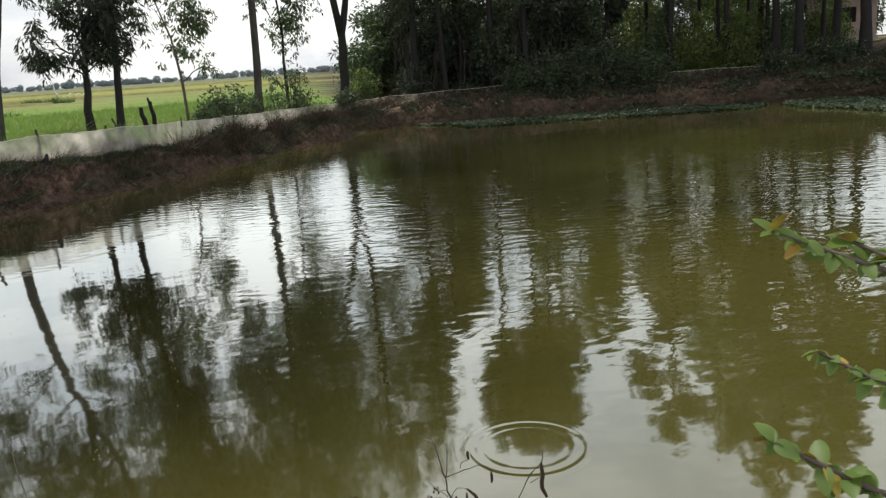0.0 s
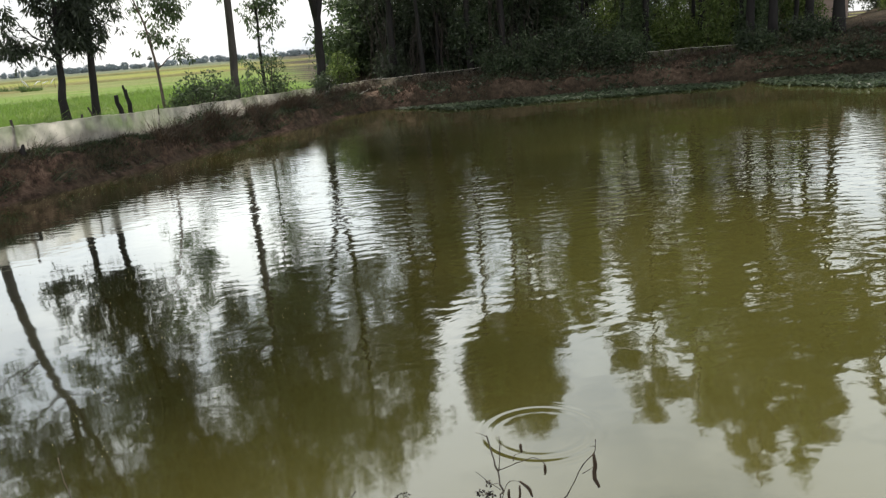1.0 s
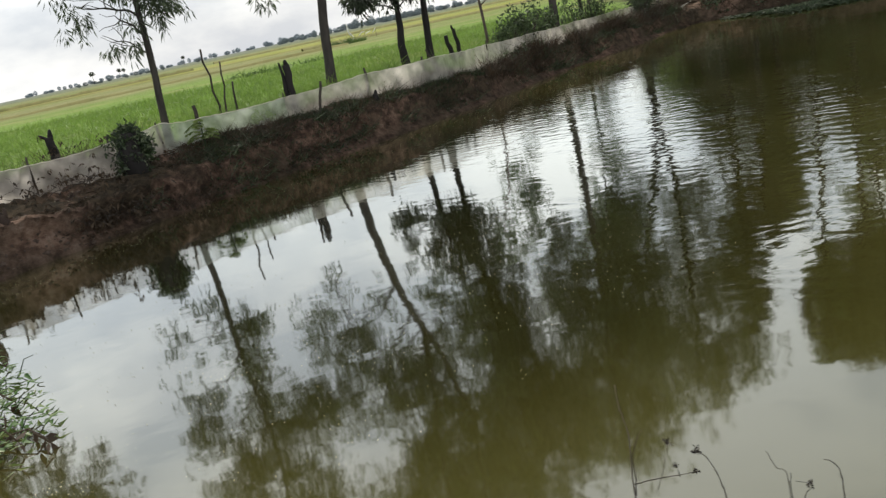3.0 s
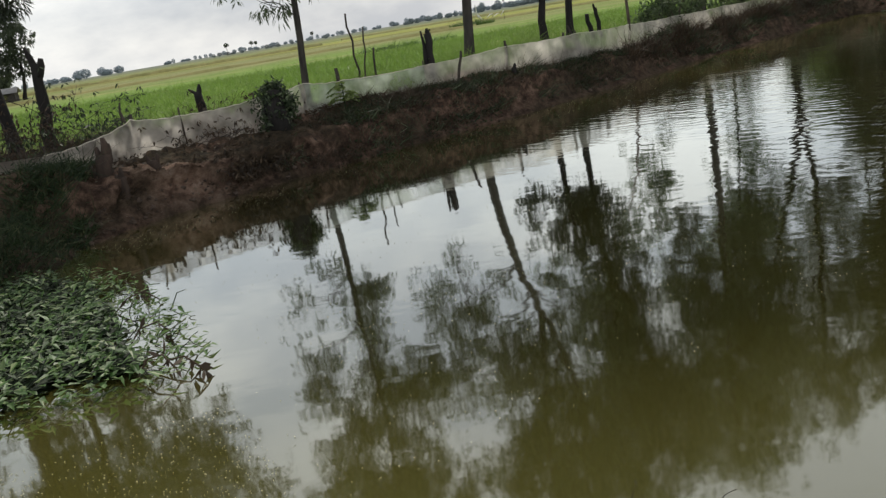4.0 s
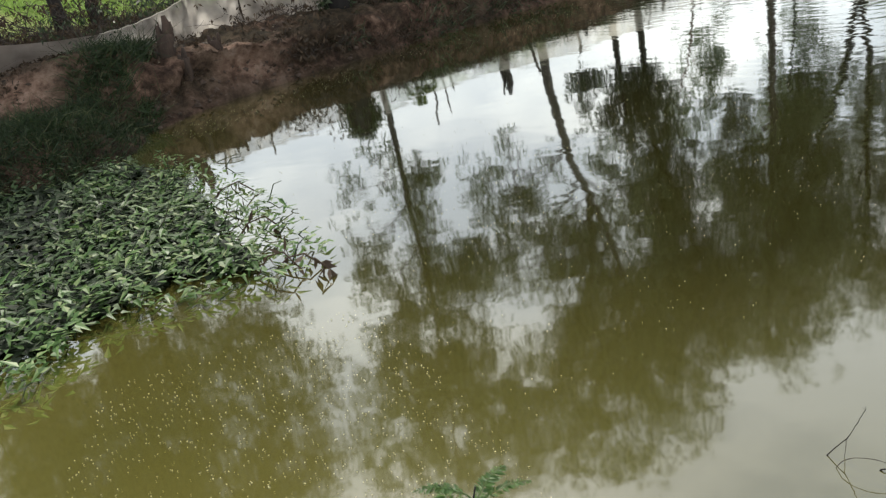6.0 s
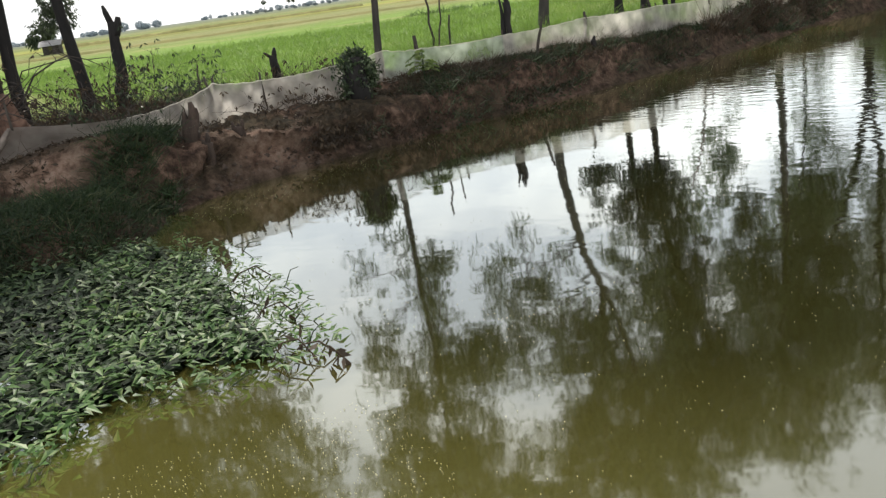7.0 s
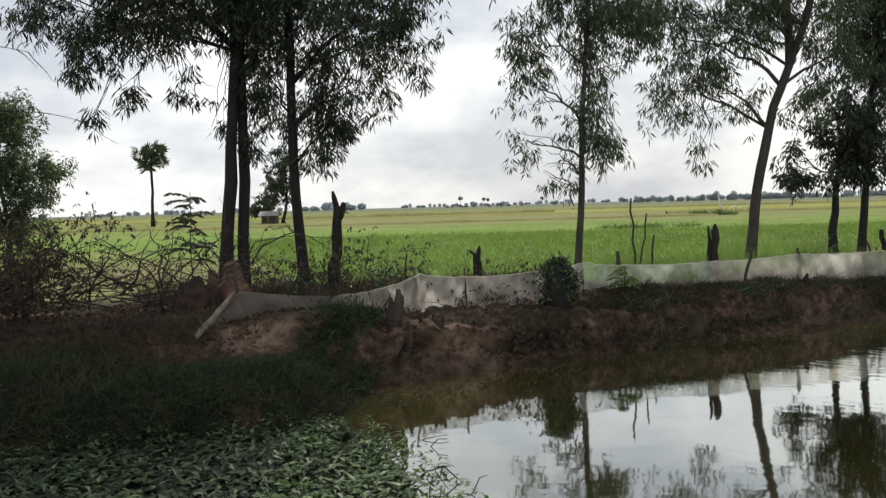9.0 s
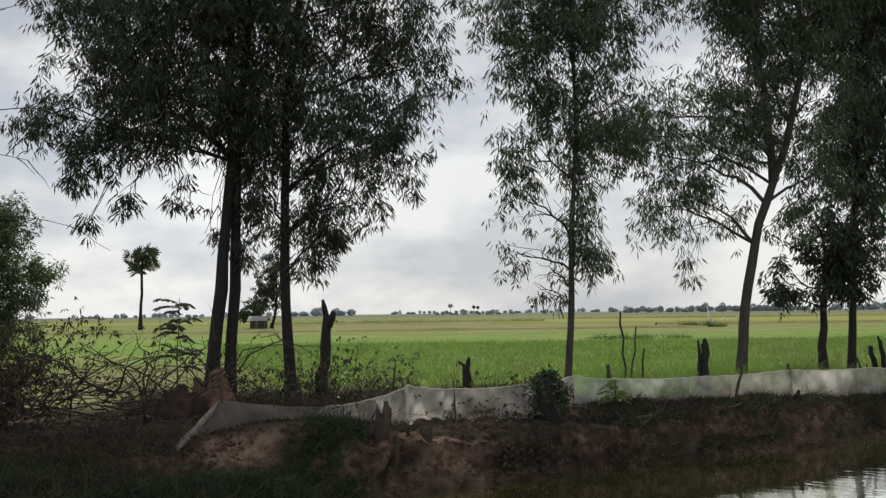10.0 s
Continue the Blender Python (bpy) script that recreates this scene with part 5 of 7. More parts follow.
litter("dry leaves and twig bits strewn on the bank", [(-7, 9.6), (-4, 9.9), (-2.6, 9.7), (-1.3, 9.9), (-0.7, 9.8), (2.2, 11.5), (2.6, 13.2), (-1.5, 12.8), (-7, 14.6)], 9000, 61, 0.07, M_LEAF_DRY)
litter("pale dry bits strewn on the bank", [(-4, 10.2), (-2.6, 9.9), (-0.7, 9.9), (1.8, 11.4), (1.6, 12.4), (-1.5, 11.6), (-4, 12.4)], 420, 62, 0.04, M_DRYBIT)
litter("dead leaves under the wood", [(19.0, 20.2), (22.0, 17.2), (27.2, 13.6), (29.8, 8.0), (33.0, 9.0), (31.0, 13.5), (27.0, 17.5), (22.0, 22.0)], 6000, 63, 0.11, M_LEAF_DRY)
litter("green creepers on the knoll slope", [(28.4, 11.2), (29.6, 7.5), (33.5, 6.5), (33.0, 10.0), (30.5, 11.8)], 11000, 65, 0.15, M_LEAF_POND)
litter("dark creepers on the shaded slope", [(19.2, 20.0), (22.0, 17.1), (25.2, 14.9), (27.2, 13.4), (28.4, 11.0), (30.0, 11.6), (28.6, 14.4), (26.0, 16.6), (22.4, 19.6), (20.0, 21.0)], 15000, 66, 0.12, M_LEAF_POND)
litter("green creepers on the slope", [(2.0, 11.4), (6.0, 13.3), (12.8, 17.2), (17.5, 19.7), (17.2, 20.4), (12.4, 17.8), (5.8, 13.9), (2.0, 12.2)], 7000, 64, 0.06, M_GRASS)

# ---- stumps, posts and sticks on the bank ----
def stump(name, label, place, top, radius, seed, prongs=(), mat=None, category="stump", group=""):
    """A rough cut trunk or post from place up to the offset `top`, with broken points at its head."""
    rng = random.Random(seed)
    ob = thing(name, place, label, category, group)
    pts = bent((0, 0, -0.15), top, rng, 6, 0, 0.02)
    attach("stem", mesh_from("stem", *tube_data(pts, [radius * (1.25 - 0.05 * i) for i in range(7)], 9, 0.16, rng), mat or M_WOOD, True), ob)
    for a, b, r in prongs:
        attach("prong", mesh_from("prong", *tube_data(bent(a, b, rng, 3, 0, 0.04), [r, r * 0.95, r * 0.8, r * 0.45], 7, 0.18, rng), mat or M_WOOD, True), ob)
    return ob


def at_ground(x, y):
    return (x, y, gz(x, y))


G4 = "stumps and posts by the net"
stump("tree_stump", "broken brown stump with jagged top on the bank", at_ground(-0.69, 10.42), (0.05, 0.0, 0.30), 0.10, 71, [((0.07, 0, 0.22), (0.09, 0, 0.50), 0.060), ((0.0, 0, 0.2), (-0.01, 0, 0.40), 0.045), ((0.10, 0, 0.18), (0.14, 0, 0.42), 0.036), ((-0.10, 0.02, -0.05), (-0.14, 0.02, 0.22), 0.034)], M_STUMP, group=G4)
stump("tree_stump", "shorter broken stump beside the jagged one", at_ground(-0.51, 10.31), (0.02, 0.0, 0.24), 0.065, 72, [((0.02, 0, 0.18), (0.035, 0, 0.36), 0.040), ((0.0, 0, 0.14), (-0.035, 0, 0.29), 0.036)], M_STUMP, group=G4)
stump("tree_stump", "low worn stump on bare pale earth", at_ground(-0.11, 10.72), (0.0, 0.0, 0.06), 0.075, 73, [((-0.05, 0, 0.02), (-0.06, 0, 0.13), 0.03), ((0.05, 0, 0.02), (0.07, 0, 0.14), 0.03), ((0.0, 0.02, 0.02), (0.01, 0.02, 0.10), 0.03)], M_STUMP, group=G4)
stump("wooden_post", "thick leaning post with a knobbed notched head", at_ground(-1.97, 14.4), (0.14, 0, 1.50), 0.088, 74, [((0.12, 0, 1.36), (0.05, 0, 1.76), 0.055), ((0.13, 0, 1.28), (0.24, 0, 1.56), 0.085)], M_BARK_DARK, "post", G4)
stump("wooden_post", "old post with ragged head behind the net", at_ground(0.58, 14.2), (-0.02, 0, 0.60), 0.065, 75, [((0, 0, 0.55), (0.03, 0, 0.72), 0.045), ((-0.03, 0, 0.56), (-0.16, 0, 0.66), 0.03)], M_BARK_DARK, "post", G4)
stump("wooden_post", "double weathered post standing behind the net", at_ground(4.68, 14.25), (0.02, 0, 0.86), 0.07, 76, [((-0.08, 0, 0.2), (-0.10, 0, 0.92), 0.04), ((0.03, 0, 0.8), (0.02, 0, 0.95), 0.05)], M_BARK_DARK, "post", G4)
stump("wooden_post", "thin leaning post behind the net", at_ground(9.72, 17.95), (-0.16, 0, 0.80), 0.05, 77, (), M_BARK_DARK, "post", G4)
stump("wooden_post", "thin post with a crooked top behind the net", at_ground(10.0, 18.15), (-0.12, 0, 0.92), 0.05, 78, [((-0.12, 0, 0.85), (-0.16, 0, 1.02), 0.035)], M_BARK_DARK, "post", G4)
stump("wooden_peg", "short cut peg at the foot of the net", at_ground(6.12, 13.9), (0.0, 0, 0.13), 0.05, 79, [((0, 0, 0.1), (0.03, 0, 0.2), 0.035)], M_BARK_DARK, "peg", G4)
G5 = "thin sticks behind the net"
for k, (x, y, top, r) in enumerate([(3.46, 14.9, (-0.06, 0, 1.42), 0.018), (3.52, 14.9, (0.16, 0, 1.15), 0.015), (3.70, 14.85, (0.10, 0, 0.78), 0.018), (4.90, 13.55, (0.17, 0, 0.55), 0.022), (2.85, 13.5, (0.0, 0, 0.52), 0.03),
                                    (-0.37, 12.1, (0.0, 0, 0.52), 0.02), (-0.7, 13.2, (0.1, 0, 0.7), 0.012), (8.15, 15.3, (-0.28, 0, 0.55), 0.02), (7.5, 14.8, (0.05, 0, 0.50), 0.024), (6.15, 14.3, (0.0, 0, 0.52), 0.022)]):
    stump("stick", "thin bare stick stuck in the bank", at_ground(x, y), top, r, 80 + k, (), M_TWIG, "stick", G5)

# roots and weeds, placed also to darken the line under the bank edge
blades("bank_roots", "dark dry roots and weeds, also standing in for the undercut's shadow", "weeds", [(-0.75, 9.92), (0.0, 10.50), (0.8, 10.90), (1.6, 11.30), (1.5, 11.48), (0.7, 11.08), (-0.1, 10.64), (-0.85, 10.06)], 4200, 57, 0.10, 0.008, M_LEAF_DRY, 1.0, 0.3)

# clods of earth lying on the ledge and at the foot of the bank
rc = random.Random(77)
clods = []
for _ in range(520):
    i = rc.randint(0, 8)
    (ax, ay), (bx, by) = SHORE[i], SHORE[i + 1]
    t, inland = rc.random(), abs(rc.gauss(0.12, 0.35))
    x, y = ax + (bx - ax) * t - inland * 0.45, ay + (by - ay) * t + inland
    r = 0.008 + 0.04 * rc.random() ** 2.5
    z = gz(x, y)
    if z < 0.02:
        continue
    ring = [(x + r * math.cos(k * 1.047) * rc.uniform(0.7, 1.3), y + r * math.sin(k * 1.047) * rc.uniform(0.7, 1.3), z + r * rc.uniform(-0.5, 0.5)) for k in range(6)]
    v = ring + [(x, y, z + r * rc.uniform(0.6, 1.1)), (x, y, z - r)]
    clods.append((v, [(k, (k + 1) % 6, 6) for k in range(6)] + [((k + 1) % 6, k, 7) for k in range(6)]))
tagged(new("earth_clods", mesh_from("earth_clods", *merged(clods), M_CLOD)), "loose brown clods of earth on the bank", "earth", kind="stuff")

# ivy-covered stump and the little sprout before the net
ivy = shrub("overgrown_stump", "squat stump smothered in dark leaves", at_ground(1.66, 12.1), [(0, 0, 0.18, 0.27), (-0.03, 0, 0.45, 0.25), (0.16, 0, 0.42, 0.18), (0.02, 0, 0.62, 0.15)], 520, 91, (0.07, 0.035), M_THICKET, 7, 0.03, 0.5)
attach("stem", mesh_from("stem", *tube_data([(0, 0, -0.2), (0, 0, 0.3), (0.02, 0, 0.62)], [0.22, 0.19, 0.15], 10, 0.15, random.Random(3)), M_BARK_DARK, True), ivy)


def sprout(place, label, height, fronds, seed, mat, length=0.22, width=0.020):
    rng, nrng = random.Random(seed), np.random.default_rng(seed)
    ob = thing("sprout", place, label, "plant")
    attach("stem", mesh_from("stem", *tube_data(bent((0, 0, -0.05), (0.02, 0, height), rng, 4, 0, 0.03), [0.012, 0.011, 0.01, 0.008, 0.006], 6), M_GRASS, True), ob)
    for k in range(fronds):
        a = 2 * math.pi * k / fronds + rng.uniform(-0.3, 0.3)
        z0 = height * rng.uniform(0.35, 1.0)
        end = Vector((math.cos(a) * length, math.sin(a) * length, z0 + rng.uniform(-0.06, 0.08)))
        path = bent((0.01, 0, z0), end, rng, 5, 0.12, 0.02)
        pos, ax = [], []
        for p, q in zip(path[:-1], path[1:]):
            d = (q - p).normalized()
            s = d.cross(Vector((0, 0, 1))).normalized()
            for t in (0.2, 0.5, 0.8):
                for sg in (-1, 1):
                    pos.append(p.lerp(q, t))
                    ax.append(s * sg + d * 0.5 - Vector((0, 0, 0.35)))
        attach("frond", quads_mesh("frond", leaves(np.array(pos), np.array(ax), length * 0.36, width, nrng), mat), ob, kind="stuff")
    return ob


sprout(at_ground(2.76, 12.65), "small green sprout with drooping compound leaves", 0.44, 13, 95, M_LEAF_GREEN, 0.24, 0.030)
sprout(at_ground(-4.5, 14.6), "young feathery sapling with layered fronds", 1.9, 18, 96, M_LEAF_DARK, 0.40, 0.045)


# ---- earth mound, grey sheet and dead brush at the corner ----
def mound(place, radii, height, seed, label, mat):
    bm = bmesh.new()
    bmesh.ops.create_icosphere(bm, subdivisions=5, radius=1)
    for v in bm.verts:
        d = v.co.normalized()
        k = 1 + 0.30 * noise.noise(d * 2.1 + Vector((seed, 0, 0))) + 0.16 * noise.noise(d * 5 + Vector((0, seed, 0))) + 0.07 * noise.noise(d * 13 + Vector((0, seed, 0)))
        v.co = Vector((d.x * radii[0] * k, d.y * radii[1] * k, d.z * height * k))
    me = bpy.data.meshes.new("mound")
    bm.to_mesh(me)
    bm.free()
    me.materials.append(mat)
    me.polygons.foreach_set("use_smooth", [True] * len(me.polygons))
    ob = new("earth_mound", me)
    ob.location = place
    return tagged(ob, label, "mound")


mound((-3.30, 12.5, 0.60), (0.40, 0.45, 0.62), 0.74, 1.0, "reddish lump of dug earth by the trees", M_MOUND)
mound((-3.62, 11.9, 0.62), (0.36, 0.4, 0.5), 0.56, 2.0, "low dark heap of earth beside the taller one", M_HEAP)


def grey_sheet():
    ob = thing("net_sheet", (0, 0, 0), "sagging grey-brown net sheet with a rolled pale edge", "net")
    verts, faces, nu, nv = [], [], 26, 10
    apex, tail, toe, heel = Vector((-2.76, 10.75, 1.16)), Vector((-1.50, 11.35, 0.99)), Vector((-2.96, 10.12, 0.72)), Vector((-1.55, 11.12, 0.84))
    for i in range(nu + 1):
        t = i / nu
        top, low = apex.lerp(tail, t), toe.lerp(heel, t)
        top.z -= 0.02 * math.sin(math.pi * t)
        low.z = max(low.z - 0.04 * math.sin(math.pi * t), gz(low.x, low.y) + 0.01)
        for j in range(nv + 1):
            v = j / nv
            p = low.lerp(top, v)
            k = 0.025 * math.sin(7 * t + 4 * v) + 0.015 * math.sin(19 * t + 2 * v)
            verts.append((p.x + k * 0.4, p.y - k + 0.10 * math.sin(math.pi * v) * (1 - t), p.z))
    for i in range(nu):
        for j in range(nv):
            a = i * (nv + 1) + j
            faces.append((a, a + nv + 1, a + nv + 2, a + 1))
    attach("sheet", mesh_from("sheet", verts, faces, M_SHEET, True), ob)
    rng = random.Random(8)
    attach("post", mesh_from("post", *tube_data(bent((-2.75, 10.78, 0.5), (-2.75, 10.78, 1.46), rng, 3, 0, 0.02), [0.02, 0.02, 0.018, 0.015], 6, 0.1, rng), M_WOOD, True), ob)
    attach("rolled_edge", mesh_from("rolled_edge", *tube_data(bent((-3.06, 9.95, 0.66), (-2.77, 10.73, 1.14), rng, 7, 0, 0.015), [0.03, 0.055, 0.058, 0.05, 0.045, 0.04, 0.032, 0.02], 9, 0.18, rng), M_ROLL, True), ob)
    return ob


grey_sheet()


def dead_brush(name, place, label, count, spread, height, length, seed, leafy=0, mat=None, thick=0.016):
    """A heap of bare crooked branches, each with side twigs."""
    rng, nrng = random.Random(seed), np.random.default_rng(seed)
    ob = thing(name, place, label, "brushwood")
    ends = []
    for k in range(count):
        a = Vector((rng.uniform(-1, 1) * spread[0], rng.uniform(-1, 1) * spread[1], rng.uniform(0, height * 0.5)))
        d = Vector((rng.gauss(0, 1), rng.gauss(0, 0.7), rng.gauss(0.25, 0.45))).normalized() * length * rng.uniform(0.5, 1.2)
        b = a + d
        b.z = min(max(b.z, 0.02), height * 1.2)
        path = bent(a, b, rng, 6, rng.uniform(-0.05, 0.24), 0.045)
        r = thick * rng.uniform(0.5, 1.2)
        tubes = [tube_data(path, [r * (1 - 0.12 * i) for i in range(7)], 5)]
        for _ in range(5):
            i = rng.randint(1, 5)
            e = path[i] + Vector((rng.gauss(0, 1), rng.gauss(0, 1), rng.gauss(0.3, 0.7))).normalized() * length * rng.uniform(0.12, 0.4)
            tubes.append(tube_data(bent(path[i], e, rng, 3, 0, 0.1), [r * 0.5, r * 0.4, r * 0.3, r * 0.15], 4, caps=False))
            ends.append(e)
        attach("branch", mesh_from("branch", *merged(tubes), M_TWIG, True), ob)
    if leafy:
        c = np.array(ends)[nrng.integers(0, len(ends), leafy)] + nrng.normal(size=(leafy, 3)) * 0.12
        c = c[c[:, 2] > 0.0]
        attach("dry_leaves", quads_mesh("dry_leaves", sprigs(c, nrng, 3, 0.085, 0.028, 0.02, 1.2), mat or M_LEAF_DRY), ob)
    return ob


dead_brush("brushwood", at_ground(-5.0, 12.2), "tangled heap of bare dead branches", 76, (1.7, 0.8), 0.9, 1.9, 101, 200, M_LEAF_DRY)
dead_brush("brushwood", at_ground(-6.6, 11.8), "dark pile of dead leafy branches", 44, (1.1, 0.9), 1.25, 1.3, 102, 3000, M_LEAF_DRY)
dead_brush("brushwood", at_ground(-2.6, 13.4), "low dry shrub with hanging brown leaves", 24, (1.0, 0.4), 0.85, 0.9, 103, 330, M_LEAF_DRY, 0.010)
dead_brush("brushwood", at_ground(-1.3, 13.2), "dry twigs with drooping leaves behind the net", 16, (0.7, 0.4), 0.8, 0.9, 104, 260, M_THICKET, 0.008)
dead_brush("brushwood", at_ground(-1.75, 11.55), "dark dry weeds hanging over the net end", 18, (0.55, 0.3), 0.5, 0.5, 105, 70, M_THICKET, 0.008)
dead_brush("brushwood", at_ground(1.05, 14.0), "dark dry weeds behind the net", 16, (0.6, 0.3), 0.45, 0.5, 106, 180, M_LEAF_DRY, 0.008)
dead_brush("brushwood", at_ground(0.55, 11.75), "small heap of dry twigs on the bank", 22, (0.5, 0.35), 0.16, 0.5, 107, 120, M_LEAF_DRY, 0.007)
dead_brush("brushwood", at_ground(0.9, 11.05), "dry creepers trailing down the bank", 20, (0.6, 0.2), 0.16, 0.5, 108, 200, M_LEAF_DRY, 0.006)

# ---- bushes by the fence further along ----
shrub("bush", "leafy green bush growing through the net", at_ground(11.7, 18.5), [(0, 0, 0.5, 0.5), (0.8, 0.4, 0.6, 0.5), (1.4, 0.7, 0.5, 0.4), (-0.5, -0.2, 0.3, 0.3)], 480, 111, (0.12, 0.05), M_LEAF_MID, 6, 0.08, 0.4)
shrub("bush", "tall weedy bush between two trunks", at_ground(15.0, 20.1), [(0, 0, 0.6, 0.4), (0.2, 0, 1.2, 0.35), (0.7, 0.3, 0.6, 0.4), (-0.7, -0.3, 0.5, 0.4)], 260, 112, (0.12, 0.04), M_LEAF_MID, 6, 0.09, 0.4)
shrub("bush", "light green bush by the forked tree", at_ground(19.6, 23.2), [(0, 0, 0.5, 0.5), (0.4, 0, 1.0, 0.45), (0.9, 0.4, 0.7, 0.5)], 300, 113, (0.12, 0.05), M_LEAF_GREEN, 6, 0.08, 0.4)
shrub("bush", "small climbing bush on the fence", at_ground(17.0, 20.4), [(0, 0, 0.35, 0.3), (0.4, 0.2, 0.5, 0.3)], 220, 114, (0.10, 0.045), M_LEAF, 6, 0.05, 0.4)
shrub("bush", "low green scrub on the slope", at_ground(10.8, 16.6), [(0, 0, 0.1, 0.28), (0.6, 0.4, 0.1, 0.3), (-0.5, -0.3, 0.06, 0.22)], 260, 115, (0.08, 0.035), M_LEAF, 6, 0.04, 0.4)

# ---- the light green tree and overhanging limbs at the corner ----
tree("tree", "airy light-green tree behind the brushwood", (-13.1, 24.6, gz(-13.1, 24.6)), [(0, 0, 0), (0.1, 0, 1.2), (-0.1, 0, 2.6), (-0.2, 0, 4.6)], 0.09,
     [(0.2, 0, 3.2, 1.0), (1.2, 0, 2.4, 0.7), (-1.0, 0, 3.4, 1.1), (0.3, 0, 4.4, 0.8), (0.7, 0, 1.5, 0.8), (-0.6, 0, 1.7, 0.9), (-1.8, 0, 2.2, 1.1), (-0.8, 0, 4.9, 0.7), (1.5, 0, 3.3, 0.5)],
     3400, 121, leaf=(0.17, 0.04), leaf_mat=M_LEAF_MID, droop=0.6, dense=3.0)
dead = thing("bare_tree", at_ground(-6.9, 8.6), "leafless tree with thin crooked limbs", "tree")
rb = random.Random(131)
trunk_path = [Vector(p) for p in [(0, 0, -0.2), (0.1, 0, 1.5), (0.3, 0, 3.0), (0.5, 0, 4.6), (0.6, 0, 6.0)]]
attach("trunk", mesh_from("trunk", *tube_data(trunk_path, [0.10, 0.085, 0.07, 0.055, 0.03], 8, 0.1, rb), M_BARK_DARK, True), dead)
for start, end in [((0.35, 0, 3.2), (2.75, -0.2, 3.35)), ((0.4, 0, 3.6), (2.95, 0.1, 3.95)), ((0.3, 0, 2.6), (2.85, 0.6, 2.75)), ((0.5, 0, 4.4), (2.4, 0.3, 5.2)), ((0.35, 0, 3.0), (1.2, 1.5, 3.5))]:
    path = along(bent(start, end, rb, 6, 0.05, 0.022), 3)
    tubes = [tube_data(path, [0.015 * (1 - 0.045 * i) for i in range(len(path))], 5)]
    for _ in range(9):
        i = rb.randint(5, len(path) - 1)
        e = path[i] + Vector((rb.uniform(0.3, 1), rb.gauss(0, 0.5), rb.gauss(0.15, 0.45))).normalized() * rb.uniform(0.2, 0.55)
        twig = along(bent(path[i], e, rb, 3, 0.04, 0.05), 3)
        tubes.append(tube_data(twig, [0.0065 - 0.0005 * k for k in range(len(twig))], 4, caps=False))
    attach("limb", mesh_from("limb", *merged(tubes), M_TWIG, True), dead)

# ---- far things on the plain ----
def sugar_palm(place, height, seed, label="tall sugar palm standing alone in the rice"):
    rng, nrng = random.Random(seed), np.random.default_rng(seed)
    ob = thing("sugar_palm", place, label, "palm", "sugar palms on the plain")
    pts = bent((0, 0, -0.2), (0.15, 0, height * 0.82), rng, 8, 0, 0.008)
    attach("trunk", mesh_from("trunk", *tube_data(pts, [0.34, 0.24, 0.19, 0.17, 0.165, 0.16, 0.16, 0.17, 0.16], 10, 0.06, rng), M_BARK_DARK, True), ob)
    top = Vector((0.15, 0, height * 0.82))
    r = height * 0.28
    top.z -= 0.5
    for k in range(34):
        z = -0.8 + 1.75 * (k + 0.5) / 34
        a = k * 2.4 + rng.uniform(-0.3, 0.3)
        d = Vector((math.cos(a) * math.sqrt(max(0.05, 1 - z * z)), math.sin(a) * math.sqrt(max(0.05, 1 - z * z)), z)).normalized()
        c = top + d * r * (rng.uniform(0.0, 0.2) if k % 3 == 0 else rng.uniform(0.34, 0.60))
        flat = d.cross(Vector((0, 0, 1))).normalized()
        roll = rng.uniform(-1.2, 1.2)
        side = flat * math.cos(roll) + d.cross(flat) * math.sin(roll)
        up = side.cross(d)
        fan = []
        for i in range(11):
            a = -1.3 + 2.6 * i / 10
            q = d * math.cos(a) + side * math.sin(a) + up * rng.uniform(-0.12, 0.12)
            w = side * math.cos(a) - d * math.sin(a)
            m = c + q * r * 0.24
            fan.append([c, m + w * r * 0.045, c + q * r * rng.uniform(0.34, 0.46), m - w * r * 0.045])
        fan.append([top, top + side * 0.06, c + side * 0.05, c])
        attach("fan_leaf", quads_mesh("fan_leaf", np.array([[tuple(p) for p in f] for f in fan]), M_LEAF_DARK), ob)
    return ob


palm = sugar_palm((-37.1, 105.1, 0.6), 11.2, 141)
for x, y, k in [(14.7, 690.0, 0.85), (35.5, 715.0, 0.75), (39.0, 715.0, 0.7), (88.0, 730.0, 0.7), (300.0, 640.0, 0.8)]:
    cp = copy_thing(palm, pose(x, y, 0.6, 0, 0, x * 3))
    cp.scale = (k, k, k)


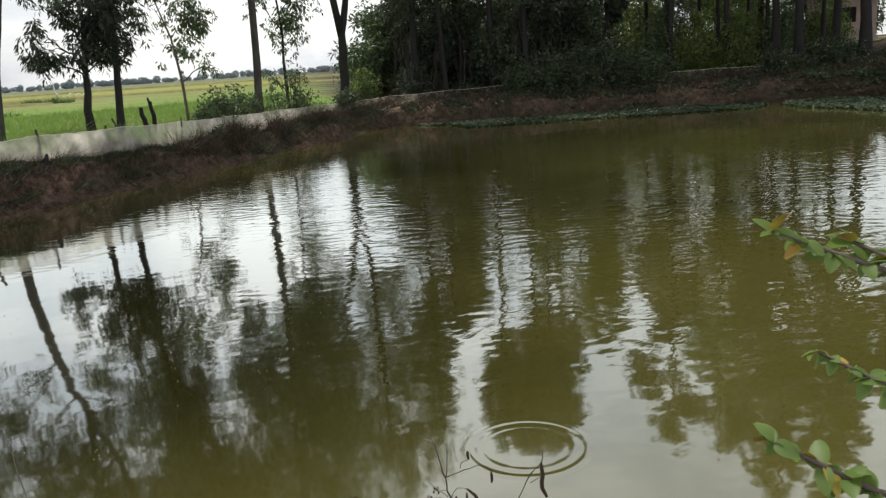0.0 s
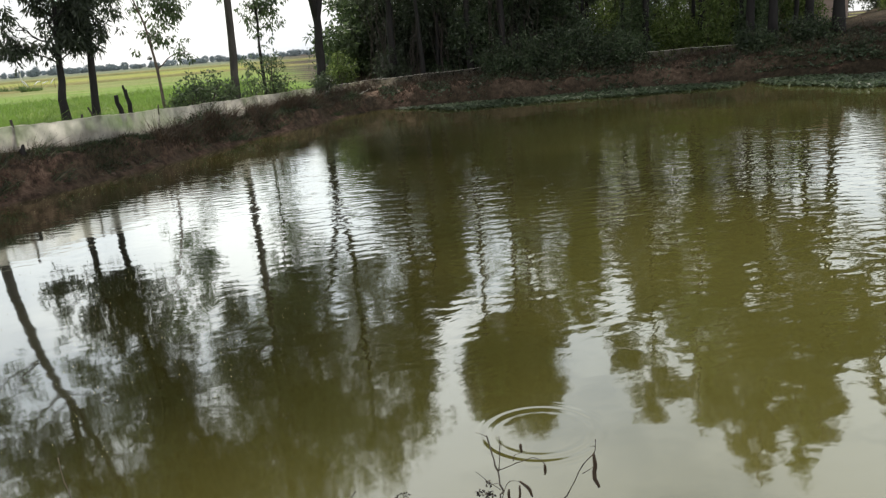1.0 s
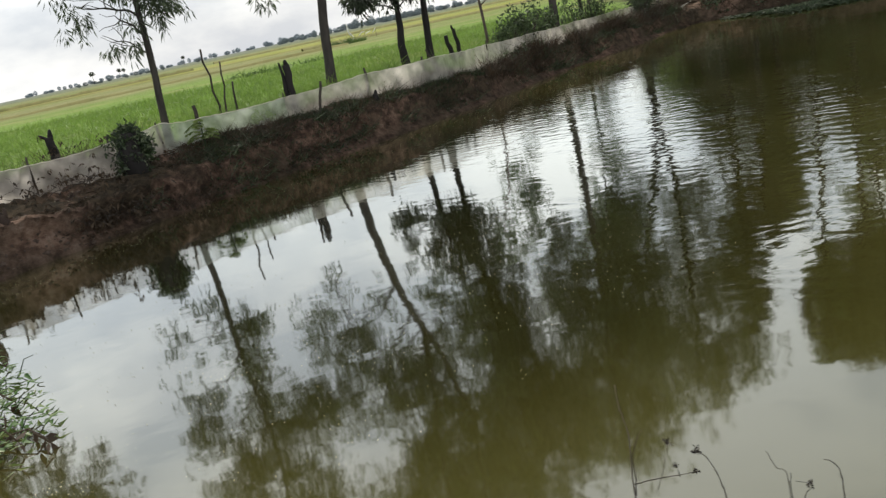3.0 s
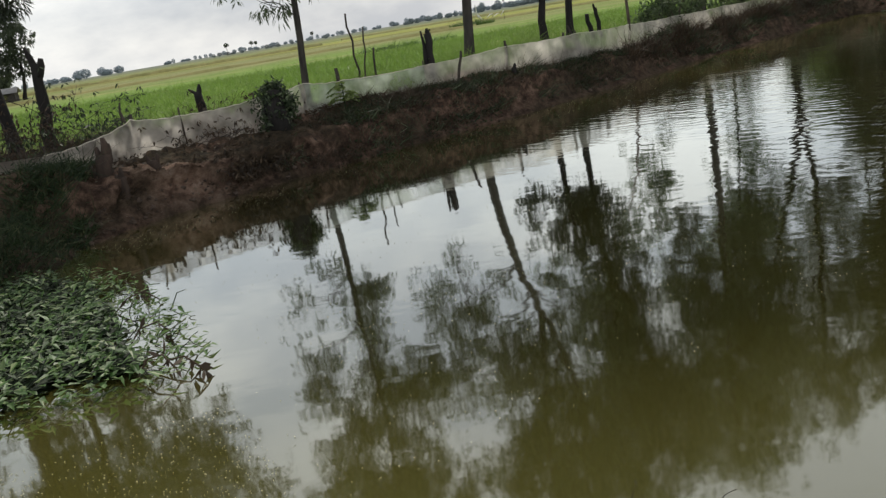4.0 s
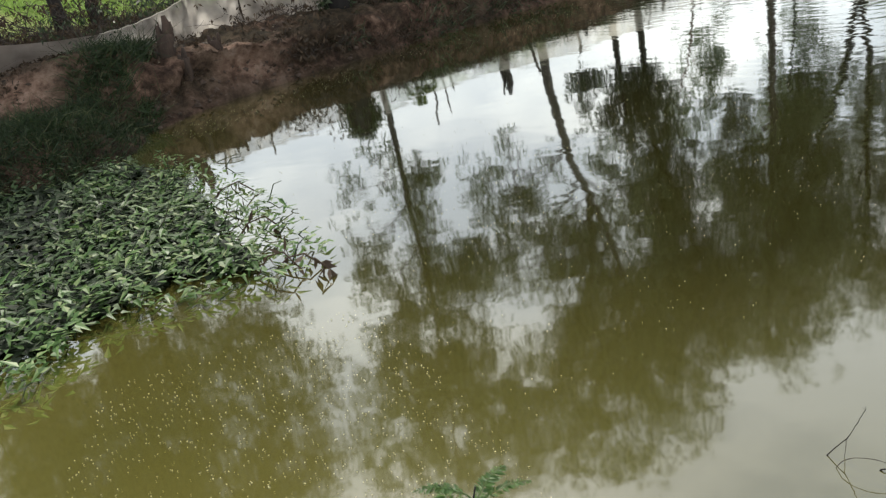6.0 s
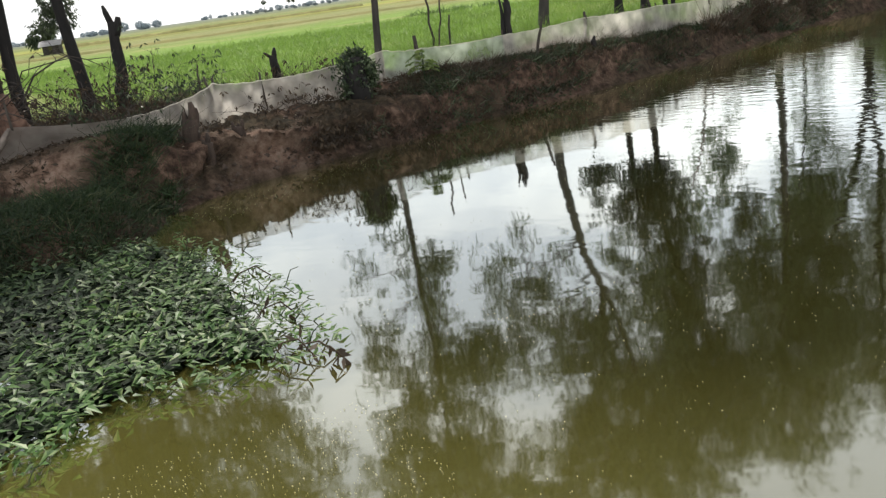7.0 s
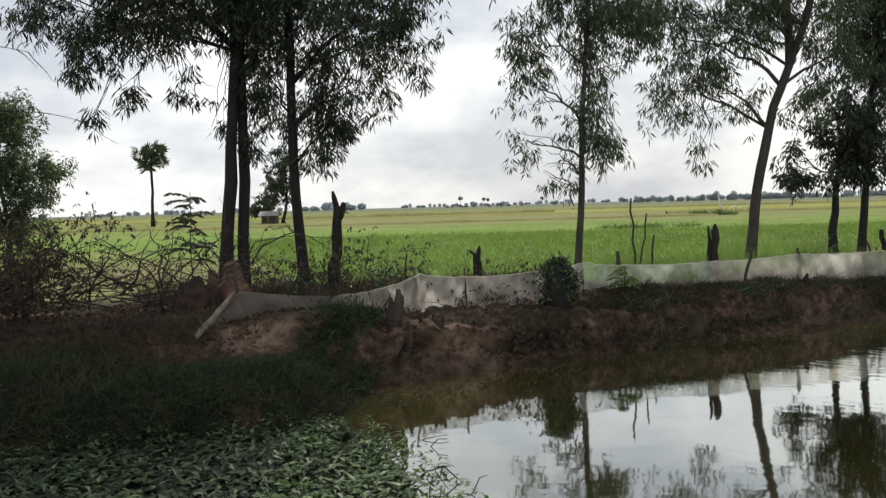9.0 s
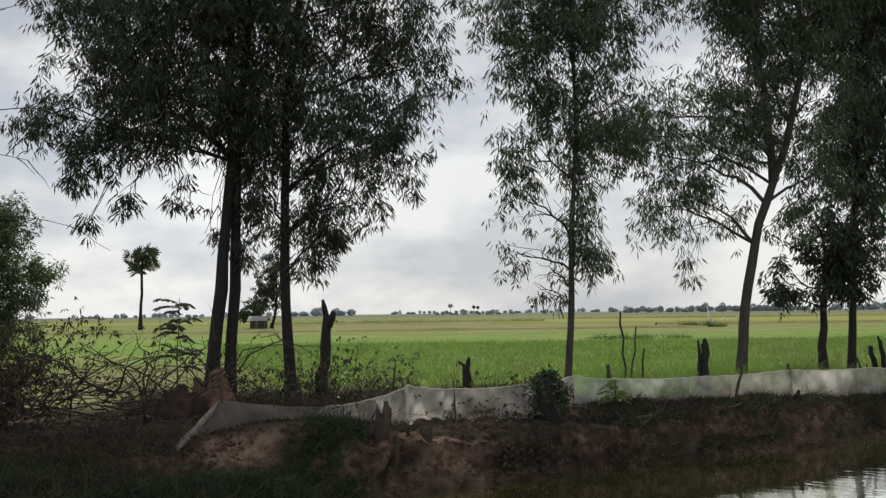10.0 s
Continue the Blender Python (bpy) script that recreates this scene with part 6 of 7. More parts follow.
def hut():
    ob = thing("field_hut", (-22.0, 104.5, 0.55), "small grey plank hut with a pale tin roof", "hut")
    rng = random.Random(151)
    w, d, h = 1.7, 2.0, 1.1
    for k in range(14):
        x0, x1 = -w / 2 + w * k / 14, -w / 2 + w * (k + 1) / 14 - 0.03
        for y in (-d / 2, d / 2):
            if y < 0 and 5 <= k <= 7:
                continue
            v = [(x0, y - 0.03, 0), (x1, y - 0.03, 0), (x1, y + 0.03, 0), (x0, y + 0.03, 0)]
            v += [(a, b, h + rng.uniform(-0.03, 0.03)) for a, b, _ in v]
            attach("plank", mesh_from("plank", v, [(0, 1, 5, 4), (1, 2, 6, 5), (2, 3, 7, 6), (3, 0, 4, 7), (4, 5, 6, 7)], M_PLANK), ob)
    for x in (-w / 2, w / 2):
        v = [(x - 0.04, -d / 2, 0), (x + 0.04, -d / 2, 0), (x + 0.04, d / 2, 0), (x - 0.04, d / 2, 0)]
        v += [(a, b, h) for a, b, _ in v] + [(x - 0.04, 0, h + 0.45), (x + 0.04, 0, h + 0.45)]
        attach("end_wall", mesh_from("end_wall", v, [(0, 1, 5, 4), (2, 3, 7, 6), (1, 2, 6, 5), (3, 0, 4, 7), (4, 5, 9, 8), (6, 7, 8, 9), (5, 6, 9), (7, 4, 8)], M_PLANK), ob)
    for s in (-1, 1):
        v, f = [], []
        for i in range(25):
            x = -w / 2 - 0.4 + (w + 0.8) * i / 24
            dz = 0.03 * (i % 2)
            v += [(x, 0, h + 0.50 + dz), (x, s * (d / 2 + 0.4), h - 0.08 + dz), (x, 0, h + 0.46 + dz), (x, s * (d / 2 + 0.4), h - 0.12 + dz)]
        for i in range(24):
            a = i * 4
            f += [(a, a + 1, a + 5, a + 4), (a + 2, a + 6, a + 7, a + 3)]
        attach("roof_sheet", mesh_from("roof_sheet", v, f, M_ROOF), ob)
    return ob


hut()
tree("tree", "dark leaning tree beside the field hut", (-20.6, 105.5, 0.55), [(0, 0, 0), (0.5, 0, 2), (0.7, 0, 4.5), (0.4, 0, 8)], 0.22,
     [(0.2, 0, 4.4, 1.6), (-0.6, 0, 6.4, 1.8), (0.9, 0, 7.0, 1.7), (-1.0, 0, 4.2, 1.2), (0.2, 0, 9, 1.7), (1.0, 0, 3.2, 0.9), (-0.8, 0, 3.0, 0.9)], 700, 152, leaf=(0.4, 0.16), spread=0.3, leaf_mat=M_LEAF_DARK, bark=M_BARK_DARK)
tree("tree", "round tree behind the field hut", (-24.5, 112.0, 0.55), [(0, 0, 0), (0.1, 0, 1.5), (0.1, 0, 3.5)], 0.18,
     [(0, 0, 2.6, 1.1), (1.0, 0, 2.4, 0.9), (-1.0, 0, 2.1, 0.9), (0, 0, 3.5, 0.8)], 260, 153, leaf=(0.5, 0.22), spread=0.3, leaf_mat=M_LEAF, bark=M_BARK_DARK)


def far_wood(label, spans, seed, mat, size):
    """A broken line of distant trees: clumps of leaf masses of uneven height."""
    rng = np.random.default_rng(seed)
    out = []
    for x0, x1, y, h, gaps in spans:
        n = int((x1 - x0) / (size * 1.1)) + 1
        for i in range(n):
            if rng.uniform() < gaps:
                continue
            cx, cy = x0 + (x1 - x0) * (i + rng.uniform()) / n, y + rng.uniform(-15, 15)
            r = h * rng.uniform(0.35, 0.65)
            hh = h * rng.uniform(0.55, 1.15)
            k = 600
            q = rng.normal(size=(k, 3))
            q *= rng.uniform(0.2, 1.0, (k, 1)) ** 0.4 / np.linalg.norm(q, axis=1, keepdims=True)
            q = q * (r, r * 0.8, hh * 0.45) + (cx, cy, hh * 0.52)
            q[:, 2] = np.abs(q[:, 2])
            out.append(leaves(q, rng.normal(size=(k, 3)), r * 0.22, r * 0.2, rng))
    return tagged(new("far_trees", quads_mesh("far_trees", np.concatenate(out), mat)), label, "trees", kind="stuff")


# the haze over these tree lines is only in their colours
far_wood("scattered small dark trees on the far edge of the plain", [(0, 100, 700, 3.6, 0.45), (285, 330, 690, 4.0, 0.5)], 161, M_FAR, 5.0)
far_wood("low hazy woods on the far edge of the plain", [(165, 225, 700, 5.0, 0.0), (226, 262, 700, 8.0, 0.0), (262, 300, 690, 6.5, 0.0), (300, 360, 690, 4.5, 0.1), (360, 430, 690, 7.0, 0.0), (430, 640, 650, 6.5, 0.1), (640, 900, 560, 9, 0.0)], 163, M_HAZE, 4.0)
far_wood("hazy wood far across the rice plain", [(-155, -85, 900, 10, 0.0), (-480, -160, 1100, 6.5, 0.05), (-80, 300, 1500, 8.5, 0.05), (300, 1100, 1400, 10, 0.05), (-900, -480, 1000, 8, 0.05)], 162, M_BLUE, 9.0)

# low earth ridges between the rice plots
def ridge(x0, x1, y, slope, h, w, seed):
    rng = random.Random(seed)
    verts, faces, n = [], [], 60
    for i in range(n + 1):
        x = x0 + (x1 - x0) * i / n
        yy = y + slope * (x - x0) + rng.uniform(-0.4, 0.4)
        hh = h * rng.uniform(0.7, 1.2)
        for dy, dz in ((-w, -0.05), (-w * 0.4, hh), (w * 0.4, hh), (w, -0.05)):
            verts.append((x, yy + dy, 0.6 + dz))
    for i in range(n):
        for j in range(3):
            a = i * 4 + j
            faces.append((a, a + 4, a + 5, a + 1))
    return tagged(new("field_ridge", mesh_from("field_ridge", verts, faces, M_DRYGRASS, True)), "low dry earth ridge between rice plots", "ridge", "ridges between the rice plots")


M_DRYGRASS = plain_material("dry_ridge", (0.17, 0.17, 0.05), (0.30, 0.27, 0.10), 0.6, 0.95)
ridge(-120, 26, 78, 0.0, 0.22, 0.5, 171)
ridge(-30, 20, 148, 0.0, 0.45, 0.8, 172)
ridge(26, 300, 96, -0.10, 0.25, 0.6, 173)
ridge(30, 420, 190, -0.12, 0.4, 0.9, 174)
blades("weed_patch", "darker clump of weeds in the rice", "weeds", [(10.0, 46.5), (14.0, 46.8), (15.5, 49.0), (12.0, 50.5), (9.0, 49.0)], 1500, 175, 0.30, 0.03, M_WEED, 0.5, 1.0)
blades("weed_patch", "darker round clump of weeds in the rice", "weeds", [(23.5, 79.0), (27.5, 78.0), (29.0, 81.0), (25.5, 83.0)], 1500, 176, 0.45, 0.05, M_WEED, 0.5, 1.0)


# ---- the house on the knoll ----
def house(place, turn, w, d, h, label, window):
    ob = thing("house", place, label, "house")
    ob.rotation_euler = (0, 0, turn)
    wx, wz, ww, wh = window
    t = 0.15
    xs, zs = [-w / 2, wx - ww / 2, wx + ww / 2, w / 2], [0, wz - wh / 2, wz + wh / 2, h]
    verts = [(x, y, z) for y in (0, t) for z in zs for x in xs]
    faces = []
    for i in range(3):
        for j in range(3):
            if (i, j) != (1, 1):
                o = j * 4 + i
                faces += [(o, o + 1, o + 5, o + 4), (o + 20, o + 21, o + 17, o + 16)]
    ring = [(0, 1), (1, 2), (2, 3), (3, 7), (7, 11), (11, 15), (15, 14), (14, 13), (13, 12), (12, 8), (8, 4), (4, 0), (6, 5), (10, 6), (9, 10), (5, 9)]
    faces += [(p + 16, q + 16, q, p) for p, q in ring]
    attach("wall", mesh_from("wall", verts, faces, M_PLASTER), ob)
    for x in (-w / 2, w / 2 - t):
        v = [(x, t, 0), (x + t, t, 0), (x + t, d, 0), (x, d, 0), (x, t, h), (x + t, t, h), (x + t, d, h), (x, d, h)]
        attach("wall", mesh_from("wall", v, [(0, 1, 5, 4), (1, 2, 6, 5), (2, 3, 7, 6), (3, 0, 4, 7), (4, 5, 6, 7)], M_PLASTER), ob)
    v = [(-w / 2, d, 0), (w / 2, d, 0), (w / 2, d + t, 0), (-w / 2, d + t, 0)]
    v += [(a, b, h) for a, b, _ in v]
    attach("wall", mesh_from("wall", v, [(0, 1, 5, 4), (1, 2, 6, 5), (2, 3, 7, 6), (3, 0, 4, 7), (4, 5, 6, 7)], M_PLASTER), ob)
    for s in (-1, 1):
        e = s * (w / 2 + 0.4)
        v = [(0, -0.5, h + 0.6), (e, -0.5, h - 0.08), (e, d + 0.5, h - 0.08), (0, d + 0.5, h + 0.6)]
        v += [(a, b, c + 0.06) for a, b, c in v]
        attach("roof", mesh_from("roof", v, [(0, 1, 2, 3), (4, 7, 6, 5), (0, 4, 5, 1), (1, 5, 6, 2), (2, 6, 7, 3), (3, 7, 4, 0)], M_ROOF), ob)
    g = [(-w / 2, 0, h), (w / 2, 0, h), (0, 0, h + 0.55), (-w / 2, t, h), (w / 2, t, h), (0, t, h + 0.55)]
    attach("gable", mesh_from("gable", g, [(0, 1, 2), (5, 4, 3), (0, 2, 5, 3), (1, 4, 5, 2)], M_PLASTER), ob)
    win = attach("window", mesh_from("window", [(wx - ww / 2, t - 0.02, wz - wh / 2), (wx + ww / 2, t - 0.02, wz - wh / 2), (wx + ww / 2, t - 0.02, wz + wh / 2), (wx - ww / 2, t - 0.02, wz + wh / 2)], [(0, 1, 2, 3)], M_DARK), ob, "dark shuttered window")
    for k in range(4):
        x = wx - ww / 2 + ww * k / 3
        attach("window_bar", mesh_from("window_bar", *tube_data([(x, 0.05, wz - wh / 2), (x, 0.05, wz + wh / 2)], [0.025, 0.025], 6), M_PLANK), win)
    return ob


house((37.3, 13.5, gz(37.3, 13.5) - 0.15), radians(-68), 2.6, 4.0, 2.2, "small pink plastered house with a grey roof", (0.2, 1.5, 0.7, 0.6))
house((44.6, 10.4, gz(44.6, 10.4) - 0.15), radians(-72), 4.6, 4.0, 2.4, "second house with ochre plaster beyond the knoll", (-0.6, 1.0, 0.8, 0.6))

for k, (x, y, h, w) in enumerate([(40.4, 11.4, 0.5, 0.7), (40.8, 10.2, 0.55, 0.7), (41.2, 9.0, 0.5, 0.7), (38.6, 10.6, 0.35, 0.5)]):
    shrub("bush", "low sunlit hedge bush on the knoll", (x, y, gz(x, y)), [(0, 0, h * 0.4, w * 0.8), (0.5, 0.3, h * 0.5, w * 0.6), (-0.4, -0.3, h * 0.4, w * 0.6)], 420, 640 + k, (0.12, 0.05), M_LEAF_GREEN, 6, 0.08, 0.4, group=G3)

# white plastic strips on sticks in the rice
def scare_strip(place, parts):
    ob = thing("scare_strip", place, "white plastic strips hung on sticks to scare birds", "strip")
    rng = random.Random(7)
    for pts, r in parts:
        attach("strip", mesh_from("strip", *tube_data(bent(pts[0], pts[1], rng, 4, 0.06, 0.06), [r, r * 0.9, r, r * 0.8, r * 0.5], 5, 0.2, rng), M_STRIP, True), ob)
    for x in (0.0, 1.6, 2.9):
        attach("stick", mesh_from("stick", *tube_data([(x, 0.05, -0.1), (x, 0.05, 0.9)], [0.02, 0.015], 5), M_TWIG, True), ob)
    return ob


M_STRIP = plain_material("white_plastic", (0.7, 0.7, 0.68), (0.85, 0.85, 0.82), 4.0, 0.5, 0.1)
scare_strip((29.0, 86.0, 0.6), [(((-0.25, 0, 2.0), (0.05, 0, 0.5)), 0.07), (((0.0, 0, 0.9), (0.4, 0, 0.15)), 0.06), (((0.9, 0, 0.5), (1.6, 0, 0.8)), 0.05), (((1.7, 0, 0.5), (2.3, 0, 0.7)), 0.045), (((2.5, 0, 0.5), (2.9, 0, 0.9)), 0.05)])

# ---- plants of the near bank, close to the camera ----
def dead_weed(place, label, stems, seed, pods=(), heads=(), twigs=2, name="dry_plant", group="dry plants of the near bank"):
    """A dead weed: knotty stems through the given points, short side twigs, hanging pods and tufts of curled dark leaves."""
    rng, nrng = random.Random(seed), np.random.default_rng(seed)
    ob = thing(name, place, label, "plant", group)
    for pts, r, mat in stems:
        path = along(pts)
        n = len(path)
        path = [q + Vector((rng.gauss(0, 1), rng.gauss(0, 1), rng.gauss(0, 1))) * r * 0.35 for q in path]
        swell = [r * (1 - 0.5 * i / n) * (1.22 if i % 4 == 0 else rng.uniform(0.86, 1.0)) for i in range(n)]
        tubes = [tube_data(path, swell, 6, 0.12, rng)]
        for _ in range(twigs):
            i = rng.randint(n // 2, n - 1)
            e = path[i] + Vector((rng.gauss(0, 1), rng.gauss(0, 1), rng.gauss(0.2, 0.7))).normalized() * rng.uniform(4, 12) * r
            tubes.append(tube_data(bent(path[i], e, rng, 4, rng.uniform(0.05, 0.2), 0.05), [r * 0.35, r * 0.32, r * 0.28, r * 0.22, r * 0.14], 4, caps=False))
        attach("stem", mesh_from("stem", *merged(tubes), mat, True), ob)
    for pts, r in pods:
        path = along(pts, 5)
        n = len(path)
        attach("pod", mesh_from("pod", *tube_data(path, [r * (0.25 + 0.85 * math.sin(math.pi * (0.12 + 0.8 * i / n)) ** 0.7) for i in range(n)], 7, 0.15, rng), M_LEAF_DRY, True), ob)
    for centre, spread, count, size in heads:
        c = np.array(centre) + nrng.normal(size=(count, 3)) * spread
        tufts = np.repeat(c, 6, 0) + nrng.normal(size=(count * 6, 3)) * size * 0.28
        attach("curled_leaf_tuft", quads_mesh("curled_leaf_tuft", leaves(tufts, nrng.normal(size=tufts.shape) * 0.8 - (0, 0, 0.5), size, size * 0.62, nrng, 0.8), M_HUSK), ob, kind="stuff")
    return ob


M_HUSK = leaf_material("dark_husk", (0.010, 0.008, 0.007), (0.045, 0.034, 0.026), through=0.1, rough=0.8)
M_STALK = bark_material("pale_dry_stalk", (0.10, 0.085, 0.068), (0.27, 0.235, 0.19), 30.0)

dead_weed((2.884, 0.029, 0.0), "tall dry weed with dark seed heads by the water", [
    ([(0.03, -0.04, -0.2), (0.01, -0.02, 0.4), (0.0, 0.0, 0.888), (0.005, -0.006, 0.956), (-0.002, 0.003, 1.025), (-0.011, 0.014, 1.093), (-0.014, 0.018, 1.106)], 0.0032, M_STALK),
    ([(0.002, -0.003, 1.013), (0.006, -0.007, 1.075), (0.006, -0.007, 1.103)], 0.0014, M_TWIG),
    ([(0.001, -0.001, 1.013), (0.029, -0.037, 1.033), (0.054, -0.071, 1.048), (0.068, -0.09, 1.031), (0.068, -0.09, 1.006)], 0.0012, M_TWIG),
    ([(0.024, -0.031, 1.039), (0.026, -0.033, 1.052), (0.037, -0.048, 1.062)], 0.0010, M_TWIG),
    ([(0.004, -0.005, 0.937), (0.015, -0.019, 0.982), (0.032, -0.04, 0.984)], 0.0010, M_TWIG),
    ([(0.003, -0.004, 0.962), (-0.012, 0.015, 0.98), (-0.034, 0.041, 1.011)], 0.0010, M_TWIG)], 181,
    pods=[([(0.037, -0.048, 1.062), (0.036, -0.046, 1.073), (0.036, -0.046, 1.083)], 0.0035), ([(0.068, -0.09, 1.03), (0.070, -0.09, 1.018), (0.068, -0.09, 1.004)], 0.0032),
          ([(0.032, -0.04, 0.984), (0.044, -0.057, 0.966), (0.049, -0.063, 0.944)], 0.0035), ([(0.015, -0.019, 0.963), (0.015, -0.018, 0.944), (0.018, -0.023, 0.922)], 0.0035), ([(0.031, -0.04, 0.974), (0.031, -0.04, 0.952), (0.029, -0.037, 0.932)], 0.0028)],
    heads=[((-0.018, 0.022, 0.955), 0.014, 12, 0.009)])
dead_weed((3.019, -0.071, 0.0), "single dry stalk with a hooked dark pod", [
    ([(-0.06, 0.1, -0.2), (-0.04, 0.06, 0.5), (-0.02, 0.029, 0.865), (0.0, 0.0, 0.92), (0.022, -0.033, 1.004), (0.036, -0.057, 1.037), (0.039, -0.061, 1.074)], 0.0020, M_TWIG),
    ([(0.021, -0.033, 0.982), (0.036, -0.057, 1.003)], 0.0010, M_TWIG)], 182, pods=[([(0.036, -0.057, 1.037), (0.038, -0.059, 1.007), (0.036, -0.057, 0.975), (0.042, -0.066, 0.948)], 0.0048)])
dead_weed((2.728, 0.198, 0.0), "bent dry stem ending in a tuft of shrivelled leaves", [
    ([(-0.16, 0.13, -0.2), (-0.14, 0.12, 0.6), (-0.116, 0.1, 0.896), (-0.104, 0.09, 0.945), (-0.088, 0.077, 0.982)], 0.0024, M_TWIG),
    ([(-0.11, 0.095, 0.92), (-0.064, 0.058, 0.934), (-0.029, 0.027, 0.931), (0.0, 0.0, 0.926)], 0.0014, M_STALK)], 183, heads=[((-0.005, 0.005, 0.928), 0.013, 12, 0.010)])
dead_weed((0.982, 0.695, 0.0), "dark forked dead stem of the near bank", [
    ([(-0.02, 0.01, 0.2), (-0.01, 0.0, 0.6), (0.0, 0.0, 0.869), (0.012, -0.006, 0.934), (0.042, -0.021, 1.004), (0.066, -0.034, 1.043), (0.082, -0.043, 1.062)], 0.0050, M_BARK_DARK),
    ([(0.082, -0.043, 1.062), (0.095, -0.05, 1.078), (0.105, -0.056, 1.094)], 0.0018, M_BARK_DARK),
    ([(0.010, -0.005, 0.915), (0.059, -0.03, 0.981), (0.099, -0.053, 1.035)], 0.0026, M_TWIG),
    ([(0.082, -0.043, 1.062), (0.071, -0.036, 1.072), (0.058, -0.029, 1.091)], 0.0014, M_BARK_DARK),
    ([(0.082, -0.043, 1.062), (0.093, -0.049, 1.052), (0.103, -0.055, 1.04)], 0.0014, M_TWIG),
    ([(0.0, 0.0, 0.85), (0.001, 0.0, 0.909), (0.004, -0.002, 0.971), (0.001, 0.0, 1.027), (-0.011, 0.005, 1.07)], 0.0020, M_TWIG)], 184)
dead_weed((0.955, 0.707, 0.0), "bundle of thin dark dead shoots", [
    ([(-0.025 + 0.010 * k, 0.011 - 0.004 * k, 0.2), (-0.028 + 0.010 * k, 0.012 - 0.004 * k, 0.70), (-0.024 + 0.010 * k, 0.010 - 0.004 * k, 0.86), (-0.012 + 0.008 * k, 0.004 - 0.004 * k, 0.955 - 0.012 * (k % 3))], 0.0026 if k % 2 else 0.0018, M_BARK_DARK) for k in range(7)], 185,
    heads=[((0.012, -0.004, 0.93), 0.012, 8, 0.012)], twigs=4)
dead_weed((1.13, 0.68, 0.0), "pale curved stalk of a dead weed", [
    ([(-0.02, 0.0, 0.1), (-0.02, 0.0, 0.6), (-0.004, 0.002, 0.818), (0.004, -0.003, 0.855), (0.005, -0.004, 0.924), (-0.001, 0.0, 0.956), (-0.008, 0.004, 0.963)], 0.0022, M_STALK)], 186, twigs=0)
long_stalk = [
    ([(-0.32, -0.30, -0.45), (-0.20, -0.16, -0.08), (0.0, 0.0, 0.0), (0.184, 0.117, -0.103), (0.333, 0.193, -0.15), (0.438, 0.238, -0.157), (0.456, 0.249, -0.134), (0.475, 0.272, -0.065), (0.496, 0.255, -0.004)], 0.0045, M_STALK),
    ([(0.496, 0.255, -0.004), (0.54, 0.251, -0.024), (0.577, 0.224, -0.025), (0.602, 0.201, -0.069)], 0.0022, M_BARK_DARK),
    ([(0.585, 0.232, -0.025), (0.602, 0.229, 0.012), (0.613, 0.218, 0.057), (0.641, 0.192, 0.087)], 0.0020, M_TWIG)]
low_shoots = [
    ([(0.48, 0.268, -0.11), (0.527, 0.228, -0.031), (0.552, 0.207, -0.006)], 0.0024, M_TWIG),
    ([(0.46, 0.25, -0.095), (0.502, 0.25, -0.088), (0.553, 0.206, -0.098), (0.621, 0.142, -0.147), (0.534, 0.223, -0.212), (0.48, 0.268, -0.23)], 0.0018, M_BARK_DARK),
    ([(-0.05, -0.10, -0.05), (0.086, 0.003, -0.038), (0.346, 0.183, -0.171), (0.438, 0.238, -0.194)], 0.0022, M_TWIG),
    ([(0.0, -0.05, -0.03), (0.14, 0.025, -0.078), (0.323, 0.138, -0.188), (0.417, 0.19, -0.209), (0.443, 0.233, -0.212)], 0.0026, M_BARK_DARK)]
dead_weed((1.438, 1.127, 0.357), "dead weed leaning far out over the water with curled leaves", long_stalk + low_shoots, 187,
    pods=[([(0.47, 0.26, -0.09), (0.472, 0.262, -0.11), (0.47, 0.262, -0.13)], 0.006)],
    heads=[((0.585, 0.222, -0.03), 0.008, 6, 0.020), ((0.605, 0.205, -0.055), 0.008, 4, 0.018), ((0.57, 0.19, -0.11), 0.022, 7, 0.017), ((0.60, 0.16, -0.15), 0.02, 5, 0.018), ((0.37, 0.20, -0.18), 0.007, 5, 0.018), ((0.45, 0.26, -0.10), 0.006, 3, 0.016)])
dead_weed((2.122, 0.682, 0.0), "pale dry stalk with thin budded side shoots", [
    ([(0.03, -0.02, -0.15), (0.01, -0.01, 0.45), (0.0, 0.0, 0.869), (0.002, -0.001, 0.932), (0.005, -0.003, 1.029), (-0.005, 0.003, 1.095), (-0.007, 0.004, 1.158)], 0.0022, M_STALK),
    ([(0.002, -0.001, 0.86), (0.007, -0.004, 0.905), (0.006, -0.004, 0.964), (0.021, -0.013, 1.014), (0.032, -0.02, 1.032)], 0.0017, M_TWIG),
    ([(0.046, -0.03, 0.87), (0.055, -0.036, 0.898), (0.067, -0.043, 0.943), (0.079, -0.052, 0.994)], 0.0010, M_TWIG),
    ([(0.0, 0.0, 0.89), (0.046, -0.03, 0.9), (0.088, -0.058, 0.905), (0.122, -0.083, 0.913)], 0.0015, M_TWIG),
    ([(0.092, -0.061, 0.901), (0.09, -0.06, 0.915), (0.088, -0.058, 0.931)], 0.0012, M_BARK_DARK)], 192, twigs=1,
    heads=[((0.079, -0.052, 0.997), 0.003, 3, 0.008), ((0.088, -0.058, 0.931), 0.002, 3, 0.007), ((0.122, -0.083, 0.913), 0.003, 3, 0.008)])
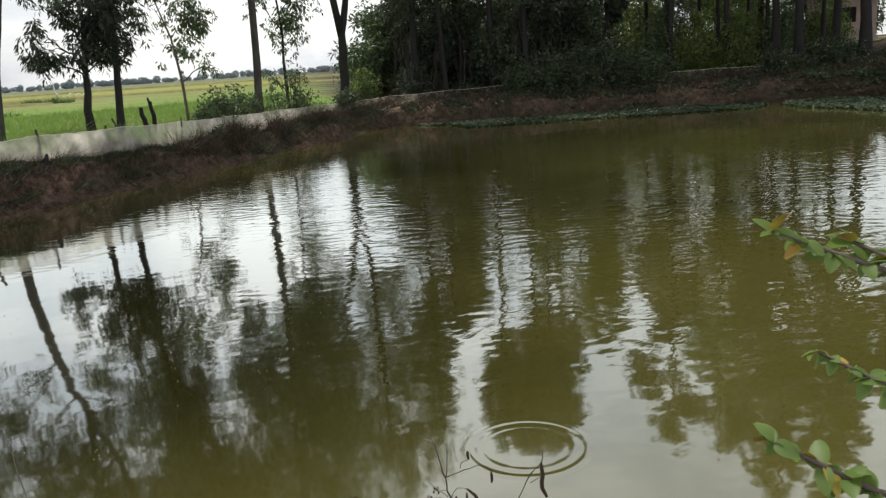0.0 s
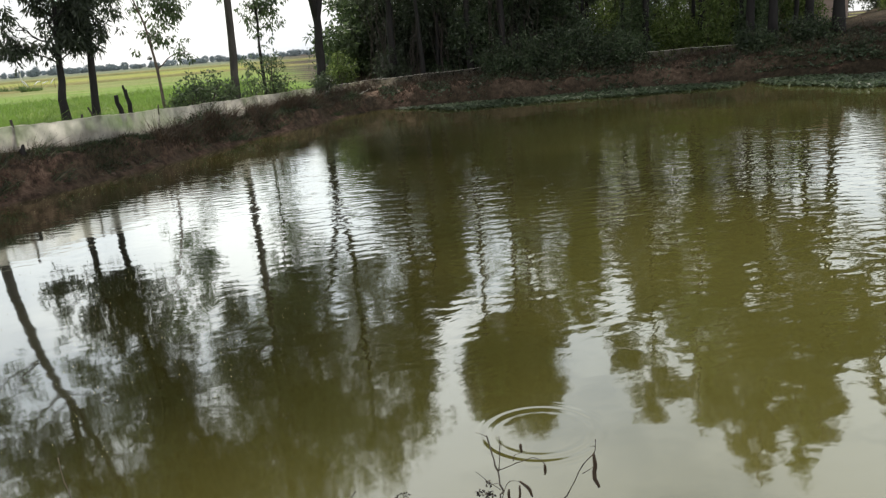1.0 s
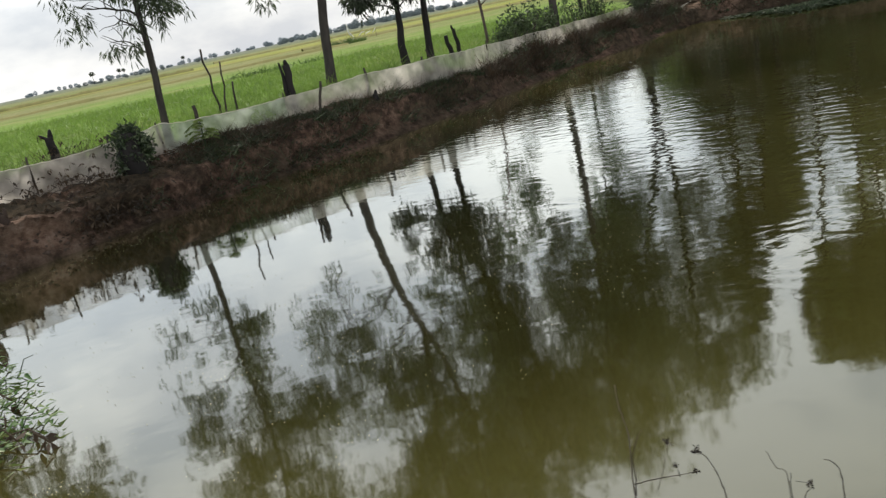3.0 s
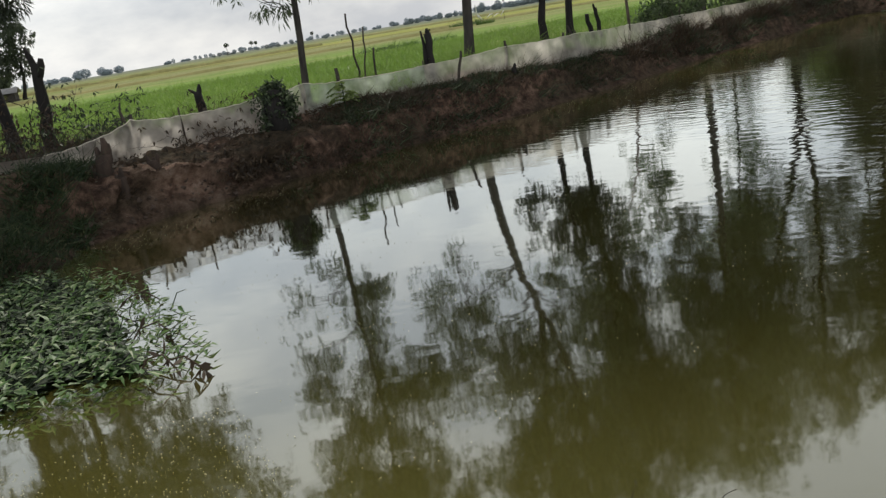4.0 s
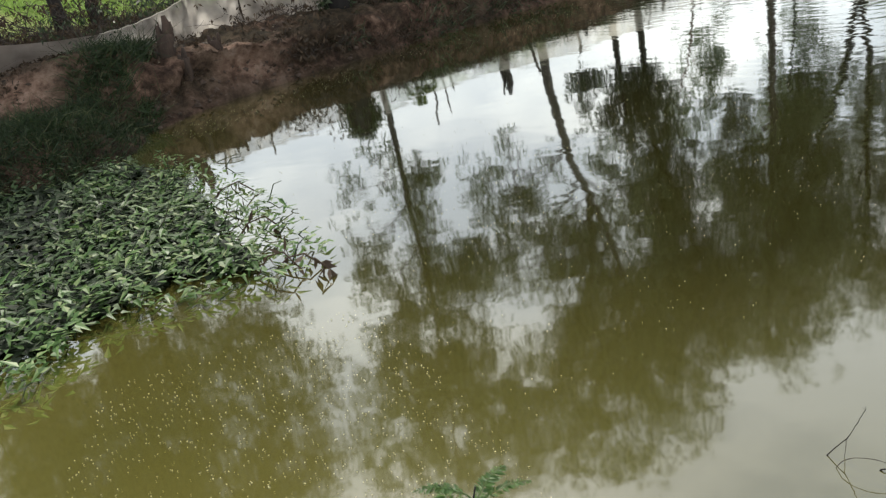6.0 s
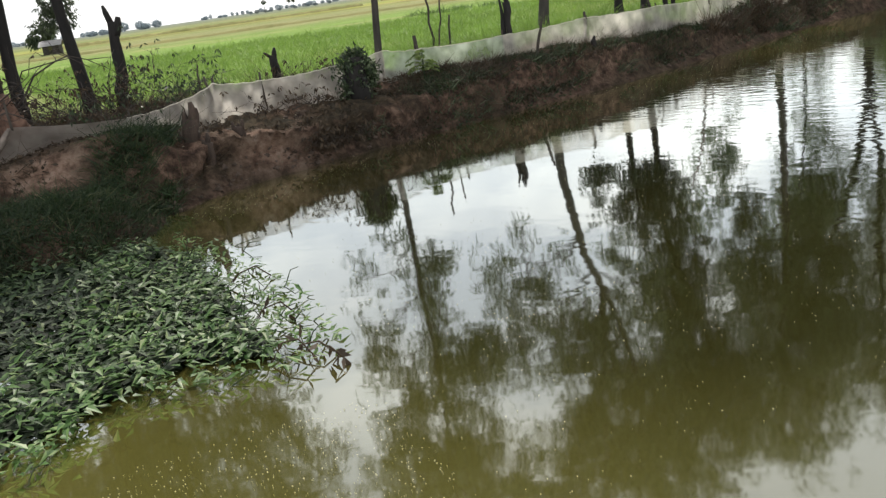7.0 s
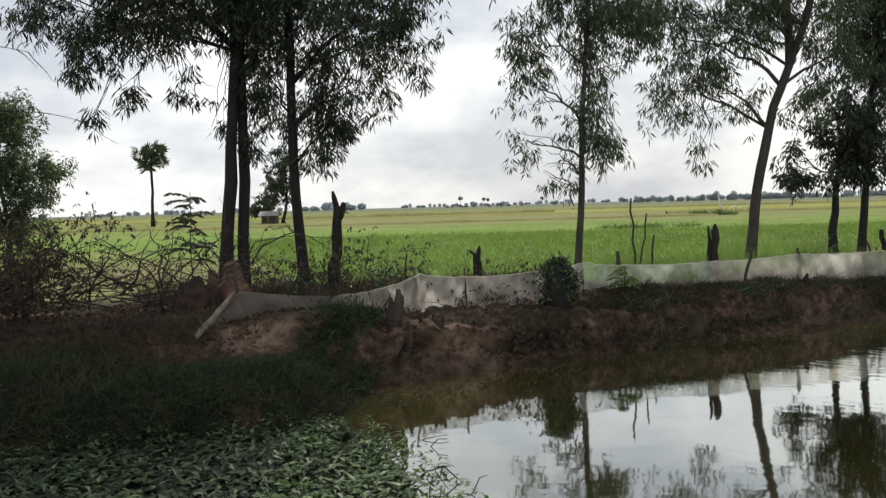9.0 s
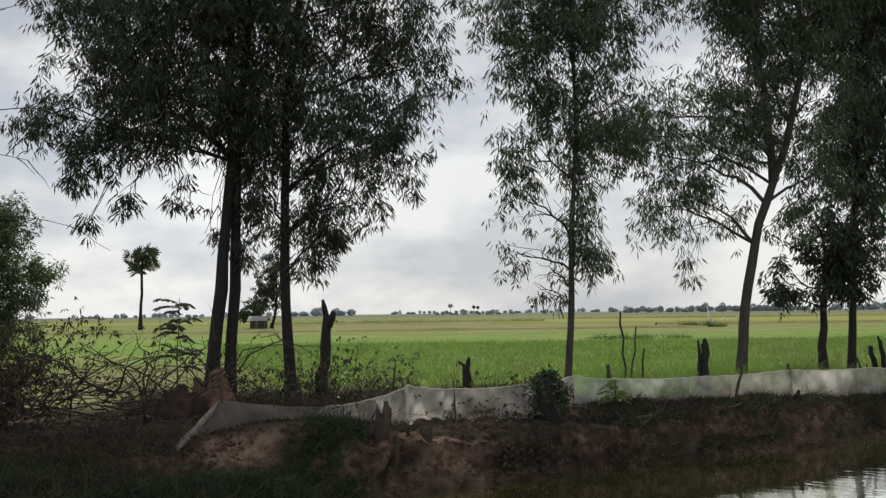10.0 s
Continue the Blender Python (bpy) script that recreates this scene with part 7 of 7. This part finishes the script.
dead_weed((2.29, 0.565, 0.0), "hooked dry stalk with a dark bud", [
    ([(0.03, -0.02, -0.15), (0.01, -0.01, 0.5), (0.002, -0.003, 0.836), (0.0, 0.0, 0.863), (-0.009, 0.007, 0.909), (-0.023, 0.017, 0.949), (-0.041, 0.031, 0.966)], 0.0018, M_TWIG)], 193, twigs=1, heads=[((-0.041, 0.031, 0.967), 0.003, 4, 0.009)])
dead_weed((2.40, 0.47, 0.0), "thin straight dry shoots with one budded side twig", [
    ([(0.02, -0.02, -0.15), (0.0, 0.0, 0.6), (-0.002, 0.001, 0.88), (-0.019, 0.016, 0.918), (-0.032, 0.029, 0.960)], 0.0014, M_TWIG),
    ([(0.02, -0.01, -0.15), (0.0, 0.0, 0.6), (0.001, -0.002, 0.836), (0.003, -0.003, 0.903)], 0.0014, M_BARK_DARK),
    ([(0.018, -0.02, 0.78), (0.022, -0.021, 0.843), (0.034, -0.033, 0.872), (0.009, -0.009, 0.882)], 0.0011, M_BARK_DARK)], 194, twigs=0, heads=[((0.034, -0.033, 0.872), 0.003, 4, 0.008)])
dead_weed((2.479, 0.391, 0.0), "curved dry stalk bending over at its tip", [
    ([(0.02, -0.01, -0.15), (0.01, 0.0, 0.5), (0.0, 0.0, 0.841), (-0.001, 0.001, 0.897), (-0.011, 0.011, 0.93), (-0.025, 0.025, 0.94)], 0.0018, M_TWIG)], 195, twigs=1)
G_TWIG = "twigs standing in the water"
dead_weed((1.892, 1.845, 0.035), "thin bare twig rising from the still water", [
    ([(-0.01, 0.01, -0.06), (0.0, 0.0, 0.0), (0.049, -0.032, 0.076), (0.075, -0.05, 0.149), (0.091, -0.061, 0.201)], 0.0022, M_BARK_DARK),
    ([(0.049, -0.032, 0.076), (0.05, -0.03, 0.04), (0.046, -0.03, -0.03)], 0.0014, M_TWIG)], 188, name="twig", group=G_TWIG)
dead_weed((2.023, 1.685, 0.035), "short broken twig lying in the water", [
    ([(-0.03, 0.022, -0.02), (-0.029, 0.022, 0.004), (0.007, -0.005, 0.016), (0.026, -0.02, 0.034)], 0.0030, M_BARK_DARK),
    ([(0.01, -0.01, -0.02), (0.03, -0.02, 0.02), (0.05, -0.03, 0.075)], 0.0014, M_TWIG)], 189, name="twig", group=G_TWIG)
dead_weed((1.96, 1.62, 0.035), "arched thin twig with both ends in the water", [
    ([(-0.09, 0.17, -0.02), (-0.06, 0.13, 0.05), (0.0, 0.07, 0.07), (0.05, 0.02, 0.04), (0.08, -0.01, -0.03)], 0.0016, M_TWIG)], 190, name="twig", group=G_TWIG)


def mimosa(place, label, stem, fronds, seed):
    """A thin bare-topped stem with feathery leaves: a rib with close pairs of small leaflets each."""
    rng, nrng = random.Random(seed), np.random.default_rng(seed)
    ob = thing("mimosa", place, label, "plant")
    path = along(stem)
    n = len(path)
    attach("stem", mesh_from("stem", *tube_data(path, [0.0034 - 0.0016 * i / n for i in range(n)], 6, 0.1, rng), M_BARK_DARK, True), ob)
    for height, way, length in fronds:
        a = path[min(n - 1, int(height * (n - 1)))]
        rib = bent(a, a + Vector(way).normalized() * length, rng, 10, 0.16, 0.01)
        fr = attach("frond", mesh_from("frond", *tube_data(rib, [0.0012] * 11, 4, caps=False), M_SHRUB, True), ob)
        pos, ax = [], []
        for k, (p, q) in enumerate(zip(rib[2:-1], rib[3:])):
            d = (q - p).normalized()
            side = d.cross(Vector((0.15, 0.2, 1))).normalized()
            for t in (0.0, 0.25, 0.5, 0.75):
                for sg in (-1, 1):
                    pos.append(p.lerp(q, t))
                    ax.append((side * sg + d * 0.45 - Vector((0, 0, 0.15))).normalized())
        taper = np.sin(np.pi * (0.22 + 0.68 * np.linspace(0, 1, len(pos))))
        sprays = leaves(np.array(pos), np.array(ax), 0.026, 0.0052, nrng, 0.1).reshape(len(pos), -1, 3)
        root = np.array(pos)[:, None, :]
        attach("leaflet_spray", quads_mesh("leaflet_spray", (root + (sprays - root) * taper[:, None, None]).reshape(-1, 3), M_SHRUB), fr, kind="stuff")
    return ob


mimosa((0.473, 1.166, 0.0), "young feathery mimosa at the water's edge", [(-0.10, 0.04, -0.15), (-0.05, 0.02, 0.40), (0.0, 0.0, 0.728), (0.023, 0.0, 0.803), (0.041, 0.0, 0.863), (0.058, 0.0, 0.924)], [
    (0.93, (-1.0, 0.1, 0.45), 0.13), (0.90, (-0.9, 0.5, 0.30), 0.10), (0.86, (-1.0, -0.2, 0.05), 0.11), (0.84, (0.9, 0.5, 0.45), 0.12), (0.80, (1.0, 0.0, 0.25), 0.14),
    (0.74, (0.7, 0.6, 0.4), 0.13), (0.72, (-0.9, 0.2, 0.2), 0.12), (0.70, (1.0, -0.4, 0.1), 0.13), (0.68, (-0.3, 0.9, 0.3), 0.12), (0.66, (0.5, -0.8, 0.2), 0.11), (0.64, (-0.8, -0.5, 0.2), 0.12),
    (0.62, (0.9, 0.3, 0.2), 0.13), (0.60, (-0.9, 0.4, 0.1), 0.13), (0.58, (0.2, 1.0, 0.2), 0.12), (0.56, (0.8, -0.3, 0.2), 0.12), (0.54, (-0.6, -0.6, 0.2), 0.12), (0.52, (0.6, 0.7, 0.1), 0.13), (0.50, (-0.9, 0.1, 0.1), 0.13)], 191)


def leafy_branch(ob, pts, seed):
    rng, nrng = random.Random(seed), np.random.default_rng(seed)
    path = [Vector(p) for p in pts]
    fine = [path[0].lerp(path[1], t / 4) for t in range(4)] + [path[1].lerp(path[2], t / 4) for t in range(5)]
    br = attach("branch", mesh_from("branch", *tube_data(fine, [0.0035 - 0.0002 * i for i in range(9)], 6), M_BARK_PINK, True), ob)
    for i, p in enumerate(fine[1:]):
        for sg in (-1.4, -0.7, -0.2, 0.2, 0.7, 1.4):
            d = Vector((rng.gauss(0, 0.5), rng.gauss(0, 0.5) + sg * 0.6, rng.uniform(-0.7, 0.35))).normalized()
            side = d.cross(Vector((rng.gauss(0, 0.4), rng.gauss(0, 0.4), 1))).normalized()
            up = side.cross(d)
            size = rng.uniform(0.011, 0.025)
            verts, faces = [], []
            for k in range(7):                       # a rounded blade, folded along its rib and curling at the tip
                t = k / 6
                w = 0.31 * size * math.sin(math.pi * (0.06 + 0.90 * t ** 0.85)) ** 0.7
                mid = p + d * size * t - up * size * 0.22 * t * t
                verts += [mid - side * w + up * w * 0.35, mid, mid + side * w + up * w * 0.35]
            for k in range(6):
                o = k * 3
                faces += [(o, o + 1, o + 4, o + 3), (o + 1, o + 2, o + 5, o + 4)]
            old = rng.random()
            attach("leaf", mesh_from("leaf", verts, faces, M_YELLOW if i > 4 and old < 0.34 else M_SHRUBLEAF, True), br)
    return br


M_SHRUBLEAF = leaf_material("shrub_leaf_green", (0.05, 0.12, 0.03), (0.24, 0.34, 0.09), (0.48, 0.52, 0.20), through=0.5, rough=0.5)
M_YELLOW = plain_material("shrub_leaf_yellow", (0.36, 0.17, 0.04), (0.56, 0.48, 0.07), 60.0, 0.5, 0.1)
bushy = thing("shrub", at_ground(2.75, -1.75), "near shrub with rounded green and yellowing leaves", "shrub")
b0 = Vector(bushy.location)
attach("stem", mesh_from("stem", *tube_data([(0, 0, -0.1), (0.02, 0.02, 0.4), (-0.02, 0.1, 0.85)], [0.012, 0.010, 0.007], 7), M_BARK_PINK, True), bushy)
for k, ends in enumerate([((0.0, 0.1, 0.85), (2.39, -1.12, 1.8), (2.36, -1.03, 1.83)), ((0.0, 0.08, 0.75), (2.5, -1.08, 1.66), (2.5, -1.01, 1.68)), ((0.01, 0.06, 0.7), (2.28, -1.15, 1.67), (2.25, -1.09, 1.7)), ((0.0, 0.1, 0.8), (2.4, -1.14, 1.8), (2.4, -1.08, 1.82))]):
    leafy_branch(bushy, [ends[0], Vector(ends[1]) - b0, Vector(ends[2]) - b0], 190 + k)
